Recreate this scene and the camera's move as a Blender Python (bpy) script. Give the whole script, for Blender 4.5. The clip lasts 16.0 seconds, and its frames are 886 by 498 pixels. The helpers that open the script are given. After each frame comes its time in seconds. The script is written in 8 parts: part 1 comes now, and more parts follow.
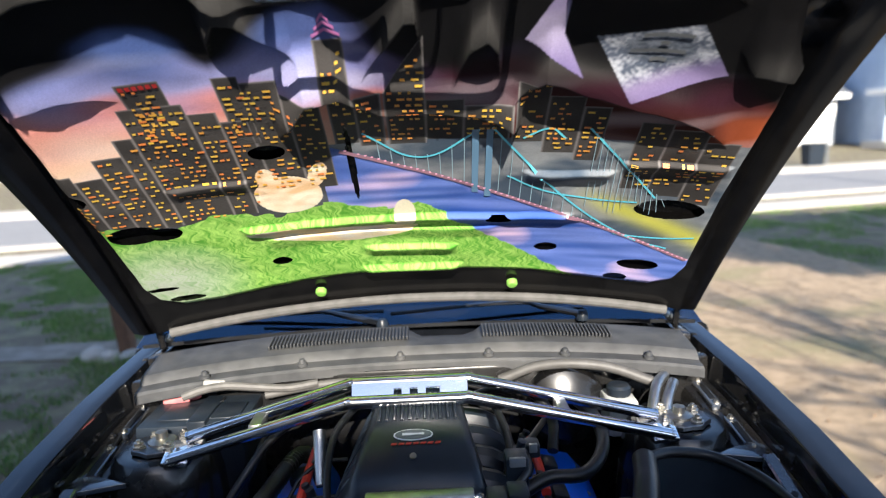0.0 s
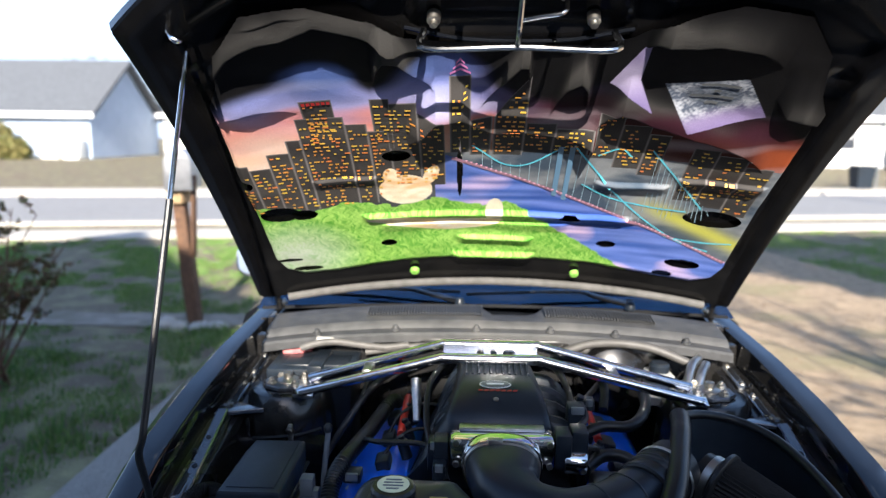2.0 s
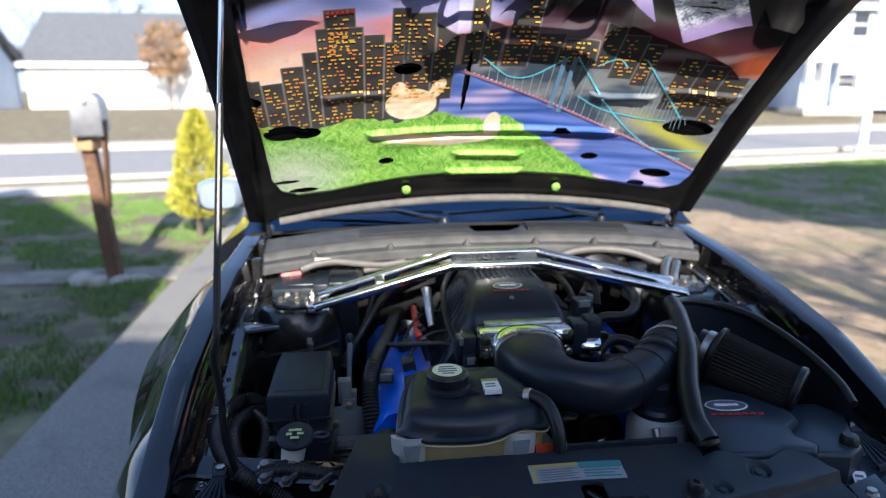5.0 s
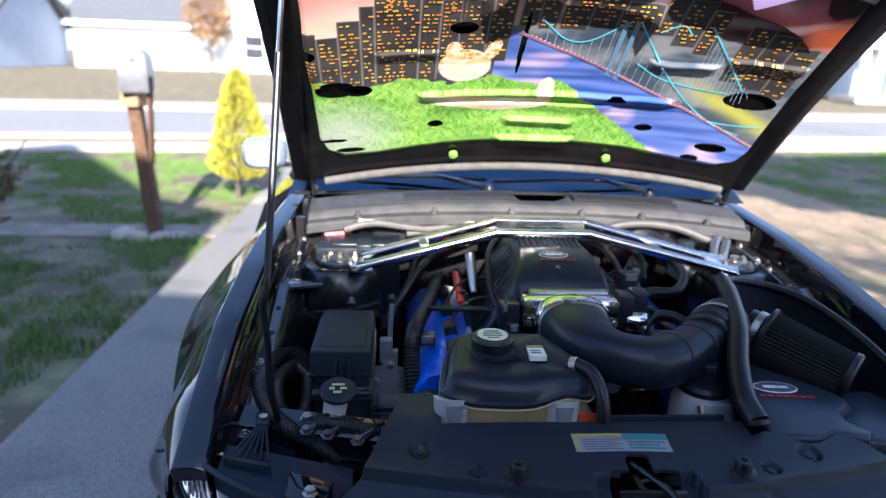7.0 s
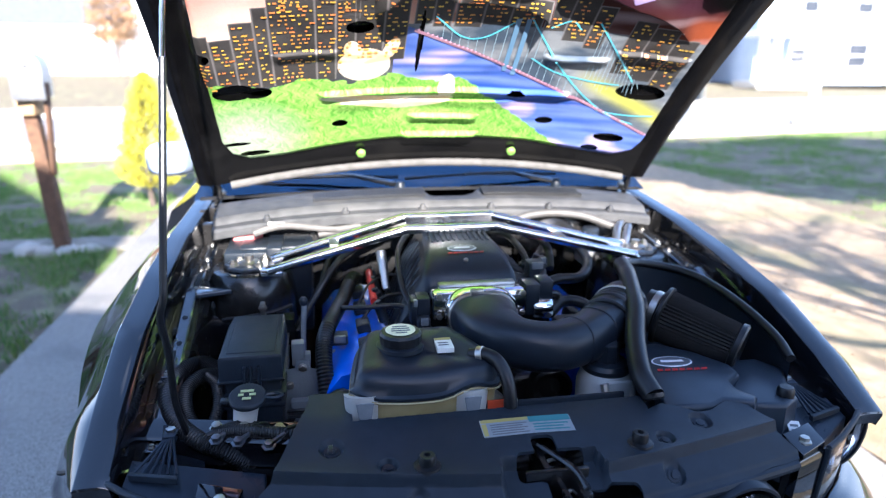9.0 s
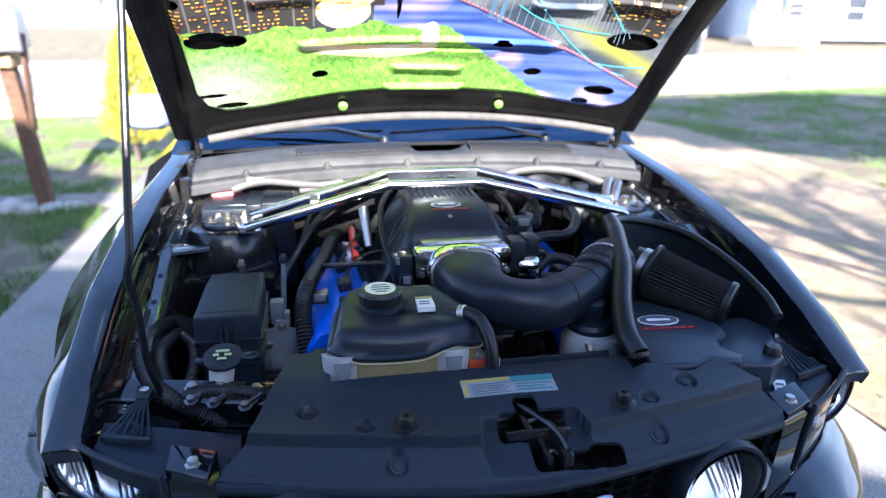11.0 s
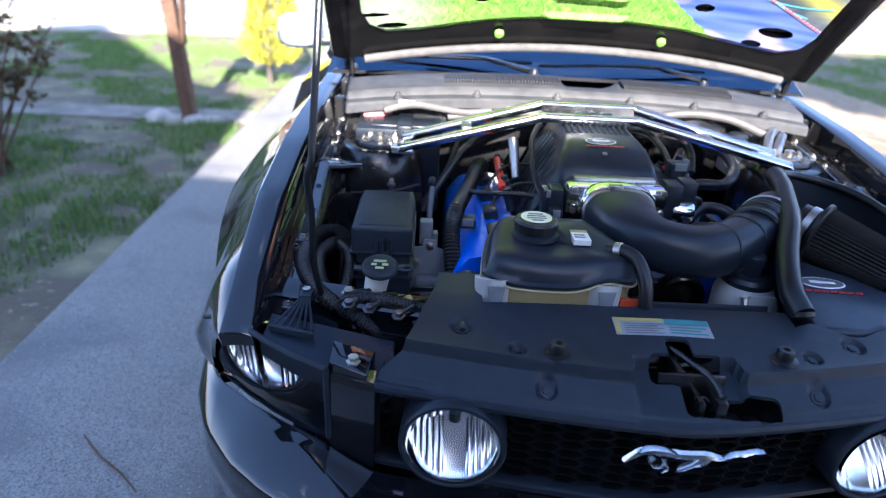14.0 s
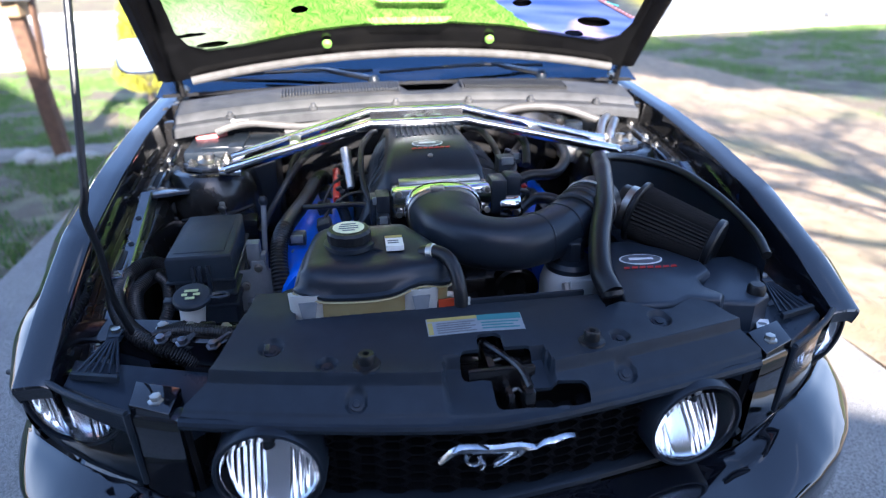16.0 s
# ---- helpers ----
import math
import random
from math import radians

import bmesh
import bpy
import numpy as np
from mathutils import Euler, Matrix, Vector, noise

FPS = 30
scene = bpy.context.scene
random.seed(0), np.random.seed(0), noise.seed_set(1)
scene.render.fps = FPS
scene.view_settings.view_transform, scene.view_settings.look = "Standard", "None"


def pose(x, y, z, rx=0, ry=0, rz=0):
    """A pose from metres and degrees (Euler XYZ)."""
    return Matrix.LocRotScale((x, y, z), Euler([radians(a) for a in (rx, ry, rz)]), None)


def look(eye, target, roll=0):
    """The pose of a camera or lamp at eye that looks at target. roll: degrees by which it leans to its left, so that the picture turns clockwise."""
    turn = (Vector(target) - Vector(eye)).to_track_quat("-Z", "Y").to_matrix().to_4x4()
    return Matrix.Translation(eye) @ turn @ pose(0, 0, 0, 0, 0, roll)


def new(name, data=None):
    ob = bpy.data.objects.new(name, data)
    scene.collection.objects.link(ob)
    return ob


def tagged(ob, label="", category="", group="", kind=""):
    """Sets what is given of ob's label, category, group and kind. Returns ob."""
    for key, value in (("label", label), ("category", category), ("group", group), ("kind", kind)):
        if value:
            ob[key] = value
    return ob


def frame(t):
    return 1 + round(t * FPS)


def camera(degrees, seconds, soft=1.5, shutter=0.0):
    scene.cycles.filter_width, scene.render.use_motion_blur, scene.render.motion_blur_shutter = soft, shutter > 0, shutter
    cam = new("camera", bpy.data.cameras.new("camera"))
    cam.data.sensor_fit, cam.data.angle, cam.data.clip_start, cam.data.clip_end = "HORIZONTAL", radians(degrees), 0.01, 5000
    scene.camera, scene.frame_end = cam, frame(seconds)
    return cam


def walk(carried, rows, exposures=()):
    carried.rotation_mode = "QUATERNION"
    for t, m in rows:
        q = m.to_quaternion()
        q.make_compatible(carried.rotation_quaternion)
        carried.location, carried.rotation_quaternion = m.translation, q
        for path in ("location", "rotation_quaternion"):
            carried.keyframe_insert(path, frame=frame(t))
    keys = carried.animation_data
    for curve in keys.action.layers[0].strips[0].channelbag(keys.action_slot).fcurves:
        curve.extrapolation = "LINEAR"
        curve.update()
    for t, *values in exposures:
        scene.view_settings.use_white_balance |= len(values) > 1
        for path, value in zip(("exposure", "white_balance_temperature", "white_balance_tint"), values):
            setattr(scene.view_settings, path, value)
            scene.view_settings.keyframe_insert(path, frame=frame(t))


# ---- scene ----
# camera and walk
cam = camera(68.4, 16.0, soft=1.15)
cam.data.dof.use_dof = True
cam.data.dof.focus_distance = 1.25
cam.data.dof.aperture_fstop = 2.3
PATH = [
    (0, (0.036, -0.273, 1.462), (0.071, 1.699, 1.132), -2.4),
    (0.5, (-0.129, -0.392, 1.459), (-0.016, 1.578, 1.136), -2.8),
    (1, (-0.191, -0.555, 1.483), (0.007, 1.415, 1.197), -1.1),
    (1.5, (-0.117, -0.573, 1.503), (-0.124, 1.413, 1.267), -0.3),
    (2, (-0.087, -0.589, 1.487), (-0.154, 1.383, 1.16), 0.7),
    (2.5, (-0.239, -0.632, 1.47), (-0.164, 1.343, 1.165), -0.2),
    (3, (-0.334, -0.675, 1.456), (-0.124, 1.289, 1.139), -0.1),
    (3.2, (-0.317, -0.706, 1.43), (-0.124, 1.262, 1.126), 0.0),
    (5.3, (-0.362, -0.659, 1.404), (-0.112, 1.265, 0.921), -0.2),
    (5.5, (-0.362, -0.657, 1.403), (-0.109, 1.271, 0.935), -0.3),
    (6, (-0.37, -0.652, 1.372), (-0.164, 1.256, 0.807), 1.6),
    (6.5, (-0.382, -0.644, 1.369), (-0.204, 1.254, 0.764), 1.4),
    (7, (-0.396, -0.651, 1.376), (-0.246, 1.266, 0.826), 2.1),
    (7.5, (-0.39, -0.665, 1.384), (-0.222, 1.252, 0.84), 1.8),
    (8, (-0.372, -0.674, 1.383), (-0.173, 1.236, 0.825), 0.9),
    (8.5, (-0.352, -0.678, 1.382), (-0.076, 1.224, 0.827), 0.4),
    (9, (-0.345, -0.673, 1.382), (0.013, 1.214, 0.827), 0.7),
    (9.2, (-0.342, -0.665, 1.373), (-0.016, 1.209, 0.755), 1.0),
    (11.5, (-0.313, -0.635, 1.367), (0.066, 1.207, 0.688), 0.9),
    (12, (-0.318, -0.631, 1.364), (0.024, 1.213, 0.67), 0.5),
    (12.5, (-0.36, -0.635, 1.355), (-0.103, 1.189, 0.575), 1.6),
    (13, (-0.409, -0.643, 1.346), (-0.303, 1.174, 0.517), 2.9),
    (13.5, (-0.428, -0.643, 1.343), (-0.399, 1.173, 0.507), 2.6),
    (14, (-0.423, -0.641, 1.335), (-0.351, 1.17, 0.489), 3.4),
    (14.5, (-0.397, -0.644, 1.313), (-0.204, 1.118, 0.387), 3.4),
    (15, (-0.367, -0.641, 1.306), (-0.059, 1.094, 0.36), 3.4),
    (15.5, (-0.331, -0.643, 1.318), (0.034, 1.099, 0.407), 2.4),
    (16, (-0.206, -0.639, 1.338), (0.074, 1.163, 0.516), -0.5),
]
EXPOSURE = [(0, 1.56, 6000, 12), (3.0, 1.66, 5950, 13), (5.5, 1.58, 5850, 14), (6.5, 1.58, 5800, 15), (7.0, 1.95, 5750, 16), (7.5, 2.30, 5700, 16), (9.0, 2.54, 5600, 16), (12.0, 2.58, 5560, 18), (13.5, 2.58, 5560, 19), (14.5, 2.58, 5600, 19), (16.0, 2.54, 5620, 18)]
walk(cam, [(t, look(eye, target, roll)) for t, eye, target, roll in PATH], EXPOSURE)

# world, sun and exposure
SUN_AZ, SUN_EL = 176.0, 27.5
world = bpy.data.worlds.new("world")
scene.world = world
world.use_nodes = True
wn = world.node_tree
sky = wn.nodes.new("ShaderNodeTexSky")
sky.sky_type = "NISHITA"
sky.sun_disc = False
sky.sun_elevation = radians(SUN_EL)
sky.sun_rotation = radians(SUN_AZ)
sky.air_density, sky.dust_density, sky.ozone_density = 1.0, 0.7, 1.5
# fair-weather cloud, thin overhead, and pale haze above the horizon all round
wtc = wn.nodes.new("ShaderNodeTexCoord")
wnz = wn.nodes.new("ShaderNodeTexNoise")
wnz.inputs["Scale"].default_value, wnz.inputs["Detail"].default_value, wnz.inputs["Distortion"].default_value = 3.4, 8.0, 0.9
wmr = wn.nodes.new("ShaderNodeMapRange")
wmr.inputs["From Min"].default_value, wmr.inputs["From Max"].default_value, wmr.inputs["To Max"].default_value = 0.63, 0.78, 0.22
wmx = wn.nodes.new("ShaderNodeMix")
wmx.data_type = "RGBA"
wmx.inputs["B"].default_value = (12.0, 12.4, 13.0, 1)
wsx = wn.nodes.new("ShaderNodeSeparateXYZ")
whr = wn.nodes.new("ShaderNodeMapRange")
whr.interpolation_type = "SMOOTHSTEP"
whr.inputs["From Min"].default_value, whr.inputs["From Max"].default_value = 0.0, 0.44
whr.inputs["To Min"].default_value, whr.inputs["To Max"].default_value = 0.92, 0.0
whz = wn.nodes.new("ShaderNodeMix")
whz.data_type = "RGBA"
whz.inputs["B"].default_value = (3.7, 4.35, 5.4, 1)
wn.links.new(wtc.outputs["Generated"], wnz.inputs["Vector"])
wn.links.new(wtc.outputs["Generated"], wsx.inputs[0])
wn.links.new(wsx.outputs["Z"], whr.inputs["Value"])
wn.links.new(whr.outputs["Result"], whz.inputs["Factor"])
wn.links.new(sky.outputs[0], whz.inputs["A"])
wn.links.new(wnz.outputs["Fac"], wmr.inputs["Value"])
wn.links.new(wmr.outputs["Result"], wmx.inputs["Factor"])
wn.links.new(whz.outputs["Result"], wmx.inputs["A"])
wn.links.new(wmx.outputs["Result"], wn.nodes["Background"].inputs[0])
wn.nodes["Background"].inputs[1].default_value = 0.103
sun_dir = Vector((math.sin(radians(SUN_AZ)) * math.cos(radians(SUN_EL)), math.cos(radians(SUN_AZ)) * math.cos(radians(SUN_EL)), math.sin(radians(SUN_EL))))
sun = new("sun", bpy.data.lights.new("sun", "SUN"))
sun.data.energy, sun.data.angle, sun.data.color = 5.0, radians(0.6), (1.0, 0.88, 0.70)
sun.matrix_world = look(sun_dir * 60, (0, 0, 0))

# ---------------------------------------------------------------- builders
def group(name, label="", category="", grp="", kind="", at=(0, 0, 0)):
    ob = new(name)
    ob.empty_display_size = 0.05
    ob.location = at
    return tagged(ob, label, category, grp, kind)


def part(name, bm, material, parent=None, label="", angle=35):
    bmesh.ops.recalc_face_normals(bm, faces=bm.faces)
    me = bpy.data.meshes.new(name)
    bm.to_mesh(me)
    bm.free()
    for p in me.polygons:
        p.use_smooth = True
    me.set_sharp_from_angle(angle=radians(angle))
    for m in (material if isinstance(material, (list, tuple)) else (material,)):
        me.materials.append(m)
    ob = new(name, me)
    if parent is not None:
        ob.parent = parent
        ob.matrix_parent_inverse = Matrix.Translation(-world_at(parent))
    return tagged(ob, label)


def world_at(ob):
    v = Vector(ob.location)
    while ob.parent is not None:
        v += ob.matrix_parent_inverse.translation
        ob = ob.parent
        v += ob.location
    return v


def solid(name, bm, material, label, category, grp="", kind="", angle=35):
    return tagged(part(name, bm, material, None, "", angle), label, category, grp, kind)


def box(bm, lo, hi, bev=0.0, m=None, seg=2):
    lo, hi = Vector(lo), Vector(hi)
    r = bmesh.ops.create_cube(bm, size=1.0)
    vs = r["verts"]
    for v in vs:
        v.co = Vector((lo[i] + (v.co[i] + 0.5) * (hi[i] - lo[i]) for i in range(3)))
    if bev > 0:
        es = list({e for v in vs for e in v.link_edges})
        r = bmesh.ops.bevel(bm, geom=es, offset=bev, segments=seg, affect="EDGES", profile=0.5)
        vs = list({v for f in r["faces"] for v in f.verts} | {v for v in vs if v.is_valid})
    if m is not None:
        bmesh.ops.transform(bm, matrix=m, verts=vs)
    return vs


def rings(bm, loops, close=True, cap=True):
    """Skins a list of loops of equal length."""
    rows = [[bm.verts.new(p) for p in loop] for loop in loops]
    n = len(rows[0])
    for a, b in zip(rows, rows[1:]):
        for i in range(n if close else n - 1):
            j = (i + 1) % n
            try:
                bm.faces.new((a[i], a[j], b[j], b[i]))
            except ValueError:
                pass
    if cap and close:
        for row in (rows[0], rows[-1]):
            try:
                bm.faces.new(row)
            except ValueError:
                pass
    return rows


def spline(pts, n=6):
    """Catmull-Rom through points."""
    pts = [Vector(p) for p in pts]
    if len(pts) < 3:
        return pts
    ext = [pts[0] * 2 - pts[1]] + pts + [pts[-1] * 2 - pts[-2]]
    out = []
    for i in range(1, len(ext) - 2):
        a, b, c, d = ext[i - 1:i + 3]
        for k in range(n):
            t = k / n
            out.append(0.5 * ((2 * b) + (c - a) * t + (2 * a - 5 * b + 4 * c - d) * t * t + (3 * b - a - 3 * c + d) * t ** 3))
    out.append(pts[-1])
    return out


def tube(bm, pts, r, sides=10, n=6, ribs=0.0):
    """A tube along a smooth line; r is a number or one radius a point; ribs adds a corrugation."""
    rr = r if isinstance(r, (list, tuple)) else [r] * len(pts)
    line = spline(pts, n)
    m = len(line)
    loops = []
    up = Vector((0.13, 0.21, 0.97))
    side = None
    for i, p in enumerate(line):
        d = (line[min(i + 1, m - 1)] - line[max(i - 1, 0)]).normalized()
        if side is None:
            side = d.cross(up)
            if side.length < 0.05:
                side = d.cross(Vector((1, 0, 0)))
        side = (side - d * side.dot(d)).normalized()
        w = d.cross(side)
        f = i / (m - 1) * (len(rr) - 1)
        k = min(int(f), len(rr) - 2) if len(rr) > 1 else 0
        rad = rr[k] + (rr[min(k + 1, len(rr) - 1)] - rr[k]) * (f - k)
        if ribs and i % 2:
            rad *= 1 - ribs
        loops.append([p + (side * math.cos(a) + w * math.sin(a)) * rad for a in (2 * math.pi * j / sides for j in range(sides))])
    rings(bm, loops)


def lathe(bm, base, axis, prof, sides=24, cap=True):
    """Turns a profile of (radius, height) round an axis that starts at base."""
    q = Vector((0, 0, 1)).rotation_difference(Vector(axis).normalized())
    base = Vector(base)
    loops = []
    for r, h in prof:
        r = max(r, 0.0002)
        loops.append([base + q @ Vector((r * math.cos(2 * math.pi * j / sides), r * math.sin(2 * math.pi * j / sides), h)) for j in range(sides)])
    rings(bm, loops, True, cap)


def prism(bm, outline, z0, z1, bev=0.0, m=None):
    """A flat outline (x, y) from z0 up to z1, with its upper edge rounded by bev."""
    pts = [Vector((x, y, 0)) for x, y in outline]
    n = len(pts)
    c = sum(pts, Vector()) / n
    loops = [[Vector((p.x, p.y, z0)) for p in pts]]
    if bev > 0:
        loops.append([Vector((p.x, p.y, z1 - bev)) for p in pts])
        for k in (0.3, 0.7, 1.0):
            q = []
            for i, p in enumerate(pts):
                d1, d2 = (p - pts[i - 1]).normalized(), (pts[(i + 1) % n] - p).normalized()
                nrm = Vector((d1.y + d2.y, -d1.x - d2.x, 0))
                nrm = nrm.normalized() if nrm.length > 1e-6 else (p - c).normalized()
                q.append(p - nrm * bev * (1 - math.cos(k * math.pi / 2)) * SIGN(pts))
            loops.append([Vector((p.x, p.y, z1 - bev + bev * math.sin(k * math.pi / 2))) for p in q])
    else:
        loops.append([Vector((p.x, p.y, z1)) for p in pts])
    if m is not None:
        loops = [[m @ p for p in l] for l in loops]
    rings(bm, loops)


def SIGN(pts):
    a = sum(pts[i - 1].x * p.y - p.x * pts[i - 1].y for i, p in enumerate(pts))
    return 1.0 if a > 0 else -1.0


def lerp_table(rows, v):
    """Smooth interpolation in rows of (key, value, ...)."""
    if v <= rows[0][0]:
        return rows[0][1:]
    for a, b in zip(rows, rows[1:]):
        if v <= b[0]:
            t = (v - a[0]) / (b[0] - a[0])
            return tuple(x + (y - x) * t for x, y in zip(a[1:], b[1:]))
    return rows[-1][1:]


def ramp01(v, a, b):
    t = max(0.0, min(1.0, (v - a) / (b - a)))
    return t * t * (3 - 2 * t)


# ---------------------------------------------------------------- materials
def material(name, base, rough=0.5, metal=0.0, second=None, scale=20.0, bump=0.0, bump_scale=60.0, coat=0.0, spec=0.5, mix=(0.35, 0.7), stain=None, stain_scale=2.5, rough_var=0.0, random=0.0, trans=0.0, speck=None, speck_scale=90.0):
    """A surface whose colour drifts between two tones at a fine and a coarse scale, with bump and uneven gloss."""
    mt = bpy.data.materials.new(name)
    mt.use_nodes = True
    nt = mt.node_tree
    ns, ln = nt.nodes, nt.links
    b = ns["Principled BSDF"]
    b.inputs["Roughness"].default_value = rough
    b.inputs["Metallic"].default_value = metal
    b.inputs["Coat Weight"].default_value = coat
    b.inputs["Coat Roughness"].default_value = 0.03
    b.inputs["Specular IOR Level"].default_value = spec
    b.inputs["Transmission Weight"].default_value = trans
    tc = ns.new("ShaderNodeTexCoord")
    col = None

    def tex(sc, detail=4.0, distort=0.0):
        t = ns.new("ShaderNodeTexNoise")
        t.inputs["Scale"].default_value = sc
        t.inputs["Detail"].default_value = detail
        t.inputs["Distortion"].default_value = distort
        ln.new(tc.outputs["Object"], t.inputs["Vector"])
        return t

    def blend(fac, a, bcol):
        mx = ns.new("ShaderNodeMix")
        mx.data_type = "RGBA"
        ln.new(fac, mx.inputs["Factor"])
        if isinstance(a, tuple):
            mx.inputs["A"].default_value = (*a, 1)
        else:
            ln.new(a, mx.inputs["A"])
        if isinstance(bcol, tuple):
            mx.inputs["B"].default_value = (*bcol, 1)
        else:
            ln.new(bcol, mx.inputs["B"])
        return mx.outputs["Result"]

    def ramp(src, lo, hi):
        mr = ns.new("ShaderNodeMapRange")
        mr.inputs["From Min"].default_value, mr.inputs["From Max"].default_value = lo, hi
        ln.new(src, mr.inputs["Value"])
        return mr.outputs["Result"]

    b.inputs["Base Color"].default_value = (*base, 1)
    if second:
        col = blend(ramp(tex(scale, 5.0).outputs["Fac"], *mix), base, second)
    if stain:
        col = blend(ramp(tex(stain_scale, 3.0, 0.4).outputs["Fac"], 0.5, 0.72), col or base, stain)
    if speck:
        col = blend(ramp(tex(speck_scale, 1.0).outputs["Fac"], 0.66, 0.72), col or base, speck)
    if random:
        oi = ns.new("ShaderNodeObjectInfo")
        hs = ns.new("ShaderNodeHueSaturation")
        mr = ns.new("ShaderNodeMapRange")
        mr.inputs["To Min"].default_value, mr.inputs["To Max"].default_value = 1 - random, 1 + random
        ln.new(oi.outputs["Random"], mr.inputs["Value"])
        ln.new(mr.outputs["Result"], hs.inputs["Value"])
        if col:
            ln.new(col, hs.inputs["Color"])
        else:
            hs.inputs["Color"].default_value = (*base, 1)
        col = hs.outputs["Color"]
    if col:
        ln.new(col, b.inputs["Base Color"])
    if rough_var:
        mr = ns.new("ShaderNodeMapRange")
        mr.inputs["To Min"].default_value, mr.inputs["To Max"].default_value = max(0.02, rough - rough_var), rough + rough_var
        ln.new(tex(scale * 0.6 + 3, 4.0).outputs["Fac"], mr.inputs["Value"])
        ln.new(mr.outputs["Result"], b.inputs["Roughness"])
    if bump:
        bp = ns.new("ShaderNodeBump")
        bp.inputs["Strength"].default_value = bump
        bp.inputs["Distance"].default_value = 0.01
        ln.new(tex(bump_scale, 3.0).outputs["Fac"], bp.inputs["Height"])
        ln.new(bp.outputs["Normal"], b.inputs["Normal"])
    return mt


M_PAINT = material("black_car_paint", (0.005, 0.006, 0.008), 0.10, second=(0.007, 0.008, 0.011), scale=40, coat=1.0, rough_var=0.04, spec=0.08)
M_PAINT.node_tree.nodes["Principled BSDF"].inputs["Coat IOR"].default_value = 1.70
# black enamel for the rails; the blue in its base stands for reflected sky
M_RAIL = material("black_enamel_sky_tint", (0.030, 0.038, 0.052), 0.22, second=(0.042, 0.052, 0.070), scale=25, rough_var=0.1, coat=1.0)
M_RAIL.node_tree.nodes["Principled BSDF"].inputs["Coat IOR"].default_value = 1.70
M_BAY = material("black_bay_paint", (0.006, 0.0065, 0.0075), 0.25, second=(0.010, 0.0095, 0.009), scale=14, coat=0.25, rough_var=0.12, stain=(0.013, 0.012, 0.0115), stain_scale=6)
M_PLASTIC = material("black_grained_plastic", (0.0135, 0.0195, 0.0285), 0.44, second=(0.018, 0.026, 0.037), scale=35, bump=0.10, bump_scale=900, rough_var=0.10, spec=0.24, stain=(0.016, 0.020, 0.025), stain_scale=5)
M_PLASTIC2 = material("smooth_black_plastic", (0.0105, 0.015, 0.022), 0.33, second=(0.014, 0.0195, 0.028), scale=22, bump=0.05, bump_scale=500, rough_var=0.10, spec=0.32)
M_RUBBER = material("black_rubber", (0.007, 0.0078, 0.0095), 0.36, second=(0.010, 0.011, 0.0125), scale=50, bump=0.08, bump_scale=400, spec=0.35)
M_COWL = material("grey_cowl_plastic", (0.036, 0.038, 0.041), 0.55, second=(0.060, 0.062, 0.065), scale=30, bump=0.15, bump_scale=700, spec=0.35, stain=(0.085, 0.085, 0.084), stain_scale=4)
M_CHROME = material("polished_chrome", (0.82, 0.83, 0.85), 0.12, 1.0, rough_var=0.05, scale=60)
M_ALU = material("cast_aluminium", (0.55, 0.55, 0.54), 0.35, 1.0, second=(0.42, 0.42, 0.41), scale=45, bump=0.15, bump_scale=250)
M_STEEL = material("zinc_steel", (0.5, 0.49, 0.46), 0.38, 1.0, second=(0.36, 0.34, 0.30), scale=30, rough_var=0.15)
M_LUG = material("dull_plated_steel", (0.24, 0.25, 0.27), 0.4, 1.0, second=(0.14, 0.14, 0.15), scale=60)
M_GREY = material("grey_painted_bracket", (0.115, 0.135, 0.15), 0.42, second=(0.15, 0.165, 0.18), scale=30, bump=0.1, bump_scale=200)
M_BLUE = material("blue_valve_cover", (0.010, 0.13, 0.80), 0.3, second=(0.006, 0.09, 0.62), scale=20, coat=0.4)
M_RED = material("red_fuel_rail", (0.55, 0.025, 0.012), 0.35, second=(0.4, 0.015, 0.01), scale=30)
M_WHITE = material("white_plastic", (0.75, 0.75, 0.72), 0.45, second=(0.62, 0.62, 0.58), scale=25)
M_GLASS = bpy.data.materials.new("window_glass")
M_GLASS.use_nodes = True
gb = M_GLASS.node_tree.nodes["Principled BSDF"]
gb.inputs["Base Color"].default_value = (0.75, 0.85, 0.95, 1)
gb.inputs["Transmission Weight"].default_value = 1.0
gb.inputs["Roughness"].default_value = 0.0
gb.inputs["IOR"].default_value = 2.6
# blue put into the reflections to stand for a brighter blue sky
gb.inputs["Specular Tint"].default_value = (0.35, 0.65, 1.0, 1)
M_LENS = bpy.data.materials.new("clear_lens")
M_LENS.use_nodes = True
gb = M_LENS.node_tree.nodes["Principled BSDF"]
gb.inputs["Base Color"].default_value = (0.97, 0.97, 0.97, 1)
gb.inputs["Transmission Weight"].default_value = 1.0
gb.inputs["Roughness"].default_value = 0.02
gb.inputs["IOR"].default_value = 1.2
M_GRASS = material("lawn_soil", (0.125, 0.102, 0.066), 0.9, second=(0.25, 0.245, 0.125), scale=3.5, bump=0.9, bump_scale=45, stain=(0.14, 0.105, 0.07), stain_scale=1.1, mix=(0.46, 0.72), speck=(0.27, 0.235, 0.165), speck_scale=26)
M_DIRT = material("bare_dirt", (0.34, 0.255, 0.165), 0.95, second=(0.20, 0.148, 0.092), scale=9, bump=0.5, bump_scale=60, stain=(0.20, 0.18, 0.09), stain_scale=1.2)
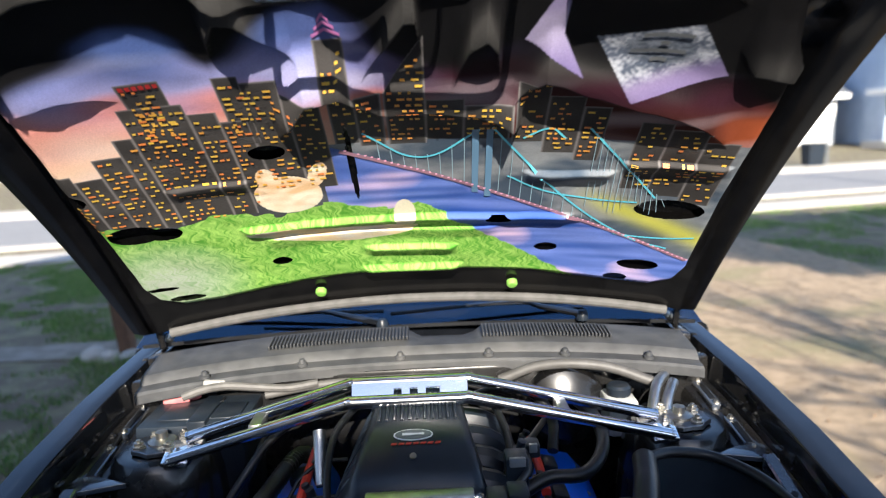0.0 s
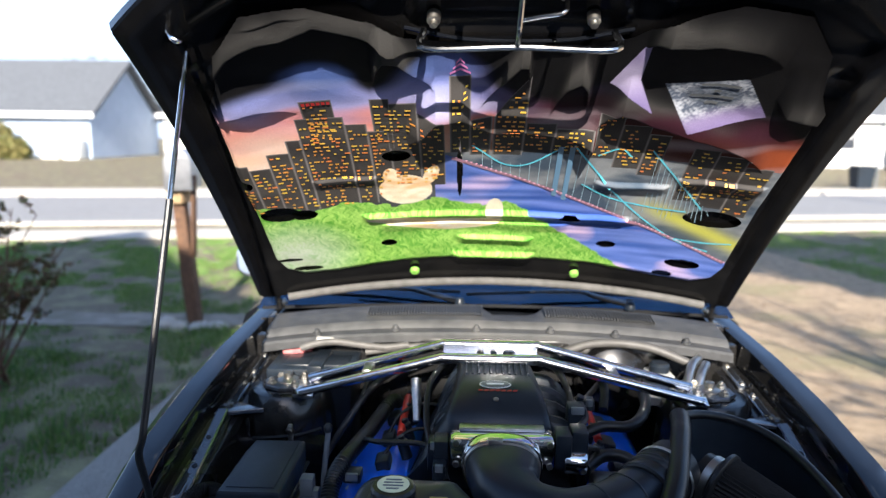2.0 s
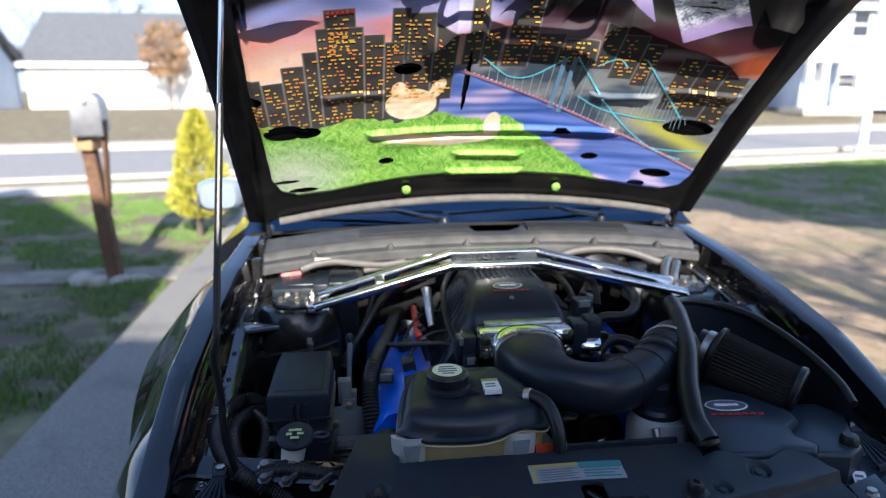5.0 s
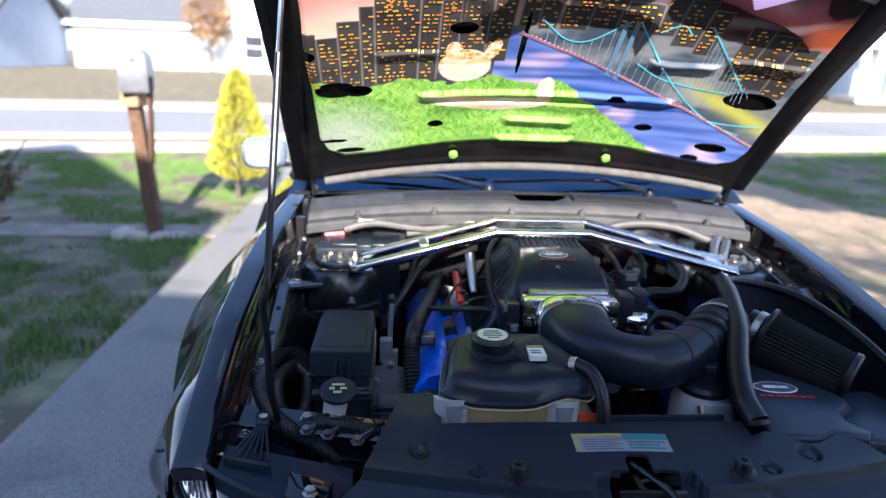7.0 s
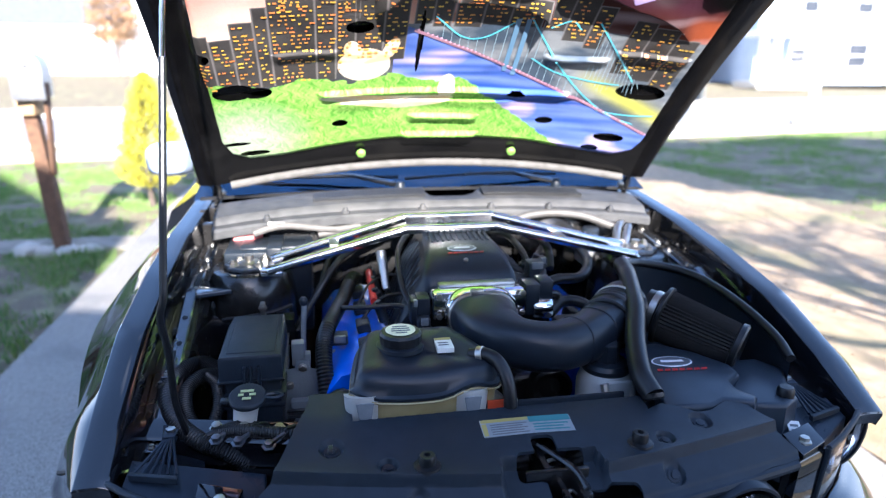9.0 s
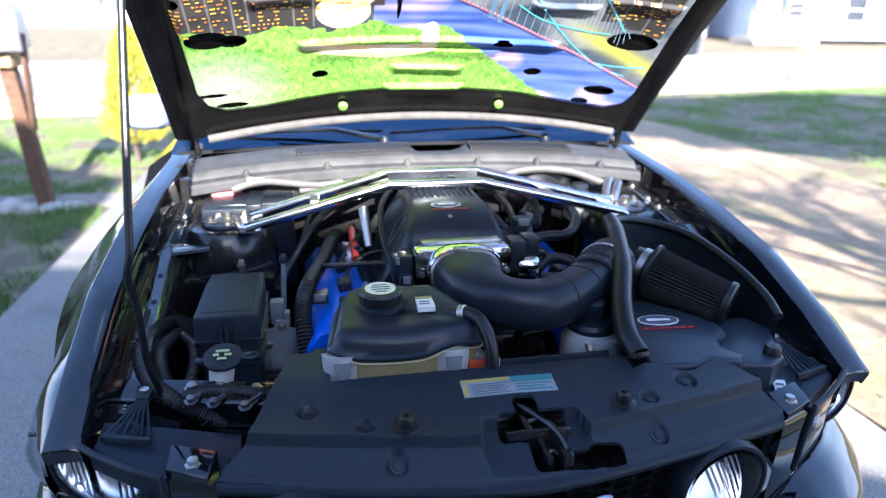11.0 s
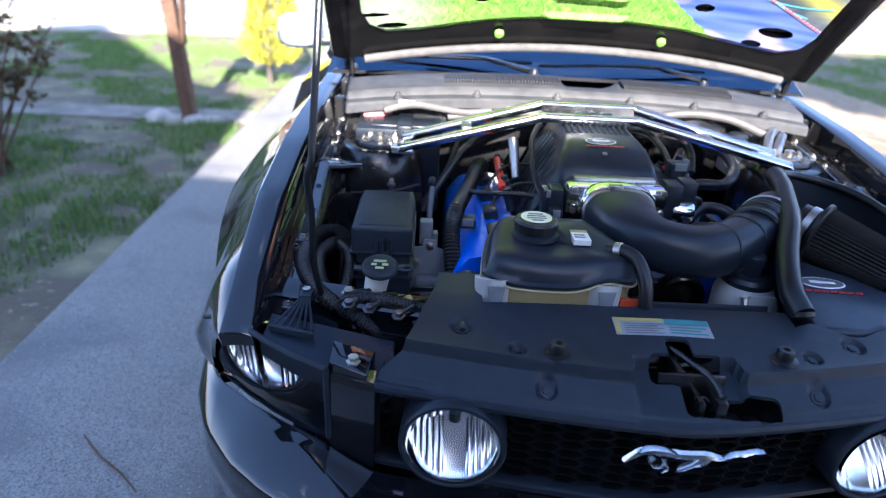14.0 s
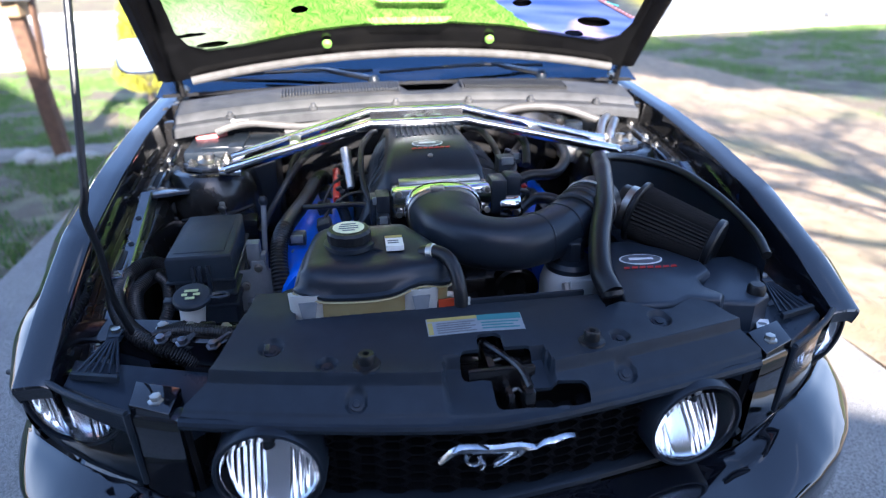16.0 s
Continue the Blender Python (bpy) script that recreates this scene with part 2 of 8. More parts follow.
M_CONC = material("driveway_concrete", (0.34, 0.325, 0.298), 0.9, second=(0.155, 0.148, 0.136), scale=170, bump=0.8, bump_scale=220, stain=(0.185, 0.183, 0.178), stain_scale=2.6, mix=(0.42, 0.66), speck=(0.38, 0.37, 0.355), speck_scale=105)
M_WALK = material("pale_sidewalk", (0.48, 0.45, 0.40), 0.88, second=(0.38, 0.36, 0.32), scale=12, bump=0.3, bump_scale=120)
M_ASPH = material("worn_asphalt", (0.24, 0.24, 0.242), 0.85, second=(0.19, 0.19, 0.192), scale=6, bump=0.4, bump_scale=130, stain=(0.2, 0.2, 0.2), stain_scale=0.4)

# ---------------------------------------------------------------- ground, street
RS = 0.205  # the street runs slightly askew to the car


def strip(name, near, far, z, mat, label, category, x0=-90, x1=90, thick=0.12, n=40):
    bm = bmesh.new()
    lo, hi = [], []
    for i in range(n + 1):
        x = x0 + (x1 - x0) * i / n
        lo.append((x, near + RS * x, z))
        hi.append((x, far + RS * x, z))
    rings(bm, [[(x, y, z - thick) for x, y, z in lo], lo, hi, [(x, y, z - thick) for x, y, z in hi]], close=False)
    return solid(name, bm, mat, label, category, kind="structure")


bm = bmesh.new()
N = 60
rows = []
for j in range(N + 1):
    v = (j / N * 2 - 1)
    y = 8 + math.copysign(abs(v) ** 3, v) * 1500
    row = []
    for i in range(N + 1):
        u = (i / N * 2 - 1)
        x = math.copysign(abs(u) ** 3, u) * 1500
        h = 0.012 * noise.noise((x * 0.5, y * 0.5, 0))
        far = y - RS * x
        h += 0.5 * max(0.0, min(1.0, (far - 21) / 12))
        row.append((x, y, -0.03 + h))
    rows.append(row)
rings(bm, rows, close=False)
ground = solid("ground", bm, M_GRASS, "patchy spring lawn with thin grass and bare soil", "ground", kind="structure")

strip("road", 11.9, 17.6, -0.005, M_ASPH, "worn grey asphalt street", "road")
strip("kerb", 11.7, 11.9, 0.03, M_WALK, "pale concrete kerb along the street", "kerb")
strip("kerb_far", 17.6, 17.8, 0.05, M_WALK, "pale concrete kerb on the far side of the street", "kerb")
strip("pavement", 10.0, 10.9, 0.005, M_WALK, "pale concrete sidewalk crossing the lawn", "sidewalk")
strip("pavement_far", 18.8, 20.0, 0.03, M_WALK, "pale concrete sidewalk across the street", "sidewalk")

# driveway: slabs with open joints
drive = group("driveway", "grey concrete driveway with tooled joints under the car", "driveway", kind="structure")
DW0, DW1 = -1.80, 1.62
for a, b in ((-14.0, -9.2), (-9.2, -4.6), (-4.6, 5.6), (5.6, 8.3), (8.3, 11.0)):
    bm = bmesh.new()
    box(bm, (DW0, a + 0.006, -0.12), (DW1, b - 0.006, 0.0 + 0.002 * math.sin(a)), 0.008)
    part("slab", bm, M_CONC, drive)

# bare strip of dirt beside the driveway
bm = bmesh.new()
out = []
for i in range(36):
    t = i / 36 * 2 * math.pi
    out.append((3.0 + (1.55 + 0.25 * noise.noise((math.cos(t) * 2, math.sin(t) * 2, 3))) * math.cos(t), 4.2 + (7.0 + 0.5 * noise.noise((i * 0.7, 1, 1))) * math.sin(t)))
prism(bm, out, -0.2, -0.004)
solid("dirt_strip", bm, M_DIRT, "bare trodden dirt strip beside the driveway", "dirt", kind="structure")

# narrow cross path through the lawn by the mailbox
bm = bmesh.new()
edge = [-9.5 + 7.69 * i / 60 for i in range(61)]
prism(bm, [(x, 4.15 + 0.039 * (x + 9.5) + 0.10 * noise.noise((x * 1.7, 0, 0))) for x in edge] + [(x, 4.55 + 0.036 * (x + 9.5) + 0.12 * noise.noise((x * 2.1, 5, 0))) for x in edge[::-1]], -0.1, -0.014)
solid("garden_path", bm, material("weathered_path", (0.27, 0.245, 0.21), 0.9, second=(0.17, 0.15, 0.12), scale=9, bump=0.5, bump_scale=70, stain=(0.12, 0.11, 0.07), stain_scale=2.2), "narrow weathered concrete path edged by grass", "path", kind="structure")

# ---------------------------------------------------------------- the car: shell
car = group("car", "black two-door sports coupe parked with its hood propped open", "car")

# fender: y, crest x, crest z, gutter x, widest x
FEN = [(0.33, 0.752, 0.704, 0.708, 0.830), (0.46, 0.752, 0.770, 0.703, 0.878), (0.66, 0.754, 0.845, 0.702, 0.912), (0.88, 0.748, 0.893, 0.697, 0.928), (1.10, 0.736, 0.930, 0.690, 0.928), (1.38, 0.712, 0.965, 0.674, 0.905), (1.62, 0.712, 0.985, 0.672, 0.900)]
AXLE_Y, WHEEL_R = 1.10, 0.345


def fender(side):
    bm = bmesh.new()
    loops = []
    n = 40
    for i in range(n + 1):
        y = 0.33 + (1.62 - 0.33) * (i / n) ** 1.15
        cx, cz, gx, wx = lerp_table(FEN, y)
        dy = abs(y - AXLE_Y)
        low = 0.34 + math.sqrt(max(0.0, 0.385 ** 2 - dy ** 2)) if dy < 0.385 else 0.24
        if y < 0.72:
            low = max(low, 0.522)
        fade = max(0.0, 1 - (y - 0.33) / 0.22)
        pts = [(gx - 0.016, y, cz - 0.075), (gx - 0.006, y, cz - 0.070), (gx, y, cz - 0.010), (gx + 0.002, y, cz - 0.003), (gx + 0.006, y, cz - 0.0005), (0.5 * (gx + cx) + 0.006, y, cz + 0.0005), (cx + 0.010, y, cz - 0.0005), (cx + 0.0135, y, cz - 0.003), (cx + 0.014, y, cz - 0.006)]
        for f in (0.12, 0.26, 0.42, 0.58, 0.72, 0.84, 0.93, 1.0):
            g = f ** (1.0 + 1.4 * fade)
            x = cx + 0.014 + (wx - cx - 0.014) * f ** (0.82 + 0.08 * fade)
            z = cz - 0.006 - (cz - 0.006 - max(0.57, low)) * g
            pts.append((x, y + 0.13 * fade * f, max(z, low)))
        pts += [(wx - 0.003, y + 0.13 * fade, max(0.545, low)), (wx - 0.012, y + 0.13 * fade, low), (wx - 0.05, y + 0.13 * fade, low + 0.01)]
        loops.append([(x * side, yy, z) for x, yy, z in pts])
    rings(bm, [[(x - side * 0.010, y + 0.050, z - 0.034) for x, y, z in loops[0]], [(x - side * 0.004, y + 0.006, z - 0.030) for x, y, z in loops[0]], [(x - side * 0.001, y - 0.002, z - 0.004) for x, y, z in loops[0]]] + loops, close=False)
    part("fender", bm, M_PAINT, car, angle=32)


fender(-1)
fender(1)


def plan_y(x):
    """Foremost line of the bumper in plan."""
    return lerp_table([(0.0, 0.015), (0.15, 0.022), (0.3, 0.042), (0.4, 0.064), (0.5, 0.094), (0.6, 0.142), (0.68, 0.195), (0.75, 0.258), (0.82, 0.350), (0.87, 0.460), (0.90, 0.60), (0.905, 0.72)], abs(x))[0]


def nose_y(x):
    """Upper front edge of the grille opening in plan."""
    return 0.136 + 0.085 * (abs(x) / 0.48) ** 1.35


def bumper_top(x):
    """Height and plan place of the bumper's upper edge: under the grille, then under the head lamp."""
    x = abs(x)
    z = 0.4995 + 0.036 * ramp01(x, 0.455, 0.610) - 0.016 * ramp01(x, 0.66, 0.86)
    y = lerp_table([(0.0, 0.165), (0.2, 0.185), (0.4, 0.213), (0.486, 0.229), (0.53, 0.246), (0.576, 0.266), (0.65, 0.305), (0.72, 0.357), (0.79, 0.424), (0.83, 0.466), (0.875, 0.58), (0.905, 0.73)], x)[0]
    return z, y


# bumper skin, swept round the nose
bm = bmesh.new()
xs = [-0.905 + 1.81 * i / 90 for i in range(91)]
cols = []
for x in xs:
    zt, yt = bumper_top(x)
    p = plan_y(x)
    col = [(yt + 0.010, zt - 0.03), (yt + 0.002, zt - 0.010), (yt - 0.001, zt - 0.006), (yt - 0.005, zt - 0.0065), (yt - 0.012, zt - 0.010)]
    y0, z0 = col[-1]
    for f, g in ((0.15, 0.05), (0.3, 0.11), (0.45, 0.18), (0.6, 0.26), (0.75, 0.35), (0.88, 0.44), (0.955, 0.505), (0.98, 0.55), (0.992, 0.62), (1.0, 0.80)):
        col.append((y0 + (p - y0) * f, z0 + (0.432 - z0) * g))
    col += [(p, 0.426), (p - 0.002, 0.412), (p + 0.004, 0.392), (p + 0.018, 0.36), (p + 0.024, 0.32), (p + 0.012, 0.27), (p + 0.006, 0.235), (p + 0.016, 0.214), (p + 0.06, 0.205), (p + 0.16, 0.205)]
    cols.append([(x, y, z) for y, z in col])
rings(bm, cols, close=False)
part("bumper", bm, M_PAINT, car, angle=40)
bm = bmesh.new()
xs2 = [-0.5 + i / 24 for i in range(25)]
rings(bm, [[(x, plan_y(x) + d, z) for x in xs2] for z, d in ((0.35, 0.008), (0.345, 0.003), (0.285, 0.006), (0.28, 0.012))], close=False)
part("lower_intake", bm, M_PLASTIC2, car)

# grille: frame, honeycomb and emblem


def grille_y(x, z):
    return nose_y(x) + 0.004 + (0.68 - z) * 0.16


grille = group("grille", "", "")
grille.parent = car
grille["label"] = "black honeycomb front grille with round lamps"
bm = bmesh.new()
rings(bm, [[(x, grille_y(x, z) + 0.125, z) for x in [-0.5 + i / 24 for i in range(25)]] for z in (0.70, 0.60, 0.49)], close=False)
part("backing", bm, M_RUBBER, grille)
bm = bmesh.new()
CW, CH = 0.052, 0.0215
for r in range(-1, 9):
    for c in range(-11, 12):
        cx = c * CW * 0.78
        cz = 0.520 + r * CH + (CH / 2 if c % 2 else 0)
        if abs(cx) > 0.485 or cz > 0.672 or cz < 0.512 or min(math.hypot(cx - 0.358, cz - 0.612), math.hypot(cx + 0.358, cz - 0.612)) < 0.095:
            continue
        hexa = [(math.cos(a) * CW / 2, math.sin(a) * CH / 1.75) for a in (math.pi / 3 * k for k in range(6))]
        loops = []
        for sc, d in ((0.98, 0.0), (0.84, 0.0), (0.78, 0.028)):
            loops.append([(cx + hx * sc, grille_y(cx + hx * sc, cz + hz * sc) + 0.012 + d, cz + hz * sc) for hx, hz in hexa])
        rings(bm, loops, cap=False)
tagged(part("honeycomb", bm, material("matt_black_mesh", (0.0035, 0.004, 0.005), 0.55, second=(0.005, 0.0056, 0.007), scale=30, spec=0.16), grille), kind="stuff")
bm = bmesh.new()
for z0, h in ((0.500, 0.012),):
    xs3 = [-0.495 + 0.99 * i / 32 for i in range(33)]
    rings(bm, [[(x, grille_y(x, z0) + d, z0 + e) for x in xs3] for d, e in ((0.05, 0.008), (0.004, 0.010), (-0.006, 0.004), (-0.008, -0.004), (0.0, -0.012), (0.05, -0.03))], close=False)
part("lower_lip", bm, M_PLASTIC2, grille)
for s in (-1, 1):
    bm = bmesh.new()
    loops = []
    for k in range(9):
        z = 0.505 + (0.69 - 0.505) * k / 8
        y = grille_y(0.49, z)
        loops.append([(s * x, y + d, z) for x, d in ((0.474, 0.06), (0.478, 0.008), (0.486, 0.002), (0.494, 0.006), (0.500, 0.03), (0.500, 0.06))])
    rings(bm, loops, close=False)
    part("side_frame", bm, M_RUBBER, grille)

def fluted_dish(bm, c, q, radius, depth, pitch, tilt=0.0):
    """A bowl reflector with upright flutes and a narrow smooth band down its middle."""
    nx, ny = 120, 44
    loops = []
    for i in range(nx + 1):
        x = -radius * math.cos(math.pi * i / nx)
        half = math.sqrt(max(0.0, radius ** 2 - x * x))
        row = []
        for j in range(ny + 1):
            y = half * (-1 + 2 * j / ny)
            r = min(1.0, math.hypot(x, y) / radius)
            h = -depth * math.sqrt(max(0.0, 1 - r ** 2)) ** 1.2
            if abs(x) > 0.018:
                h += 0.0034 * abs(math.sin(math.pi * (abs(x) - 0.018) / pitch)) * (1 - r ** 6)
            row.append(c + q @ Vector((x, y, h - tilt * y)))
        loops.append(row)
    rings(bm, loops, close=False)


# round lamps in the grille
M_REFL = material("lamp_reflector", (0.92, 0.93, 0.95), 0.20, 1.0)
for s in (-1, 1):
    c = Vector((s * 0.357, 0.176, 0.600))
    ax = Vector((s * 0.10, -1, -0.04)).normalized()
    lamp = group("round_lamp", "", "")
    lamp.parent = car
    bm = bmesh.new()
    lathe(bm, c, ax, [(0.089, -0.10), (0.089, -0.004), (0.086, 0.003), (0.081, 0.004), (0.077, -0.002), (0.076, -0.012)], 40, cap=False)
    part("bezel", bm, M_PLASTIC2, lamp)
    bm = bmesh.new()
    q = Vector((0, 0, 1)).rotation_difference(ax)
    fluted_dish(bm, c - ax * 0.056, q, 0.076, 0.013, 0.0095, 0.72)
    part("reflector", bm, M_REFL, lamp, angle=20)
    bm = bmesh.new()
    lathe(bm, c - ax * 0.024 + Vector((0, 0, 0.072)), (0, 0, -1), [(0.013, 0.0), (0.013, 0.020), (0.010, 0.026), (0.010, 0.034), (0.004, 0.037)], 16)
    part("bulb", bm, M_PLASTIC2, lamp)
    bm = bmesh.new()
    lathe(bm, c, ax, [(0.077, -0.004), (0.073, 0.004), (0.055, 0.009), (0.03, 0.012), (0.0, 0.013)], 40)
    ln = part("lens", bm, M_LENS, lamp)
    ln.visible_shadow = False

# running emblem on the grille: a plain streamlined chrome shape with legs and a tail
badge = group("badge", "", "")
badge.parent = car
bm = bmesh.new()


def badge_pt(u, v, d):
    x, z = 0.010 + u, 0.642 + v
    return (x, 0.121 + 0.085 * (abs(x) / 0.5) ** 1.9 + (0.66 - z) * 0.22 - d, z)


def badge_limb(pts, r):
    loops = []
    line = spline([(u, v, 0) for u, v in pts], 4)
    n = len(line)
    for i, p in enumerate(line):
        d = (line[min(i + 1, n - 1)] - line[max(i - 1, 0)]).normalized()
        nx, nz = -d.y, d.x
        f = i / (n - 1) * (len(r) - 1)
        k = min(int(f), len(r) - 2)
        w = r[k] + (r[k + 1] - r[k]) * (f - k)
        loops.append([badge_pt(p.x + nx * a * w, p.y + nz * a * w, b) for a, b in ((-1, 0), (-0.6, 0.006), (0, 0.009), (0.6, 0.006), (1, 0))])
    rings(bm, loops, close=False)


badge_limb([(-0.104, -0.014), (-0.092, 0.000), (-0.078, 0.012), (-0.052, 0.010), (-0.018, 0.006), (0.014, 0.006), (0.034, 0.002), (0.046, 0.002)], [0.0045, 0.0065, 0.0085, 0.0105, 0.0095, 0.0095, 0.007, 0.003])
badge_limb([(-0.086, 0.014), (-0.072, 0.021), (-0.050, 0.020), (-0.030, 0.014)], [0.001, 0.004, 0.003, 0.001])
badge_limb([(0.044, 0.003), (0.060, 0.011), (0.076, 0.011), (0.090, 0.017), (0.106, 0.018)], [0.002, 0.004, 0.0055, 0.004, 0.001])
badge_limb([(-0.060, 0.002), (-0.064, -0.012), (-0.054, -0.022), (-0.042, -0.020), (-0.036, -0.028)], [0.0065, 0.0045, 0.003, 0.0025, 0.0015])
badge_limb([(-0.046, 0.000), (-0.040, -0.014), (-0.034, -0.024), (-0.042, -0.034)], [0.0055, 0.004, 0.003, 0.0015])
badge_limb([(0.026, 0.002), (0.018, -0.010), (0.004, -0.016), (-0.010, -0.026), (-0.022, -0.030)], [0.008, 0.005, 0.0035, 0.003, 0.0015])
badge_limb([(0.014, 0.000), (0.002, -0.010), (-0.012, -0.018), (-0.020, -0.024)], [0.006, 0.004, 0.003, 0.002])
part("chrome_emblem", bm, material("dull_chrome", (0.62, 0.63, 0.65), 0.22, 1.0, second=(0.40, 0.41, 0.43), scale=90, rough_var=0.08), badge, "small polished chrome running emblem")

# head lamps


def headlamp(s):
    hl = group("headlamp", "", "")
    hl.parent = car
    # outline of the lens in (x, z) with the sweep of its face in plan
    def face(x, z, d=0.0):
        y = lerp_table([(0.55, 0.236), (0.576, 0.249), (0.62, 0.272), (0.68, 0.312), (0.74, 0.364), (0.79, 0.414), (0.83, 0.458)], x)[0] + (0.69 - z) * 0.10 + d
        return (s * x, y, z)

    def limits(x):
        zt = lerp_table([(0.55, 0.694), (0.70, 0.704), (0.77, 0.698), (0.83, 0.655)], x)[0]
        zb = lerp_table([(0.55, 0.534), (0.70, 0.533), (0.79, 0.526), (0.83, 0.520)], x)[0]
        return zb, zt
    xs = [0.568 + (0.834 - 0.568) * i / 16 for i in range(17)]
    for nm, mt, d, back in (("housing", M_PLASTIC2, 0.140, 0.075), ("lens", M_LENS, 0.0, None)):
        bm = bmesh.new()
        rows = []
        for k in range(9):
            t = k / 8
            row = []
            for x in xs:
                zb, zt = limits(x)
                row.append(face(x, zb + (zt - zb) * t, d + 0.006 * (abs(t - 0.5) * 2) ** 4))
            rows.append(row)
        rings(bm, rows, close=False)
        if back:
            bm2 = [rows[0], [face(x, limits(x)[0], 0.002) for x in xs]]
            rings(bm, bm2, close=False)
        ob = part(nm, bm, mt, hl)
        if nm == "lens":
            ob.visible_shadow = False
    # round reflector
    c = Vector((s * 0.680, 0.362, 0.668))
    ax = Vector((s * 0.12, -1, 0.20)).normalized()
    q = Vector((0, 0, 1)).rotation_difference(ax)
    bm = bmesh.new()
    fluted_dish(bm, c, q, 0.090, 0.032, 0.0115, 0.02)
    for v in bm.verts:
        v.co.z = min(v.co.z, 0.688)
    part("reflector", bm, M_REFL, hl, angle=20)
    bm = bmesh.new()
    lathe(bm, c, ax, [(0.092, -0.004), (0.094, 0.004), (0.098, 0.004), (0.099, -0.006)], 48, cap=False)
    for v in bm.verts:
        v.co.z = min(v.co.z, 0.689)
    part("ring", bm, M_PLASTIC2, hl)
    # raised edge of the lens along its top and inner side
    for pts in ([face(x, limits(x)[1], -0.002) for x in xs], [face(0.568, limits(0.568)[1] - 0.152 * k / 8, -0.002) for k in range(9)]):
        bm = bmesh.new()
        tube(bm, pts, 0.0055, 8, 2)
        part("lens_rim", bm, M_PLASTIC, hl)


headlamp(-1)
headlamp(1)

# painted panels between the grille and the head lamp, and below the head lamp
for s in (-1, 1):
    bm = bmesh.new()
    loops = []
    for k in range(9):
        x = 0.486 + (0.566 - 0.486) * k / 8
        y0 = 0.214 + (x - 0.486) * 0.40
        yf = bumper_top(x)[1] - 0.004
        loops.append([(s * x, y0 + 0.04, 0.688), (s * x, y0 + 0.004, 0.690), (s * x, y0, 0.684)] + [(s * x, y0 + (yf - y0) * t, 0.684 + (bumper_top(x)[0] + 0.001 - 0.684) * t) for t in (0.25, 0.5, 0.75, 1.0)] + [(s * x, yf + 0.02, bumper_top(x)[0] - 0.006)])
    rings(bm, loops, close=False)
    part("header_panel", bm, M_PAINT, car, angle=40)

# rest of the body, behind the windscreen
bm = bmesh.new()
secs = []
for y, w, zb, zt in [(1.58, 0.905, 0.24, 0.99), (2.2, 0.925, 0.22, 0.98), (3.0, 0.93, 0.22, 0.99), (3.7, 0.935, 0.24, 1.02), (4.4, 0.90, 0.30, 1.04), (4.72, 0.82, 0.36, 1.02), (4.80, 0.76, 0.42, 0.92)]:
    half = [(0.0, zt), (0.55 * w, zt), (0.80 * w, zt - 0.02), (0.93 * w, zt - 0.10), (w, zt - 0.28), (w, 0.45), (0.97 * w, zb), (0.0, zb)]
    secs.append([(x, y, z) for x, z in half] + [(-x, y, z) for x, z in half[::-1][1:-1]])
rings(bm, secs)
part("body", bm, M_PAINT, car, angle=40)
bm = bmesh.new()
secs = []
for y, w, z in [(2.17, 0.56, 1.365), (2.5, 0.575, 1.40), (3.0, 0.57, 1.40), (3.4, 0.55, 1.36), (4.05, 0.60, 1.06)]:
    half = [(0.0, z), (0.7 * w, z - 0.01), (0.95 * w, z - 0.045), (w, z - 0.08)]
    secs.append([(-x, y, zz) for x, zz in half[::-1]] + [(x, y, zz) for x, zz in half[1:]])
rings(bm, secs, close=False)
part("roof", bm, M_PAINT, car)
for s in (-1, 1):
    bm = bmesh.new()
    rings(bm, [[(s * 0.735, 1.62, 0.985), (s * 0.55, 2.20, 1.31)], [(s * 0.76, 2.3, 0.985), (s * 0.57, 2.5, 1.33)], [(s * 0.76, 3.3, 0.99), (s * 0.56, 3.3, 1.30)], [(s * 0.74, 4.0, 1.02), (s * 0.60, 4.0, 1.05)]], close=False)
    part("side_window", bm, M_GLASS, car)
    bm = bmesh.new()
    tube(bm, [(s * 0.735, 1.58, 0.985), (s * 0.66, 1.86, 1.17), (s * 0.56, 2.17, 1.35)], 0.022, 8)
    part("windscreen_pillar", bm, M_PAINT, car)
    # door mirror
    mir = group("door_mirror", "", "")
    mir.parent = car
    bm = bmesh.new()
    loops = []
    for k, (dy, sc) in enumerate([(0.0, 0.3), (0.008, 0.75), (0.03, 0.96), (0.06, 1.0), (0.10, 0.97), (0.112, 0.90)]):
        loops.append([(s * 0.900 + 0.085 * sc * math.copysign(abs(math.cos(a)) ** 0.6, math.cos(a)), 1.86 + dy, 1.015 + 0.062 * sc * math.copysign(abs(math.sin(a)) ** 0.6, math.sin(a))) for a in (2 * math.pi * j / 24 for j in range(24))])
    rings(bm, loops)
    # black shell coloured pale blue: the sky's reflection is put into the paint
    part("shell", bm, material("sky_tinted_shell", (0.20, 0.25, 0.33), 0.15, second=(0.24, 0.29, 0.37), scale=8, coat=1.0), mir)
    bm = bmesh.new()
    box(bm, (min(s * 0.78, s * 0.87), 1.90, 0.965), (max(s * 0.78, s * 0.87), 1.95, 0.995), 0.008)
    part("arm", bm, M_PLASTIC2, mir)
# interior seen through the windscreen
bm = bmesh.new()
rings(bm, [[(x, y, z) for x in (-0.68, 0.0, 0.68)] for y, z in ((1.60, 0.985), (1.75, 0.99), (1.95, 0.98), (2.0, 0.93))], close=False)
part("dashboard", bm, M_PLASTIC, car)
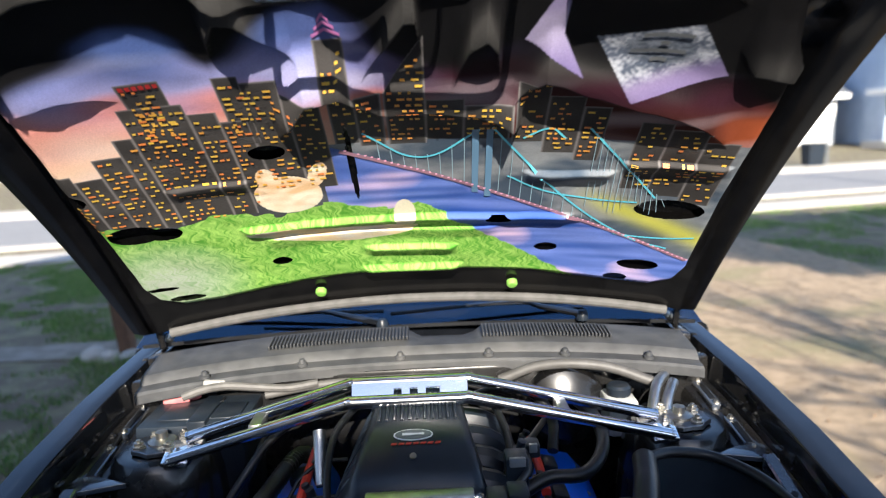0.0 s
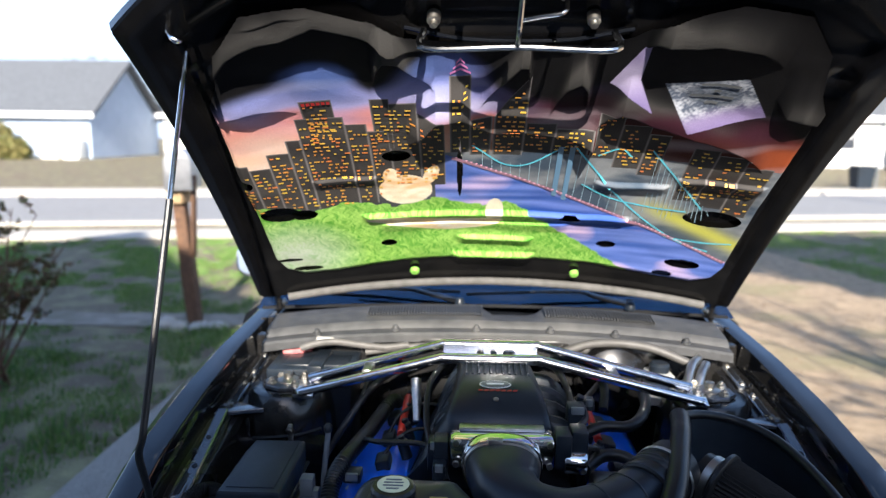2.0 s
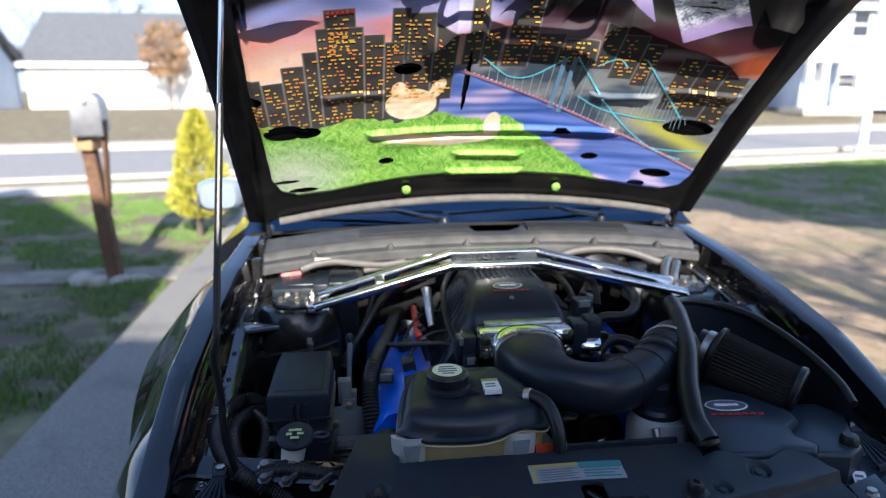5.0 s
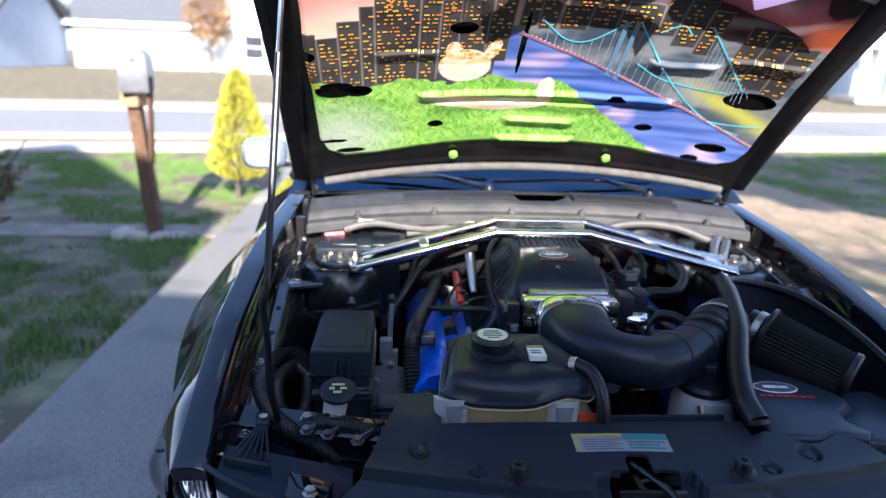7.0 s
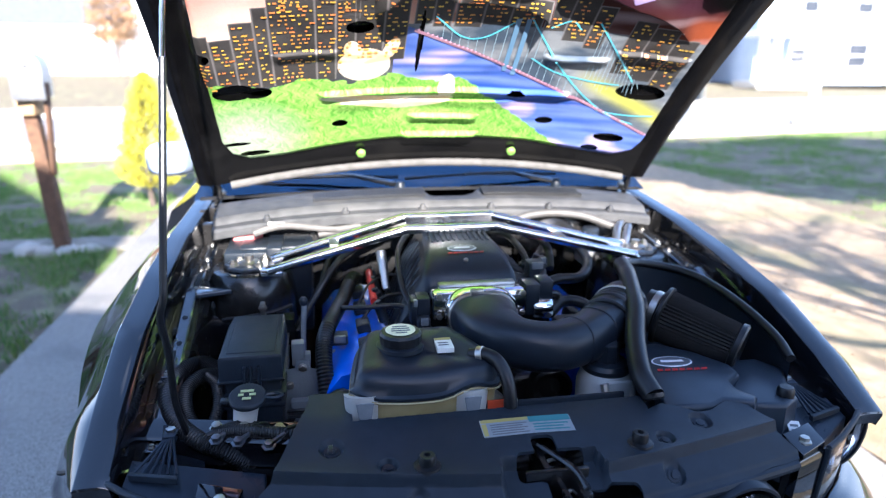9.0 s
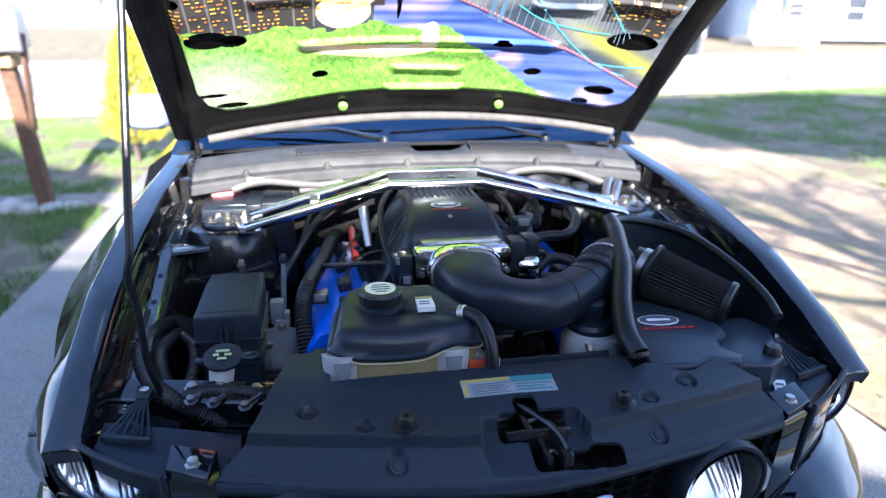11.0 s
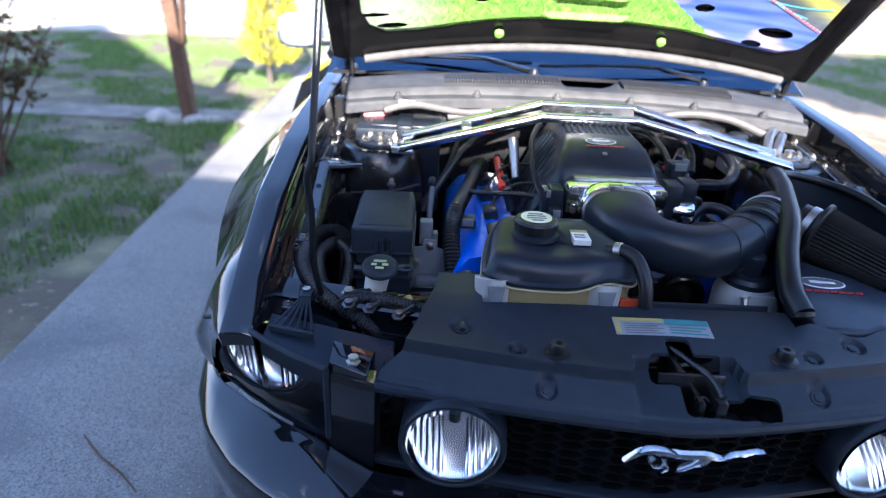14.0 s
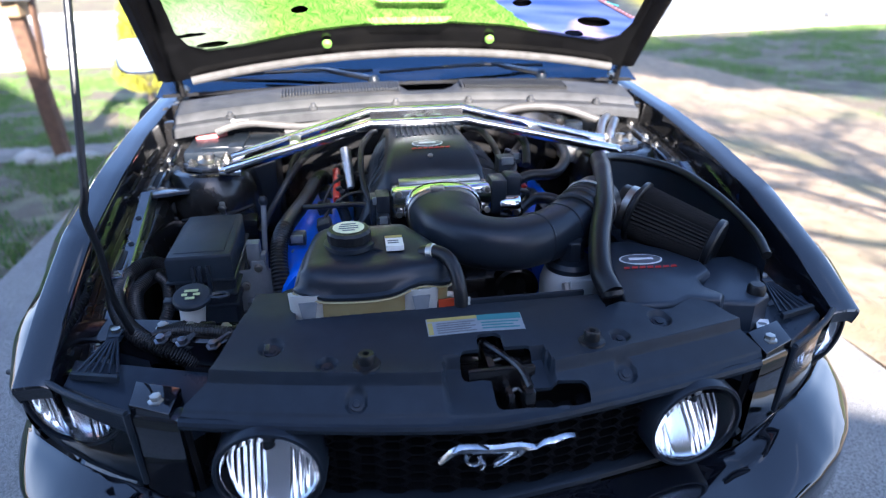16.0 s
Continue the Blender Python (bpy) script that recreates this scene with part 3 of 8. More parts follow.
# wheels
for s in (-1, 1):
    for wy in (AXLE_Y, AXLE_Y + 2.72):
        wh = group("wheel", "", "")
        wh.parent = car
        bm = bmesh.new()
        lathe(bm, (s * 0.61, wy, WHEEL_R), (s, 0, 0), [(0.22, 0.0), (0.33, 0.01), (0.345, 0.04), (0.345, 0.19), (0.33, 0.22), (0.235, 0.23), (0.22, 0.22)], 40)
        part("tyre", bm, M_RUBBER, wh)
        bm = bmesh.new()
        lathe(bm, (s * 0.61, wy, WHEEL_R), (s, 0, 0), [(0.235, 0.20), (0.235, 0.225), (0.21, 0.222), (0.20, 0.19), (0.05, 0.20), (0.03, 0.215), (0.0, 0.215)], 40)
        part("rim", bm, M_ALU, wh)

# ---------------------------------------------------------------- top of the nose: radiator cover, latch, brackets
cover = group("radiator_cover", "wide black plastic cover plate over the radiator", "cover plate")


def cover_front(x):
    return nose_y(x) - 0.004


def cover_z(x, y):
    d = y - cover_front(x)
    step = 0.050 + 0.042 * (1 - ramp01(abs(x - 0.012), 0.080, 0.092))
    if d < step:
        return 0.690 + 0.036 * d / step + 0.002 * ramp01(d, 0.010, 0.014)
    return 0.728 + 0.020 * max(0.0, min(1.0, (d - step) / 0.006)) + 0.024 * ramp01(d, 0.062, 0.20)


def cover_sides(y):
    """Left and right ends of the plate."""
    return lerp_table([(0.13, -0.02, 0.02), (0.15, -0.15, 0.15), (0.18, -0.33, 0.33), (0.215, -0.487, 0.487), (0.235, -0.478, 0.495), (0.262, -0.44, 0.47), (0.40, -0.392, 0.40), (0.445, -0.385, 0.34)], y)


def slot(x, y, x0, x1, y0, y1, r=0.011):
    """Inside a rectangle with rounded corners."""
    dx, dy = max(x0 + r - x, x - x1 + r, 0.0), max(y0 + r - y, y - y1 + r, 0.0)
    return dx * dx + dy * dy < r * r


def in_cover(x, y):
    l, r = cover_sides(y)
    if (x < l or x > r) and y < 0.20:
        return False
    if -0.308 < x < 0.235 and y > 0.357:
        return False
    if x >= 0.235 and y > 0.318 + 0.012 * math.sin((x - 0.235) * 45):
        return False
    return not (slot(x, y, -0.012, 0.030, 0.20, 0.272) or slot(x, y, -0.045, 0.075, 0.203, 0.240) or slot(x, y, 0.0, 0.066, 0.150, 0.238) or slot(x, y, 0.02, 0.154, 0.150, 0.182))


# a fine sheet whose cells outside the outline are left out
bm = bmesh.new()
NX, NY = 264, 176
grid = {}
for j in range(NY + 1):
    for i in range(NX + 1):
        x = -0.51 + 1.02 * i / NX
        y = cover_front(x) + (0.46 - cover_front(x)) * j / NY
        l, r = cover_sides(y)
        wide = abs(l if x < 0 else r) / 0.51
        k = ramp01(abs(x), 0.16, 0.24) * ramp01(y, 0.19, 0.23)
        x *= 1 + (wide - 1) * k
        if y > 0.35 and abs(x + 0.308) < 0.0025:
            x = -0.308
        grid[i, j] = (x, y)
DIMPLES = ((-0.346, 0.300, 0.020), (-0.256, 0.247, 0.016), (0.233, 0.248, 0.016), (0.322, 0.285, 0.020), (-0.214, 0.192, 0.017), (0.225, 0.196, 0.018))
verts = {}


def round_box(x, y, x0, x1, y0, y1, r=0.011):
    """Distance to a rectangle with rounded corners, negative inside."""
    dx, dy = max(x0 + r - x, x - x1 + r), max(y0 + r - y, y - y1 + r)
    return math.hypot(max(dx, 0.0), max(dy, 0.0)) + min(max(dx, dy), 0.0) - r


def opening(x, y):
    return min(round_box(x, y, -0.012, 0.030, 0.20, 0.272), round_box(x, y, -0.045, 0.075, 0.203, 0.240), round_box(x, y, 0.0, 0.066, 0.150, 0.238), round_box(x, y, 0.02, 0.154, 0.150, 0.182))


def cv(i, j, under):
    k = (i, j, under)
    if k not in verts:
        x, y = grid[i, j]
        back = 0.318 + 0.012 * math.sin((x - 0.235) * 45)
        if x > 0.238 and y > back - 0.001:
            y = back
        near = [inside.get((i - a, j - b), False) for a in (0, 1) for b in (0, 1)]
        if abs(opening(x, y)) < 0.006 and not all(near):
            # slide the cut's edge on to the smooth outline of the opening
            for _ in range(3):
                d = opening(x, y)
                gx, gy = opening(x + 5e-4, y) - d, opening(x, y + 5e-4) - d
                g = math.hypot(gx, gy)
                if g > 1e-7:
                    x, y = x - d * gx / g, y - d * gy / g
        z = cover_z(x, y)
        for ax0, ay0, ar in DIMPLES:
            z -= 0.009 * (1 - ramp01(math.hypot(x - ax0, y - ay0), ar * 0.80, ar * 1.08))
        verts[k] = bm.verts.new((x, y, z - (0.006 if under else 0)))
    return verts[k]


inside = {(i, j): in_cover(grid[i, j][0] + 0.51 / NX, grid[i, j][1] + 0.002) for i in range(NX) for j in range(NY)}
for (i, j), ok in inside.items():
    if not ok:
        continue
    bm.faces.new((cv(i, j, 0), cv(i + 1, j, 0), cv(i + 1, j + 1, 0), cv(i, j + 1, 0)))
    for di, dj, a, b in ((-1, 0, (i, j), (i, j + 1)), (1, 0, (i + 1, j), (i + 1, j + 1)), (0, -1, (i, j), (i + 1, j)), (0, 1, (i, j + 1), (i + 1, j + 1))):
        if not inside.get((i + di, j + dj), False):
            bm.faces.new((cv(*a, 0), cv(*b, 0), cv(*b, 1), cv(*a, 1)))
part("plate", bm, M_PLASTIC, cover, angle=28)
bm = bmesh.new()
xs = [-0.487 + 0.974 * i / 48 for i in range(49)]
rings(bm, [[(x, cover_front(x) + d, z) for x in xs] for d, z in ((0.004, 0.692), (-0.003, 0.690), (-0.006, 0.684), (-0.004, 0.676), (0.006, 0.668), (0.03, 0.664))], close=False)
part("front_lip", bm, M_PLASTIC, cover)
# dished holes with their fasteners, and two rubber stops
for x, y, r in DIMPLES:
    bm = bmesh.new()
    z = cover_z(x, y)
    lathe(bm, (x, y, z - 0.0085), (0, -0.75 if y < 0.2 else -0.2, 1), [(r * 0.66, -0.001), (r * 0.64, 0.002), (r * 0.40, 0.0025), (r * 0.36, 0.0045), (0.0, 0.005)], 18)
    part("push_pin", bm, M_PLASTIC2, cover)
for x, y in ((-0.194, 0.236), (0.180, 0.240)):
    bm = bmesh.new()
    z = cover_z(x, y)
    lathe(bm, (x, y, z - 0.004), (0, 0, 1), [(0.024, 0.0), (0.022, 0.006), (0.014, 0.008), (0.014, 0.020), (0.012, 0.024), (0.006, 0.024), (0.004, 0.018)], 20)
    part("rubber_stop", bm, M_RUBBER, cover)
bm = bmesh.new()
box(bm, (-0.352, 0.258, 0.770), (-0.344, 0.280, 0.7755), 0.001)
part("slot_rib", bm, M_PLASTIC2, cover)
# emission label: white card, yellow and teal heads, bars of small print
M_LABEL = material("label_card", (0.26, 0.28, 0.30), 0.55, second=(0.21, 0.23, 0.25), scale=60)
M_LAB_Y = material("label_yellow", (0.36, 0.30, 0.09), 0.55)
M_LAB_T = material("label_teal", (0.035, 0.17, 0.19), 0.55)
M_INK = material("label_ink", (0.12, 0.13, 0.14), 0.6)
label = group("emission_label", "paper label with yellow and teal heads on the cover plate", "label")


def card(u0, v0, u1, v1, mat, name, h):
    bm = bmesh.new()
    rows = []
    for v in (v0, v1):
        row = []
        for i in range(7):
            u = u0 + (u1 - u0) * i / 6
            x, y = -0.089 + 0.165 * u, 0.277 + 0.041 * v - 0.002 * u
            row.append((x, y, cover_z(x, y) + h))
        rows.append(row)
    rings(bm, rows, close=False)
    part(name, bm, mat, label)


card(0, 0, 1, 1, M_LABEL, "card", 0.0015)
card(0.01, 0.78, 0.53, 0.98, M_LAB_Y, "yellow_head", 0.0022)
card(0.01, 0.05, 0.06, 0.72, M_LAB_Y, "yellow_edge", 0.0022)
card(0.53, 0.62, 0.99, 0.98, M_LAB_T, "teal_head", 0.0022)
for k in range(5):
    card(0.10, 0.08 + 0.13 * k, 0.50 - 0.05 * (k % 2), 0.14 + 0.13 * k, M_INK, "print_bar", 0.0022)
for k in range(3):
    card(0.56, 0.12 + 0.16 * k, 0.95 - 0.06 * (k % 2), 0.20 + 0.16 * k, M_LAB_T, "print_bar", 0.0022)

# hood latch in the opening
latch = group("hood_latch", "dark oily steel hood latch in the cover's opening", "latch")
for lo, hi, mt in (((-0.035, 0.205, 0.690), (0.075, 0.215, 0.735), M_BAY), ((0.0, 0.215, 0.66), (0.012, 0.30, 0.735), M_BAY), ((0.045, 0.155, 0.66), (0.062, 0.255, 0.722), M_BAY), ((0.02, 0.16, 0.655), (0.03, 0.25, 0.715), M_BAY)):
    bm = bmesh.new()
    box(bm, lo, hi, 0.003)
    part("plate", bm, mt, latch)
bm = bmesh.new()
tube(bm, [(0.005, 0.275, 0.742), (0.03, 0.245, 0.735), (0.048, 0.20, 0.735), (0.055, 0.165, 0.725)], 0.006, 8)
part("release_lever", bm, M_BAY, latch)
bm = bmesh.new()
tube(bm, [(0.02, 0.28, 0.70), (0.05, 0.27, 0.71), (0.06, 0.22, 0.70), (0.03, 0.20, 0.69)], 0.004, 6, ribs=0.25)
part("spring", bm, M_STEEL, latch)
bm = bmesh.new()
box(bm, (-0.50, 0.312, 0.60), (0.50, 0.352, 0.655), 0.006)
part("radiator_support", bm, M_BAY, car)

# brackets and rails at both front corners
M_SHELF = material("satin_black_enamel", (0.014, 0.021, 0.032), 0.30, second=(0.020, 0.028, 0.042), scale=30, rough_var=0.1, spec=0.22)
for s in (-1, 1):
    sup = group("headlamp_bracket", "black painted bracket with bolts behind the head lamp", "bracket", "headlamp brackets")
    bm = bmesh.new()
    # flat top plate behind the lamp
    prism(bm, [(s * 0.545, 0.262), (s * 0.600, 0.290), (s * 0.695, 0.345), (s * 0.690, 0.400), (s * 0.46, 0.345), (s * 0.455, 0.262), (s * 0.49, 0.238)][::s], 0.655, 0.690, 0.004)
    for v in bm.verts:
        v.co.z += (v.co.y - 0.345) * 0.28
    part("shelf", bm, M_SHELF, sup)
    bm = bmesh.new()
    prism(bm, [(s * 0.50, 0.225), (s * 0.564, 0.250), (s * 0.562, 0.296), (s * 0.49, 0.275)][::s], 0.655, 0.706, 0.003)
    for v in bm.verts:
        v.co.z += (v.co.y - 0.25) * 0.28
    part("mount", bm, M_PAINT, sup, "glossy black painted mounting plate")
    bm = bmesh.new()
    lathe(bm, (s * 0.524, 0.256, 0.704), (0, 0, 1), [(0.014, 0.0), (0.014, 0.003), (0.009, 0.004), (0.009, 0.011), (0.0, 0.012)], 6)
    part("bolt", bm, M_STEEL, sup)
    # fan-shaped ribbed arm
    for k in range(6):
        f = k / 5
        bm = bmesh.new()
        tube(bm, [(s * (0.628 + 0.010 * f), 0.438, 0.722), (s * (0.606 + 0.072 * f), 0.345 + 0.01 * f, 0.704)], 0.0028, 6, 1)
        part("rib", bm, M_SHELF, sup)
    bm = bmesh.new()
    prism(bm, [(s * 0.622, 0.43), (s * 0.645, 0.43), (s * 0.652, 0.475), (s * 0.62, 0.475)][::s], 0.715, 0.726, 0.003)
    part("arm_head", bm, M_SHELF, sup)
    bm = bmesh.new()
    prism(bm, [(s * 0.602, 0.338), (s * 0.684, 0.362), (s * 0.684, 0.352), (s * 0.602, 0.328)][::s], 0.696, 0.707, 0.002)
    part("arm_foot", bm, M_PLASTIC, sup)
    bm = bmesh.new()
    lathe(bm, (s * 0.634, 0.452, 0.725), (0, 0, 1), [(0.009, 0.0), (0.009, 0.006), (0.0, 0.007)], 6)
    part("bolt", bm, M_STEEL, sup)
    # cross rail with bolts behind it
    bm = bmesh.new()
    loops = []
    for x in (0.40, 0.48, 0.56, 0.64, 0.70):
        y = 0.395 + (x - 0.40) * 0.22
        loops.append([(s * x, y, 0.66), (s * x, y, 0.708), (s * x, y + 0.006, 0.713), (s * x, y + 0.05, 0.724), (s * x, y + 0.06, 0.716), (s * x, y + 0.06, 0.66)])
    rings(bm, loops)
    part("rail", bm, M_PAINT, sup)
    for x in (0.44, 0.505, 0.555):
        bm = bmesh.new()
        y = 0.425 + (x - 0.40) * 0.22
        lathe(bm, (s * x, y, 0.718), (0, -0.2, 1), [(0.015, 0.0), (0.014, 0.003), (0.009, 0.004), (0.009, 0.012), (0.0, 0.013)], 6)
        part("bolt", bm, M_STEEL, sup)

# inner fender rails along the gutters
for s in (-1, 1):
    bm = bmesh.new()
    loops = []
    for i in range(16):
        y = 0.40 + 0.95 * i / 15
        cz = lerp_table(FEN, y)[1]
        gx = lerp_table(FEN, y)[2]
        loops.append([(s * (gx - 0.008), y, cz - 0.068), (s * (gx - 0.020), y, cz - 0.066), (s * (gx - 0.034), y, cz - 0.078), (s * (gx - 0.062), y, cz - 0.082), (s * (gx - 0.070), y, cz - 0.10), (s * (gx - 0.074), y, 0.36)])
    rings(bm, loops, close=False)
    part("inner_fender", bm, M_BAY, car, angle=25)
    for k in range(5):
        y = 0.50 + 0.16 * k
        cz, gx = lerp_table(FEN, y)[1:3]
        bm = bmesh.new()
        slope = (lerp_table(FEN, y + 0.05)[1] - cz) / 0.05
        box(bm, (-0.013, -0.062, -0.006), (0.013, 0.062, 0.009), 0.003, pose(s * (gx - 0.034), y, cz - 0.078, math.degrees(math.atan(slope))))
        rib = part("rail_rib", bm, M_RAIL, car)
        bm = bmesh.new()
        box(bm, (-0.006, -0.036, 0.0085), (0.006, 0.036, 0.0115), 0.001, pose(s * (gx - 0.034), y, cz - 0.078, math.degrees(math.atan(slope))))
        part("slot", bm, M_RUBBER, rib)
        for dy in (-0.052, 0.052):
            bm = bmesh.new()
            lathe(bm, (s * (gx - 0.034), y + dy, cz - 0.070 + slope * dy), (0, 0, 1), [(0.008, 0.0), (0.007, 0.003), (0.0045, 0.004), (0.0045, 0.008), (0.0, 0.009)], 6)
            part("bolt", bm, M_STEEL, rib)
        bm = bmesh.new()
        lathe(bm, (s * (gx - 0.026), y + 0.08, cz - 0.062 + slope * 0.08), (0, 0, 1), [(0.009, 0.0), (0.008, 0.004), (0.005, 0.005), (0.005, 0.009), (0.0, 0.010)], 8)
        part("rail_bolt", bm, M_BAY, car)

    # flange with punched holes along the inner edge of the rail
    bm = bmesh.new()
    loops = []
    for k in range(12):
        y = 0.47 + 0.40 * k / 11
        z = 0.755 + (y - 0.607) * 0.342
        loops.append([(s * (0.662 + dx), y, z + dz) for dx, dz in ((-0.015, -0.05), (-0.015, 0.0), (-0.012, 0.003), (0.008, 0.003), (0.010, 0.0), (0.010, -0.05))])
    rings(bm, loops)
    flange = part("rail_flange", bm, M_RAIL, car)
    for y in (0.53, 0.63, 0.70, 0.78):
        bm = bmesh.new()
        lathe(bm, (s * 0.660, y, 0.7585 + (y - 0.607) * 0.342), (0, -0.34, 1), [(0.006, 0.0), (0.006, 0.0012), (0.0, 0.0013)], 12)
        part("hole", bm, M_RUBBER, flange)
    # pointed gusset from the rail to the strut tower
    bm = bmesh.new()
    prism(bm, [(s * 0.682, 0.872), (s * 0.682, 0.960), (s * 0.650, 0.945), (s * 0.572, 0.905), (s * 0.640, 0.885)][::-s], 0.826, 0.836, 0.003)
    part("gusset", bm, M_RAIL, car)
    # upright sheet in front of the strut tower
    bm = bmesh.new()
    rings(bm, [[(s * 0.645, 0.905 + d, z), (s * 0.60, 0.898 + d, z), (s * 0.50, 0.886 + d, z), (s * 0.425, 0.872 + d, z)] for d, z in ((0.0, 0.50), (0.0, 0.66), (0.004, 0.668), (0.004, 0.742), (0.010, 0.756), (0.03, 0.760), (0.05, 0.760))], close=False)
    part("tower_apron", bm, M_PAINT, car, angle=30)
    bm = bmesh.new()
    box(bm, (s * 0.498 - 0.006, 0.868, 0.742), (s * 0.498 + 0.006, 0.876, 0.812), 0.002)
    clip = part("apron_clip", bm, M_ALU, car)
    bm = bmesh.new()
    lathe(bm, (s * 0.498, 0.868, 0.798), (0, -1, 0), [(0.011, 0.0), (0.011, 0.003), (0.006, 0.004), (0.006, 0.009), (0.0, 0.010)], 6)
    part("bolt", bm, M_STEEL, clip)

# closed box of the bay below
bm = bmesh.new()
box(bm, (-0.70, 0.30, 0.26), (0.70, 1.30, 0.30))
part("underpan", bm, M_RUBBER, car)
bm = bmesh.new()
box(bm, (-0.68, 1.19, 0.28), (0.68, 1.23, 0.935), 0.008)
part("firewall", bm, M_BAY, car)
bm = bmesh.new()
box(bm, (-0.56, 0.33, 0.30), (0.56, 0.40, 0.65), 0.01)
part("radiator", bm, M_BAY, car)
bm = bmesh.new()
loops = []
for k in range(9):
    a = math.pi * k / 8
    loops.append([(-0.30 + 0.0, 0.40, 0.30)] and [(-0.08 + 0.30 * math.cos(a), y, 0.52 + 0.22 * math.sin(a)) for y in (0.40, 0.455)])
rings(bm, loops, close=False)
part("fan_shroud", bm, M_PLASTIC, car)

# ---------------------------------------------------------------- cowl, wipers, windscreen


def cowl_y(x):
    return 0.062 * (1 - (x / 0.62) ** 2)


cowl = group("cowl", "sun-bleached grey plastic cowl panel with slotted vents", "cowl panel")
bm = bmesh.new()
xs = [-0.645 + 1.29 * i / 48 for i in range(49)]
rows = []
for y, z in [(1.135, 0.925), (1.135, 0.945), (1.140, 0.951), (1.168, 0.956), (1.174, 0.966), (1.185, 0.975), (1.24, 0.986), (1.29, 0.993), (1.302, 0.990), (1.312, 0.972)]:
    row = []
    for x in xs:
        d = 0.0
        if y > 1.18:
            d = -0.26 * (y - 1.18) * min(1.0, max(0.0, (0.098 - abs(x - 0.058)) / 0.030))
        row.append((x, y + cowl_y(x), z - 0.020 * (abs(x) / 0.62) ** 3 + d))
    rows.append(row)
rings(bm, rows, close=False)
part("panel", bm, M_COWL, cowl, angle=25)


def cowl_z(x, y):
    return lerp_table([(1.185, 0.975), (1.24, 0.986), (1.30, 0.994), (1.40, 1.0)], y - cowl_y(x))[0] - 0.020 * (abs(x) / 0.62) ** 3


for x0, x1 in ((-0.372, -0.030), (0.150, 0.465)):
    bm = bmesh.new()
    row0 = [(x0 + (x1 - x0) * i / 16, 1.212 + cowl_y(x0 + (x1 - x0) * i / 16)) for i in range(17)]
    rings(bm, [[(x, y + d, cowl_z(x, y + d) + 0.0035) for x, y in row0] for d in (0.0, 0.060)], close=False)
    part("vent_opening", bm, M_RUBBER, cowl)
    n = int((x1 - x0) / 0.0085)
    base = None
    for k in range(n):
        x = x0 + (x1 - x0) * (k + 0.5) / n
        y = 1.212 + cowl_y(x)
        z = cowl_z(x, y + 0.03)
        if base is None:
            bm = bmesh.new()
            box(bm, (-0.0020, -0.031, -0.004), (0.0020, 0.031, 0.006), 0.001, None, 1)
            base = part("slat", bm, M_COWL, cowl)
            mesh = base.data
        else:
            base = new("slat", mesh)
            base.parent = cowl
        base.matrix_basis = pose(x, y + 0.030, z + 0.003, 8)
# clips along the front edge, and a cross tube below it
for x in (-0.50, -0.28, -0.05, 0.16, 0.34, 0.53):
    bm = bmesh.new()
    lathe(bm, (x, 1.155 + cowl_y(x), 0.954 - 0.02 * (abs(x) / 0.62) ** 3), (0, -0.1, 1), [(0.013, 0), (0.012, 0.006), (0.008, 0.008), (0.006, 0.016), (0, 0.017)], 12)
    part("clip", bm, M_COWL, cowl)

# windscreen, seal and wipers
bm = bmesh.new()
rows = []
for t in range(9):
    f = t / 8
    rows.append([(x * (1 - 0.20 * f), 1.325 + 0.085 * (1 - (x / 0.72) ** 2) + 0.78 * f, 0.975 + 0.385 * f + 0.02 * math.sin(f * 3)) for x in [-0.72 + 1.44 * i / 20 for i in range(21)]])
rings(bm, rows, close=False)
ws = part("windscreen", bm, M_GLASS, car, "tinted windscreen glass")
ws.visible_shadow = False
bm = bmesh.new()
rows = [[(x, 1.318 + 0.085 * (1 - (x / 0.72) ** 2), 0.974 + h) for x in [-0.70 + 1.4 * i / 20 for i in range(21)]] for h in (0.0, 0.010)]
rings(bm, rows, close=False)
part("windscreen_seal", bm, M_RUBBER, car)
for px, tip in ((-0.10, -0.52), (0.42, 0.02)):
    wp = group("wiper", "black wiper arm resting at the foot of the windscreen", "wiper", "wipers")
    ys = 1.345
    bm = bmesh.new()
    tube(bm, [(px, ys + 0.02, 1.000), (px - 0.10, ys + 0.045, 1.018), (tip + 0.25, ys + 0.07, 1.026), (tip + 0.10, ys + 0.07, 1.024)], [0.009, 0.008, 0.006, 0.004], 8)
    part("arm", bm, M_PAINT, wp)
    bm = bmesh.new()
    tube(bm, [(tip - 0.10, ys + 0.065, 1.012), (tip + 0.15, ys + 0.085, 1.020), (tip + 0.42, ys + 0.08, 1.016)], 0.005, 6)
    part("blade", bm, M_RUBBER, wp)
    bm = bmesh.new()
    lathe(bm, (px, ys + 0.02, 0.985), (0, 0, 1), [(0.016, 0), (0.016, 0.016), (0.010, 0.026), (0, 0.028)], 14)
    part("pivot_cap", bm, M_PLASTIC2, wp)

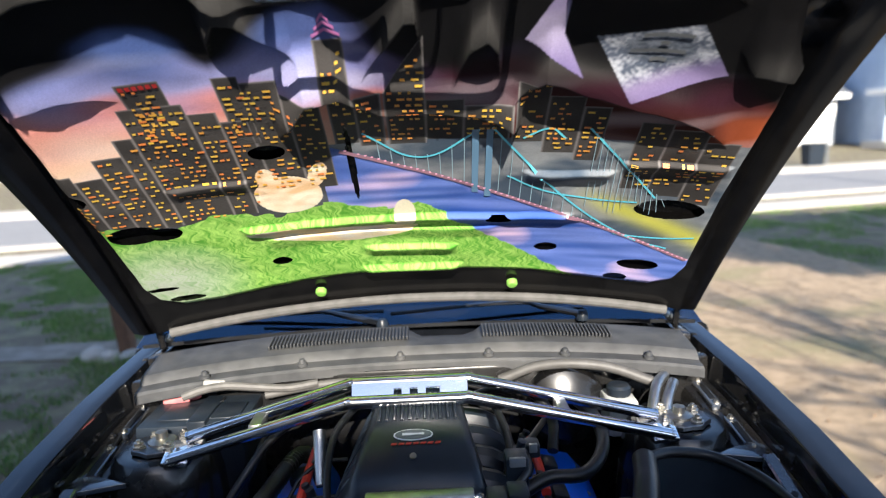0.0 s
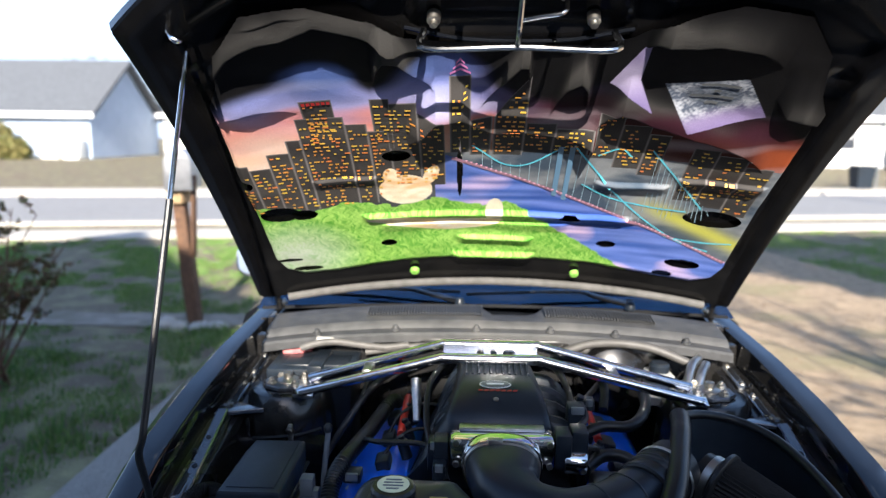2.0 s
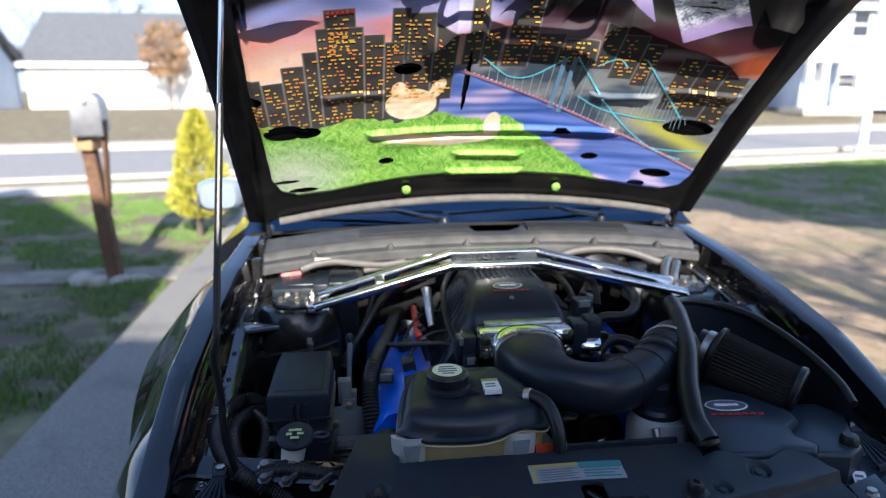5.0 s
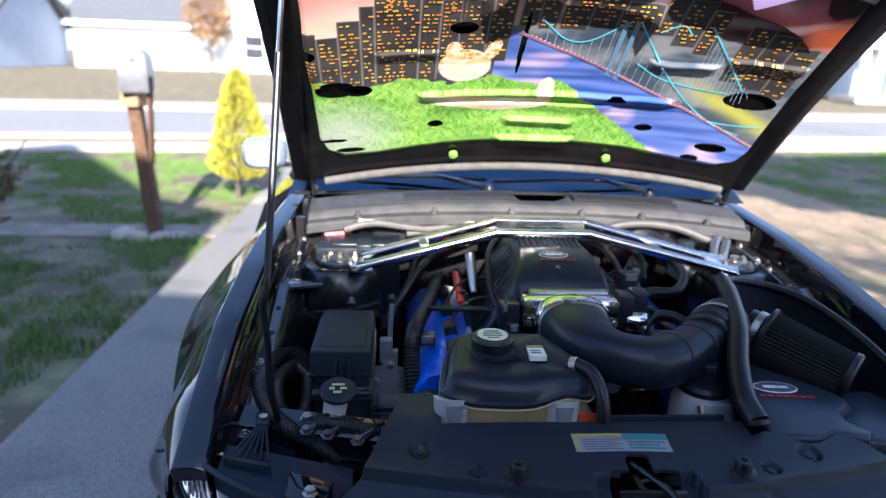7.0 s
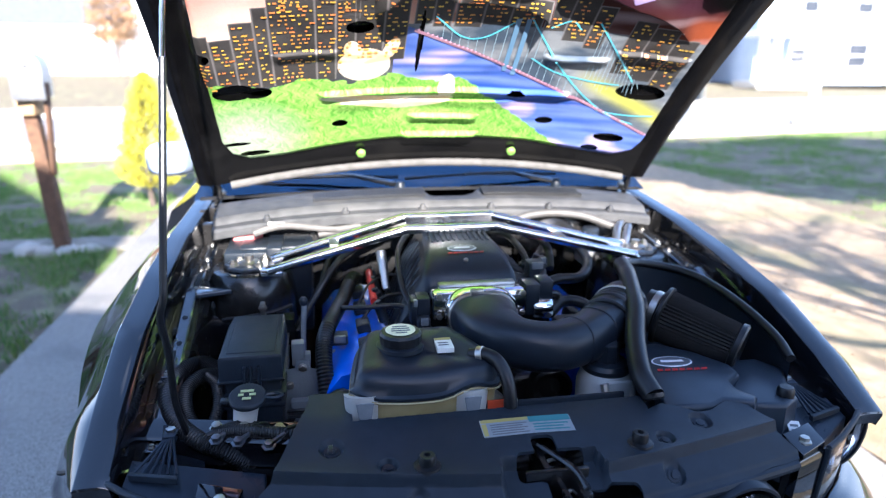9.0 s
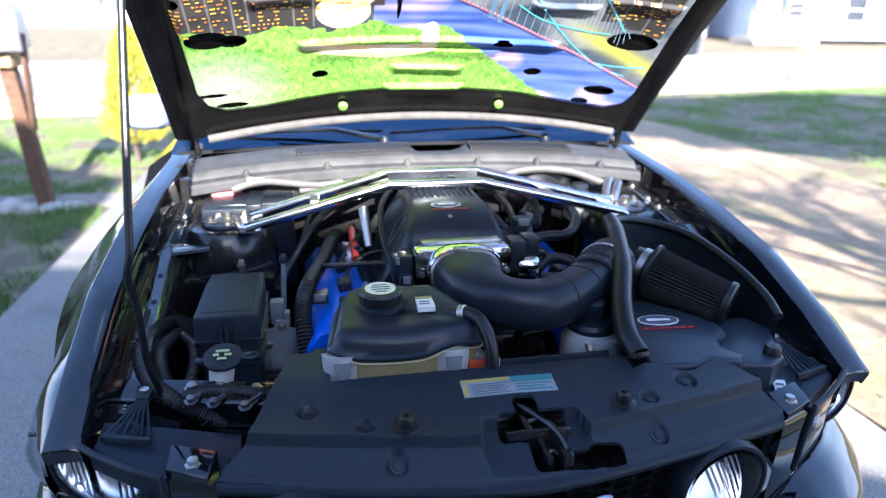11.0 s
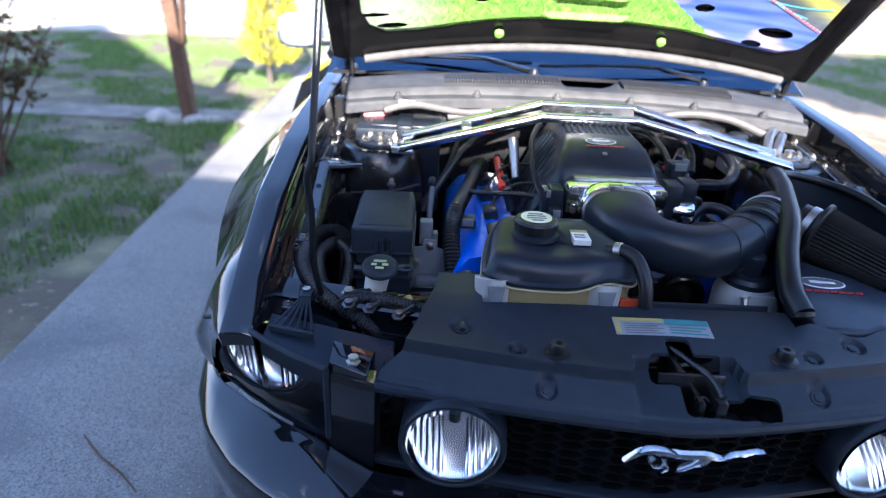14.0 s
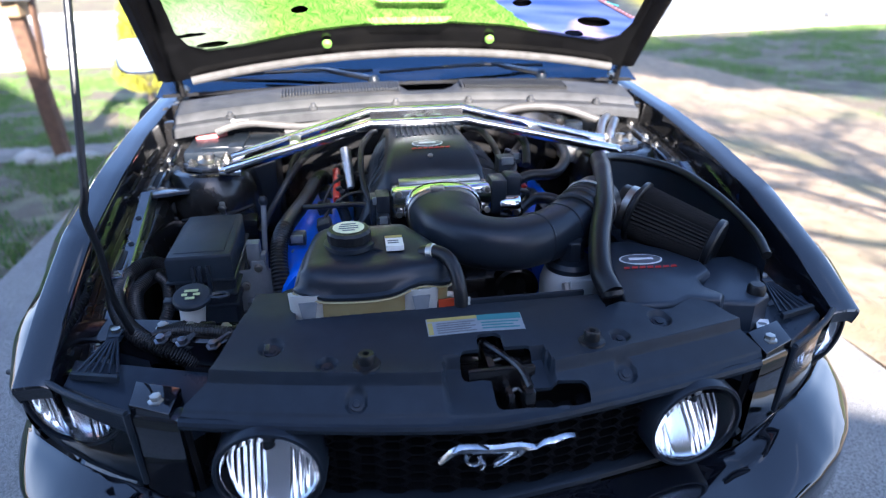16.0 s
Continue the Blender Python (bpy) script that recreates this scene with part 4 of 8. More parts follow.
# ---------------------------------------------------------------- strut towers and brace
for s in (-1, 1):
    tw = group("strut_tower", "black strut tower with bolted bright metal mount", "strut tower", "strut towers")
    cx, cy = s * 0.545, 1.02
    bm = bmesh.new()
    loops = []
    for z, r, k in [(0.45, 0.135, 0.0), (0.70, 0.130, 0.0), (0.80, 0.122, 0.0), (0.846, 0.110, 0), (0.858, 0.100, 0), (0.862, 0.085, 0), (0.858, 0.06, 0)]:
        loops.append([(cx + r * math.cos(a) * (0.86 if math.cos(a) * s > 0 else 1.0), cy + r * math.sin(a), z) for a in (2 * math.pi * j / 28 for j in range(28))])
    rings(bm, loops)
    part("tower", bm, M_BAY, tw)
    bm = bmesh.new()
    box(bm, (min(s * 0.60, s * 0.675), 0.93, 0.62), (max(s * 0.60, s * 0.675), 1.14, 0.80), 0.02)
    part("side_brace", bm, M_PAINT, tw)
    bm = bmesh.new()
    prism(bm, [(cx - s * 0.008 + 0.064 * math.cos(a) * (1.0 if j % 2 else 0.90), cy - 0.016 + 0.056 * math.sin(a) * (1.0 if j % 2 else 0.90)) for j, a in enumerate(2 * math.pi * j / 18 for j in range(18))], 0.862, 0.872, 0.003)
    part("mount_plate", bm, M_LUG, tw)
    for k in range(4):
        a = 0.6 + k * math.pi / 2
        bm = bmesh.new()
        lathe(bm, (cx - s * 0.008 + 0.046 * math.cos(a), cy - 0.016 + 0.040 * math.sin(a), 0.872), (0, 0, 1), [(0.014, 0), (0.014, 0.004), (0.010, 0.005), (0.010, 0.011), (0.005, 0.012), (0.005, 0.016), (0, 0.017)], 6)
        part("nut", bm, M_STEEL, tw)
    bm = bmesh.new()
    lathe(bm, (cx - s * 0.008, cy - 0.016, 0.870), (0, 0, 1), [(0.028, 0), (0.028, 0.006), (0.020, 0.010), (0.012, 0.010), (0.012, 0.024), (0.0, 0.025)], 18)
    part("top_nut", bm, M_STEEL, tw)

brace = group("strut_brace", "polished chrome double-tube strut brace across the engine bay", "strut brace")
for pts in ([(-0.47, 0.985, 0.888), (-0.138, 0.985, 0.984), (0.098, 0.985, 0.984), (0.475, 0.985, 0.888)], [(-0.478, 0.905, 0.880), (-0.140, 0.925, 0.968), (0.098, 0.925, 0.968), (0.482, 0.905, 0.880)]):
    bm = bmesh.new()
    dense = []
    for a, b in zip(pts, pts[1:]):
        a, b = Vector(a), Vector(b)
        dense += [a, a + (b - a) * 0.06, a + (b - a) * 0.94]
    dense.append(Vector(pts[-1]))
    tube(bm, dense, 0.0125, 14, 3)
    part("tube", bm, M_CHROME, brace)
for s in (-1, 1):
    bm = bmesh.new()
    x0, x1 = s * 0.448, s * 0.50
    prism(bm, [(x0, 0.893), (x1, 0.90), (x1 + s * 0.02, 1.0), (x0, 1.0)][::s], 0.868, 0.876, 0.002)
    part("foot", bm, M_CHROME, brace)
    bm = bmesh.new()
    box(bm, (-0.012, -0.004, -0.02), (0.012, 0.06, 0.0), 0.004, pose(s * 0.30 - 0.02, 0.918, 0.938, 0, 0, 0))
    part("tie", bm, M_ALU, brace)
bm = bmesh.new()
# centre plate with three punched slots
rows = [-0.135, -0.078, -0.052, -0.036, -0.020, -0.004, 0.012, 0.040, 0.095]
for a, b, solid_cell in zip(rows, rows[1:], (1, 1, 0, 1, 0, 1, 0, 1)):
    for lo, hi in (((0.0, 0.3), (0.7, 1.0)) if not solid_cell else ((0.0, 1.0),)):
        pts = []
        for x, f in ((a, lo), (b, lo), (b, hi), (a, hi)):
            pts.append((x, 0.944 + 0.026 * f, 0.953 + 0.035 * f))
        top = [bm.verts.new((x, y, z + 0.002)) for x, y, z in pts]
        low = [bm.verts.new((x, y, z - 0.002)) for x, y, z in pts]
        bm.faces.new(top)
        bm.faces.new(low[::-1])
        for i in range(4):
            bm.faces.new((top[i], low[i], low[(i + 1) % 4], top[(i + 1) % 4]))
part("centre_plate", bm, M_CHROME, brace)

# ---------------------------------------------------------------- engine
M_OVAL = material("badge_white", (0.72, 0.74, 0.76), 0.4)
M_OVALB = material("badge_grey", (0.10, 0.11, 0.13), 0.4)
M_STRIPE = material("badge_red", (0.42, 0.02, 0.02), 0.5)


def oval_badge(parent, c, u, v, w, h, name="oval_badge"):
    """A plain oval mark with a bar for its lettering and a red bar below it."""
    c, u, v = Vector(c), Vector(u).normalized(), Vector(v).normalized()
    n = u.cross(v)
    if n.z < 0:
        n = -n

    def ell(a, b, lift, mat, nm):
        bm = bmesh.new()
        lo = [c + u * a * math.cos(t) + v * b * math.sin(t) for t in (2 * math.pi * k / 32 for k in range(32))]
        rings(bm, [[p + n * (lift - 0.001) for p in lo], [p + n * lift for p in lo]])
        part(nm, bm, mat, parent)
    ell(w, h, 0.0018, M_OVAL, name)
    ell(w * 0.92, h * 0.84, 0.0026, M_OVALB, "oval_field")
    for k, (d, l, hh, mat, nm) in enumerate(((0.0, 0.55, 0.22, M_OVAL, "lettering_bar"),)):
        bm = bmesh.new()
        pts = [c + u * sx * w * l + v * (d + sy * h * hh) for sx, sy in ((-1, -0.8), (-0.4, -1), (0.4, -0.6), (1, -0.9), (1, 0.8), (0.3, 0.6), (-0.5, 1), (-1, 0.9))]
        rings(bm, [[p + n * 0.0026 for p in pts], [p + n * 0.0034 for p in pts]])
        part(nm, bm, mat, parent)
    for k in range(7):
        bm = bmesh.new()
        x0 = -1.1 + k * 0.36
        pts = [c + u * w * (x0 + dx) - v * h * (1.55 - e) for dx, e in ((0, -0.16), (0.26, -0.16), (0.32, 0.16), (0.06, 0.16))]
        rings(bm, [[p + n * 0.001 for p in pts], [p + n * 0.0024 for p in pts]])
        part("red_bar", bm, M_STRIPE, parent)


plenum = group("intake_manifold", "black ribbed intake plenum with chrome throttle body", "intake manifold")
bm = bmesh.new()
loops = []
for y, x0, x1, zt, zb in [(0.735, -0.115, 0.105, 0.865, 0.74), (0.75, -0.122, 0.108, 0.892, 0.72), (0.765, -0.122, 0.107, 0.905, 0.70), (0.80, -0.112, 0.100, 0.928, 0.70), (0.86, -0.104, 0.094, 0.940, 0.70), (0.98, -0.092, 0.082, 0.950, 0.70), (1.08, -0.086, 0.076, 0.946, 0.70), (1.12, -0.084, 0.074, 0.93, 0.70)]:
    e = 0.018
    loops.append([(x0 - 0.105, y, zb), (x0 - 0.072, y, zb + 0.3 * (zt - zb)), (x0 - 0.035, y, zb + 0.68 * (zt - zb)), (x0 - 0.008, y, zt - e * 1.8), (x0, y, zt - e), (x0 + 0.006, y, zt - e * 0.35), (x0 + 0.02, y, zt), (0.5 * (x0 + x1), y, zt + 0.004), (x1 - 0.02, y, zt), (x1 - 0.006, y, zt - e * 0.35), (x1, y, zt - e), (x1 + 0.03, y, 0.5 * (zt + zb)), (x1 + 0.05, y, zb)])
rings(bm, loops)
part("plenum", bm, M_PLASTIC2, plenum, angle=40)
for k in range(11):
    x = -0.078 + 0.0145 * k
    bm = bmesh.new()
    tube(bm, [(x, 0.885, 0.944), (x, 0.95, 0.951), (x, 1.02, 0.953), (x, 1.09, 0.948)], 0.0042, 6, 2)
    part("rib", bm, M_PLASTIC2, plenum)
oval_badge(plenum, (-0.012, 0.835, 0.938), (1, 0, 0), (0, 1, 0.16), 0.036, 0.017)
bm = bmesh.new()
lathe(bm, (-0.012, 0.785, 0.9225), (0, -0.5, 1), [(0.006, 0), (0.006, 0.003), (0, 0.0035)], 12)
part("screw", bm, M_STEEL, plenum)
# runners of the manifold
for k in range(9):
    y = 0.79 + 0.036 * k
    x0, zt = lerp_table([(0.765, -0.122, 0.905), (0.86, -0.104, 0.940), (0.98, -0.092, 0.950), (1.12, -0.084, 0.93)], y)
    bm = bmesh.new()
    tube(bm, [(x0 - 0.006, y, zt - 0.030), (x0 - 0.035, y, 0.70 + 0.68 * (zt - 0.70)), (x0 - 0.072, y, 0.70 + 0.3 * (zt - 0.70)), (x0 - 0.100, y, 0.71)], 0.004, 6, 2)
    part("side_rib", bm, M_PLASTIC2, plenum)
for s in (1,):
    for k in range(4):
        y = 0.80 + 0.09 * k
        bm = bmesh.new()
        tube(bm, [(s * 0.08 - 0.008, y, 0.86), (s * 0.15 - 0.008, y, 0.84), (s * 0.19 - 0.008, y, 0.76), (s * 0.19, y, 0.68)], 0.030, 10, 4)
        part("runner", bm, M_PLASTIC2, plenum)
# throttle body: polished block, twin bores' collar, motor and cylinder
tb = group("throttle_body", "polished chrome throttle body on the intake", "throttle body")
bm = bmesh.new()
box(bm, (-0.112, 0.670, 0.815), (0.108, 0.735, 0.884), 0.012)
part("block", bm, M_CHROME, tb)
bm = bmesh.new()
box(bm, (-0.092, 0.705, 0.884), (0.088, 0.730, 0.892), 0.003)
part("flange_top", bm, M_ALU, tb)
bm = bmesh.new()
loops = []
for y, sc in ((0.672, 1.0), (0.645, 1.0), (0.640, 0.97)):
    loops.append([(-0.004 + 0.083 * sc * math.copysign(abs(math.cos(a)) ** 0.75, math.cos(a)), y, 0.838 + 0.060 * sc * math.copysign(abs(math.sin(a)) ** 0.8, math.sin(a))) for a in (2 * math.pi * j / 32 for j in range(32))])
rings(bm, loops)
part("collar", bm, M_CHROME, tb)
bm = bmesh.new()
box(bm, (0.108, 0.680, 0.815), (0.142, 0.735, 0.890), 0.004)
part("motor_housing", bm, M_PLASTIC2, tb)
bm = bmesh.new()
lathe(bm, (0.13, 0.70, 0.826), (1, -0.1, 0), [(0.024, 0.0), (0.026, 0.004), (0.026, 0.04), (0.022, 0.046), (0.0, 0.047)], 24)
part("motor", bm, M_CHROME, tb)
bm = bmesh.new()
box(bm, (0.142, 0.69, 0.835), (0.178, 0.74, 0.895), 0.006)
part("connector", bm, M_PLASTIC2, tb)
for x in (-0.098, 0.094):
    for z in (0.832, 0.878):
        bm = bmesh.new()
        lathe(bm, (x, 0.665, z), (0, -1, 0), [(0.007, 0), (0.007, 0.007), (0.0, 0.008)], 8)
        part("bolt", bm, M_STEEL, tb)
bm = bmesh.new()
box(bm, (-0.145, 0.685, 0.80), (-0.114, 0.735, 0.868), 0.004)
part("throttle_sensor", bm, M_PLASTIC2, tb)

# intake elbow
duct = group("intake_duct", "smooth black moulded intake elbow with ribbed coupler", "intake duct")
bm = bmesh.new()
line = spline([(-0.004, 0.655, 0.838), (-0.004, 0.595, 0.838), (0.004, 0.552, 0.834), (0.038, 0.508, 0.828), (0.10, 0.490, 0.823), (0.165, 0.510, 0.822), (0.225, 0.549, 0.823), (0.272, 0.59, 0.824)], 6)
loops = []
n = len(line)
for i, p in enumerate(line):
    d = (line[min(i + 1, n - 1)] - line[max(i - 1, 0)]).normalized()
    side = d.cross(Vector((0, 0, 1))).normalized()
    up = side.cross(d)
    f = i / (n - 1)
    a, b = lerp_table([(0.0, 0.077, 0.054), (0.25, 0.064, 0.053), (0.45, 0.050, 0.050), (0.75, 0.050, 0.050), (1.0, 0.055, 0.054)], f)
    if i == n - 1:
        a, b = a * 0.96, b * 0.96
    loops.append([p + side * a * math.copysign(abs(math.cos(t)) ** 0.85, math.cos(t)) + up * b * math.copysign(abs(math.sin(t)) ** 0.85, math.sin(t)) for t in (2 * math.pi * j / 28 for j in range(28))])
rings(bm, loops)
part("elbow", bm, M_PLASTIC2, duct, angle=50)
bm = bmesh.new()
tube(bm, loops[2] + loops[2][:1], 0.0032, 6, 1)
clampring = part("mouth_clamp", bm, M_STEEL, duct, "thin steel band clamp")
bm = bmesh.new()
box(bm, (-0.034, 0.632, 0.888), (-0.004, 0.646, 0.901), 0.003)
part("clamp_screw", bm, M_STEEL, clampring)
for k in (int(n * 0.72), int(n * 0.86)):
    bm = bmesh.new()
    tube(bm, loops[k] + loops[k][:1], 0.0022, 6, 1)
    part("seam", bm, M_PLASTIC2, duct)
bm = bmesh.new()
loops = []
ax = Vector((0.11, 0.118, 0.016)).normalized()
st = Vector((0.262, 0.578, 0.824))
prof = [(0.058, 0.0), (0.061, 0.002), (0.061, 0.012), (0.058, 0.014), (0.058, 0.034), (0.062, 0.038), (0.062, 0.044), (0.058, 0.047), (0.062, 0.051), (0.062, 0.057), (0.058, 0.060), (0.058, 0.075), (0.061, 0.077), (0.061, 0.086), (0.057, 0.088), (0.057, 0.125)]
lathe(bm, st, ax, prof, 32)
part("coupler", bm, M_RUBBER, duct, angle=30)
for h in (0.006, 0.080):
    bm = bmesh.new()
    lathe(bm, st + ax * h, ax, [(0.0615, -0.004), (0.0628, -0.0035), (0.0628, 0.0035), (0.0615, 0.004)], 32, cap=False)
    part("clamp", bm, M_PLASTIC2 if h < 0.02 else M_ALU, duct)

# air filter and its shield
air = group("air_filter", "conical pleated dark air filter with a steel clamp", "air filter")
f0, f1 = Vector((0.440, 0.642, 0.808)), Vector((0.552, 0.525, 0.775))
fx = (f1 - f0).normalized()
L = (f1 - f0).length
q = Vector((0, 0, 1)).rotation_difference(fx)
bm = bmesh.new()
loops = []
M_PLEAT = material("pleated_filter_cloth", (0.007, 0.0065, 0.0065), 0.85, second=(0.013, 0.012, 0.012), scale=50, bump=0.3, bump_scale=300)
for k in range(9):
    f = k / 8
    r = 0.064 - 0.012 * f
    loops.append([f0 + q @ Vector((r * (1.0 if j % 2 else 0.90) * math.cos(2 * math.pi * j / 88), r * (1.0 if j % 2 else 0.90) * math.sin(2 * math.pi * j / 88), L * f)) for j in range(88)])
rings(bm, loops)
part("pleats", bm, M_PLEAT, air, angle=15)
for h, r0, r1 in ((-0.012, 0.070, 0.010), (L - 0.004, 0.056, 0.014)):
    bm = bmesh.new()
    lathe(bm, f0 + fx * h, fx, [(r0 * 0.9, 0), (r0, 0.003), (r0, r1), (r0 * 0.92, r1 + 0.004), (r0 * 0.5, r1 + 0.005)], 36)
    part("end_ring", bm, M_RUBBER, air)
bm = bmesh.new()
lathe(bm, f0 - fx * 0.034, fx, [(0.050, 0), (0.052, 0.001), (0.052, 0.016), (0.050, 0.017)], 32, cap=False)
part("clamp", bm, M_STEEL, air)
bm = bmesh.new()
lathe(bm, f0 - fx * 0.05, fx, [(0.048, 0), (0.049, 0.03), (0.054, 0.045)], 32)
part("neck", bm, M_RUBBER, air)

M_SATIN = material("satin_dark_plastic", (0.020, 0.029, 0.042), 0.34, second=(0.026, 0.036, 0.052), scale=25, bump=0.06, bump_scale=600, rough_var=0.08, spec=0.3)
shield = group("air_shield", "black heat shield round the filter with rubber edging", "heat shield")
EDGE1 = [(0.395, 0.795, 0.890), (0.380, 0.737, 0.889), (0.362, 0.684, 0.887), (0.318, 0.560, 0.868), (0.272, 0.460, 0.836), (0.247, 0.380, 0.806), (0.252, 0.335, 0.782)]
EDGE2 = [(0.395, 0.795, 0.890), (0.46, 0.835, 0.880), (0.535, 0.838, 0.866), (0.590, 0.775, 0.858), (0.615, 0.69, 0.845), (0.630, 0.59, 0.824), (0.634, 0.50, 0.800), (0.620, 0.435, 0.782)]
for pts, r in ((EDGE1, 0.021), (EDGE2, 0.010)):
    bm = bmesh.new()
    line = spline(pts, 5)
    rings(bm, [[(p.x, p.y, p.z) for p in line], [(p.x + (0.045 if r > 0.02 else 0.0), p.y, 0.62) for p in line]], close=False)
    part("wall", bm, M_PLASTIC, shield)
    bm = bmesh.new()
    tube(bm, pts, r, 20, 8)
    part("edge_rubber", bm, M_RUBBER, shield)
bm = bmesh.new()
lathe(bm, (0.2525, 0.336, 0.782), (0.05, -0.35, -0.6), [(0.021, -0.004), (0.0205, 0.004), (0.018, 0.007), (0.010, 0.008), (0.008, 0.002)], 20)
part("edge_end", bm, M_RUBBER, shield)
# lower tray with the oval mark
bm = bmesh.new()
prism(bm, [(0.275, 0.325), (0.37, 0.318), (0.405, 0.335), (0.455, 0.315), (0.475, 0.335), (0.455, 0.37), (0.462, 0.405), (0.500, 0.43), (0.505, 0.47), (0.46, 0.545), (0.40, 0.60), (0.335, 0.60), (0.312, 0.50)], 0.62, 0.762, 0.010)
part("tray", bm, M_SATIN, shield)
bm = bmesh.new()
prism(bm, [(0.455, 0.335), (0.53, 0.320), (0.575, 0.345), (0.60, 0.41), (0.63, 0.46), (0.60, 0.52), (0.53, 0.52), (0.49, 0.43), (0.46, 0.40)], 0.62, 0.746, 0.010)
part("tray_side", bm, M_SATIN, shield)
oval_badge(shield, (0.383, 0.499, 0.762), (1, -0.07, 0), (0.07, 1, 0), 0.045, 0.024)
bm = bmesh.new()
box(bm, (0.44, 0.62, 0.60), (0.64, 0.82, 0.70), 0.02)
part("shield_floor", bm, M_PLASTIC, shield)

# coolant tank: dark lid part, cloudy lower half
M_TANK = material("cloudy_tank_plastic", (0.25, 0.20, 0.09), 0.35, second=(0.34, 0.30, 0.16), scale=12, stain=(0.20, 0.13, 0.04), stain_scale=7)
M_TANKW = material("milky_tank_plastic", (0.42, 0.43, 0.42), 0.35, second=(0.34, 0.35, 0.34), scale=15)
tank = group("coolant_tank", "black and cloudy yellow coolant expansion tank with round cap", "coolant tank")


def bell2(v, c, w):
    return math.exp(-((v - c) / w) ** 2)


def tank_loop(z, inset, arch=0.0, x0=-0.306, x1=-0.028, y0=0.378, y1=0.565):
    pts = []
    ctr = (-0.16, 0.47)
    out = [(x0, y0 + 0.02), (x0 + 0.02, y0), (x0 + 0.09, y0 - 0.012), (x0 + 0.16, y0 - 0.012), (x1 - 0.05, y0 - 0.002), (x1 - 0.01, y0 + 0.015), (x1, y0 + 0.05), (x1 - 0.012, y0 + 0.10), (x1 - 0.05, y1 - 0.02), (x1 - 0.08, y1), (x0 + 0.06, y1), (x0 + 0.025, y1 - 0.02), (x0 + 0.008, y0 + 0.09)]
    for p in spline([(x, y, 0) for x, y in out + [out[0]]], 4)[:-1]:
        d = Vector((p.x - ctr[0], p.y - ctr[1], 0))
        k = 1 - inset / d.length
        pts.append((ctr[0] + d.x * k, ctr[1] + d.y * k, z + (p.y - 0.47) * 0.10 + (arch * (bell2(p.x, -0.092, 0.034) + 0.5 * bell2(p.x, -0.292, 0.022)) if p.y < 0.41 else 0.0)))
    return pts


bm = bmesh.new()
rings(bm, [tank_loop(z, i, 0.016 if z < 0.82 else 0.004) for z, i in ((0.803, 0.004), (0.806, -0.004), (0.812, -0.005), (0.816, 0.002), (0.831, 0.006), (0.842, 0.012), (0.850, 0.025), (0.853, 0.05), (0.853, 0.09))])
part("upper_shell", bm, M_PLASTIC2, tank, angle=40)
bm = bmesh.new()
rings(bm, [tank_loop(z, i) for z, i in ((0.66, 0.03), (0.68, 0.014), (0.72, 0.010), (0.805, 0.004))])
part("lower_shell", bm, M_TANK, tank)
bm = bmesh.new()
ring = [Vector(p) for p in tank_loop(0.8025, -0.005, 0.016)]
tube(bm, ring + ring[:1], 0.0022, 6, 1)
part("seam_bead", bm, M_TANK, tank)
for x, y in ((-0.285, 0.372), (-0.090, 0.366)):
    bm = bmesh.new()
    loops = []
    for z, w in ((0.70, 0.024), (0.715, 0.030), (0.76, 0.034), (0.798, 0.036)):
        loops.append([(x + w * math.cos(a), y + 0.034 - 0.040 * math.sin(a) ** 0.8 * (w / 0.036), z + 0.010 * math.sin(a) * (z > 0.79)) for a in (math.pi * q / 14 for q in range(15))])
    rings(bm, loops)
    pocket = part("corner_pocket", bm, M_TANKW, tank, "milky white moulded corner pocket")
    bm = bmesh.new()
    prism(bm, [(-0.016, 0.0), (0.016, 0.0), (0.006, -0.062), (-0.006, -0.062)][::-1], 0, 0.003, 0.001, Matrix(((1, 0, 0, x), (0, 0.10, -1, y - 0.006), (0, 1, 0.10, 0.797), (0, 0, 0, 1))))
    part("recess", bm, M_GREY, pocket)
bm = bmesh.new()
lathe(bm, (-0.207, 0.485, 0.848), (0, 0, 1), [(0.048, 0.0), (0.047, 0.008), (0.040, 0.010)], 32)
part("neck_ring", bm, M_PLASTIC2, tank)
cap = bmesh.new()
loops = []
for r, h in ((0.034, 0.0), (0.040, 0.003), (0.041, 0.020), (0.037, 0.025), (0.0295, 0.026)):
    loops.append([(-0.207 + r * (1.0 if j % 3 else 0.965) * math.cos(2 * math.pi * j / 48), 0.485 + r * (1.0 if j % 3 else 0.965) * math.sin(2 * math.pi * j / 48), 0.856 + h) for j in range(48)])
rings(cap, loops)
capob = part("cap", cap, M_RUBBER, tank)
M_CAPL = material("cap_label", (0.72, 0.72, 0.50), 0.5, second=(0.62, 0.63, 0.45), scale=40)
bm = bmesh.new()
lathe(bm, (-0.207, 0.485, 0.8825), (0, 0, 1), [(0.029, 0), (0.029, 0.001), (0, 0.0012)], 32)
part("cap_label", bm, M_CAPL, capob, "pale yellow printed disc")
for k, (dx, dy, w) in enumerate(((0, 0.014, 0.014), (-0.008, 0.004, 0.009), (0.010, 0.004, 0.008), (0, -0.006, 0.018), (0.0, -0.016, 0.011))):
    bm = bmesh.new()
    box(bm, (-0.207 + dx - w, 0.485 + dy - 0.0022, 0.8836), (-0.207 + dx + w, 0.485 + dy + 0.0022, 0.8842))
    part("print_bar", bm, M_INK, capob)
bm = bmesh.new()
box(bm, (-0.142, 0.438, 0.8500), (-0.110, 0.485, 0.8600), 0.0)
part("sticker", bm, M_WHITE, tank, "small white sticker with a yellow edge")
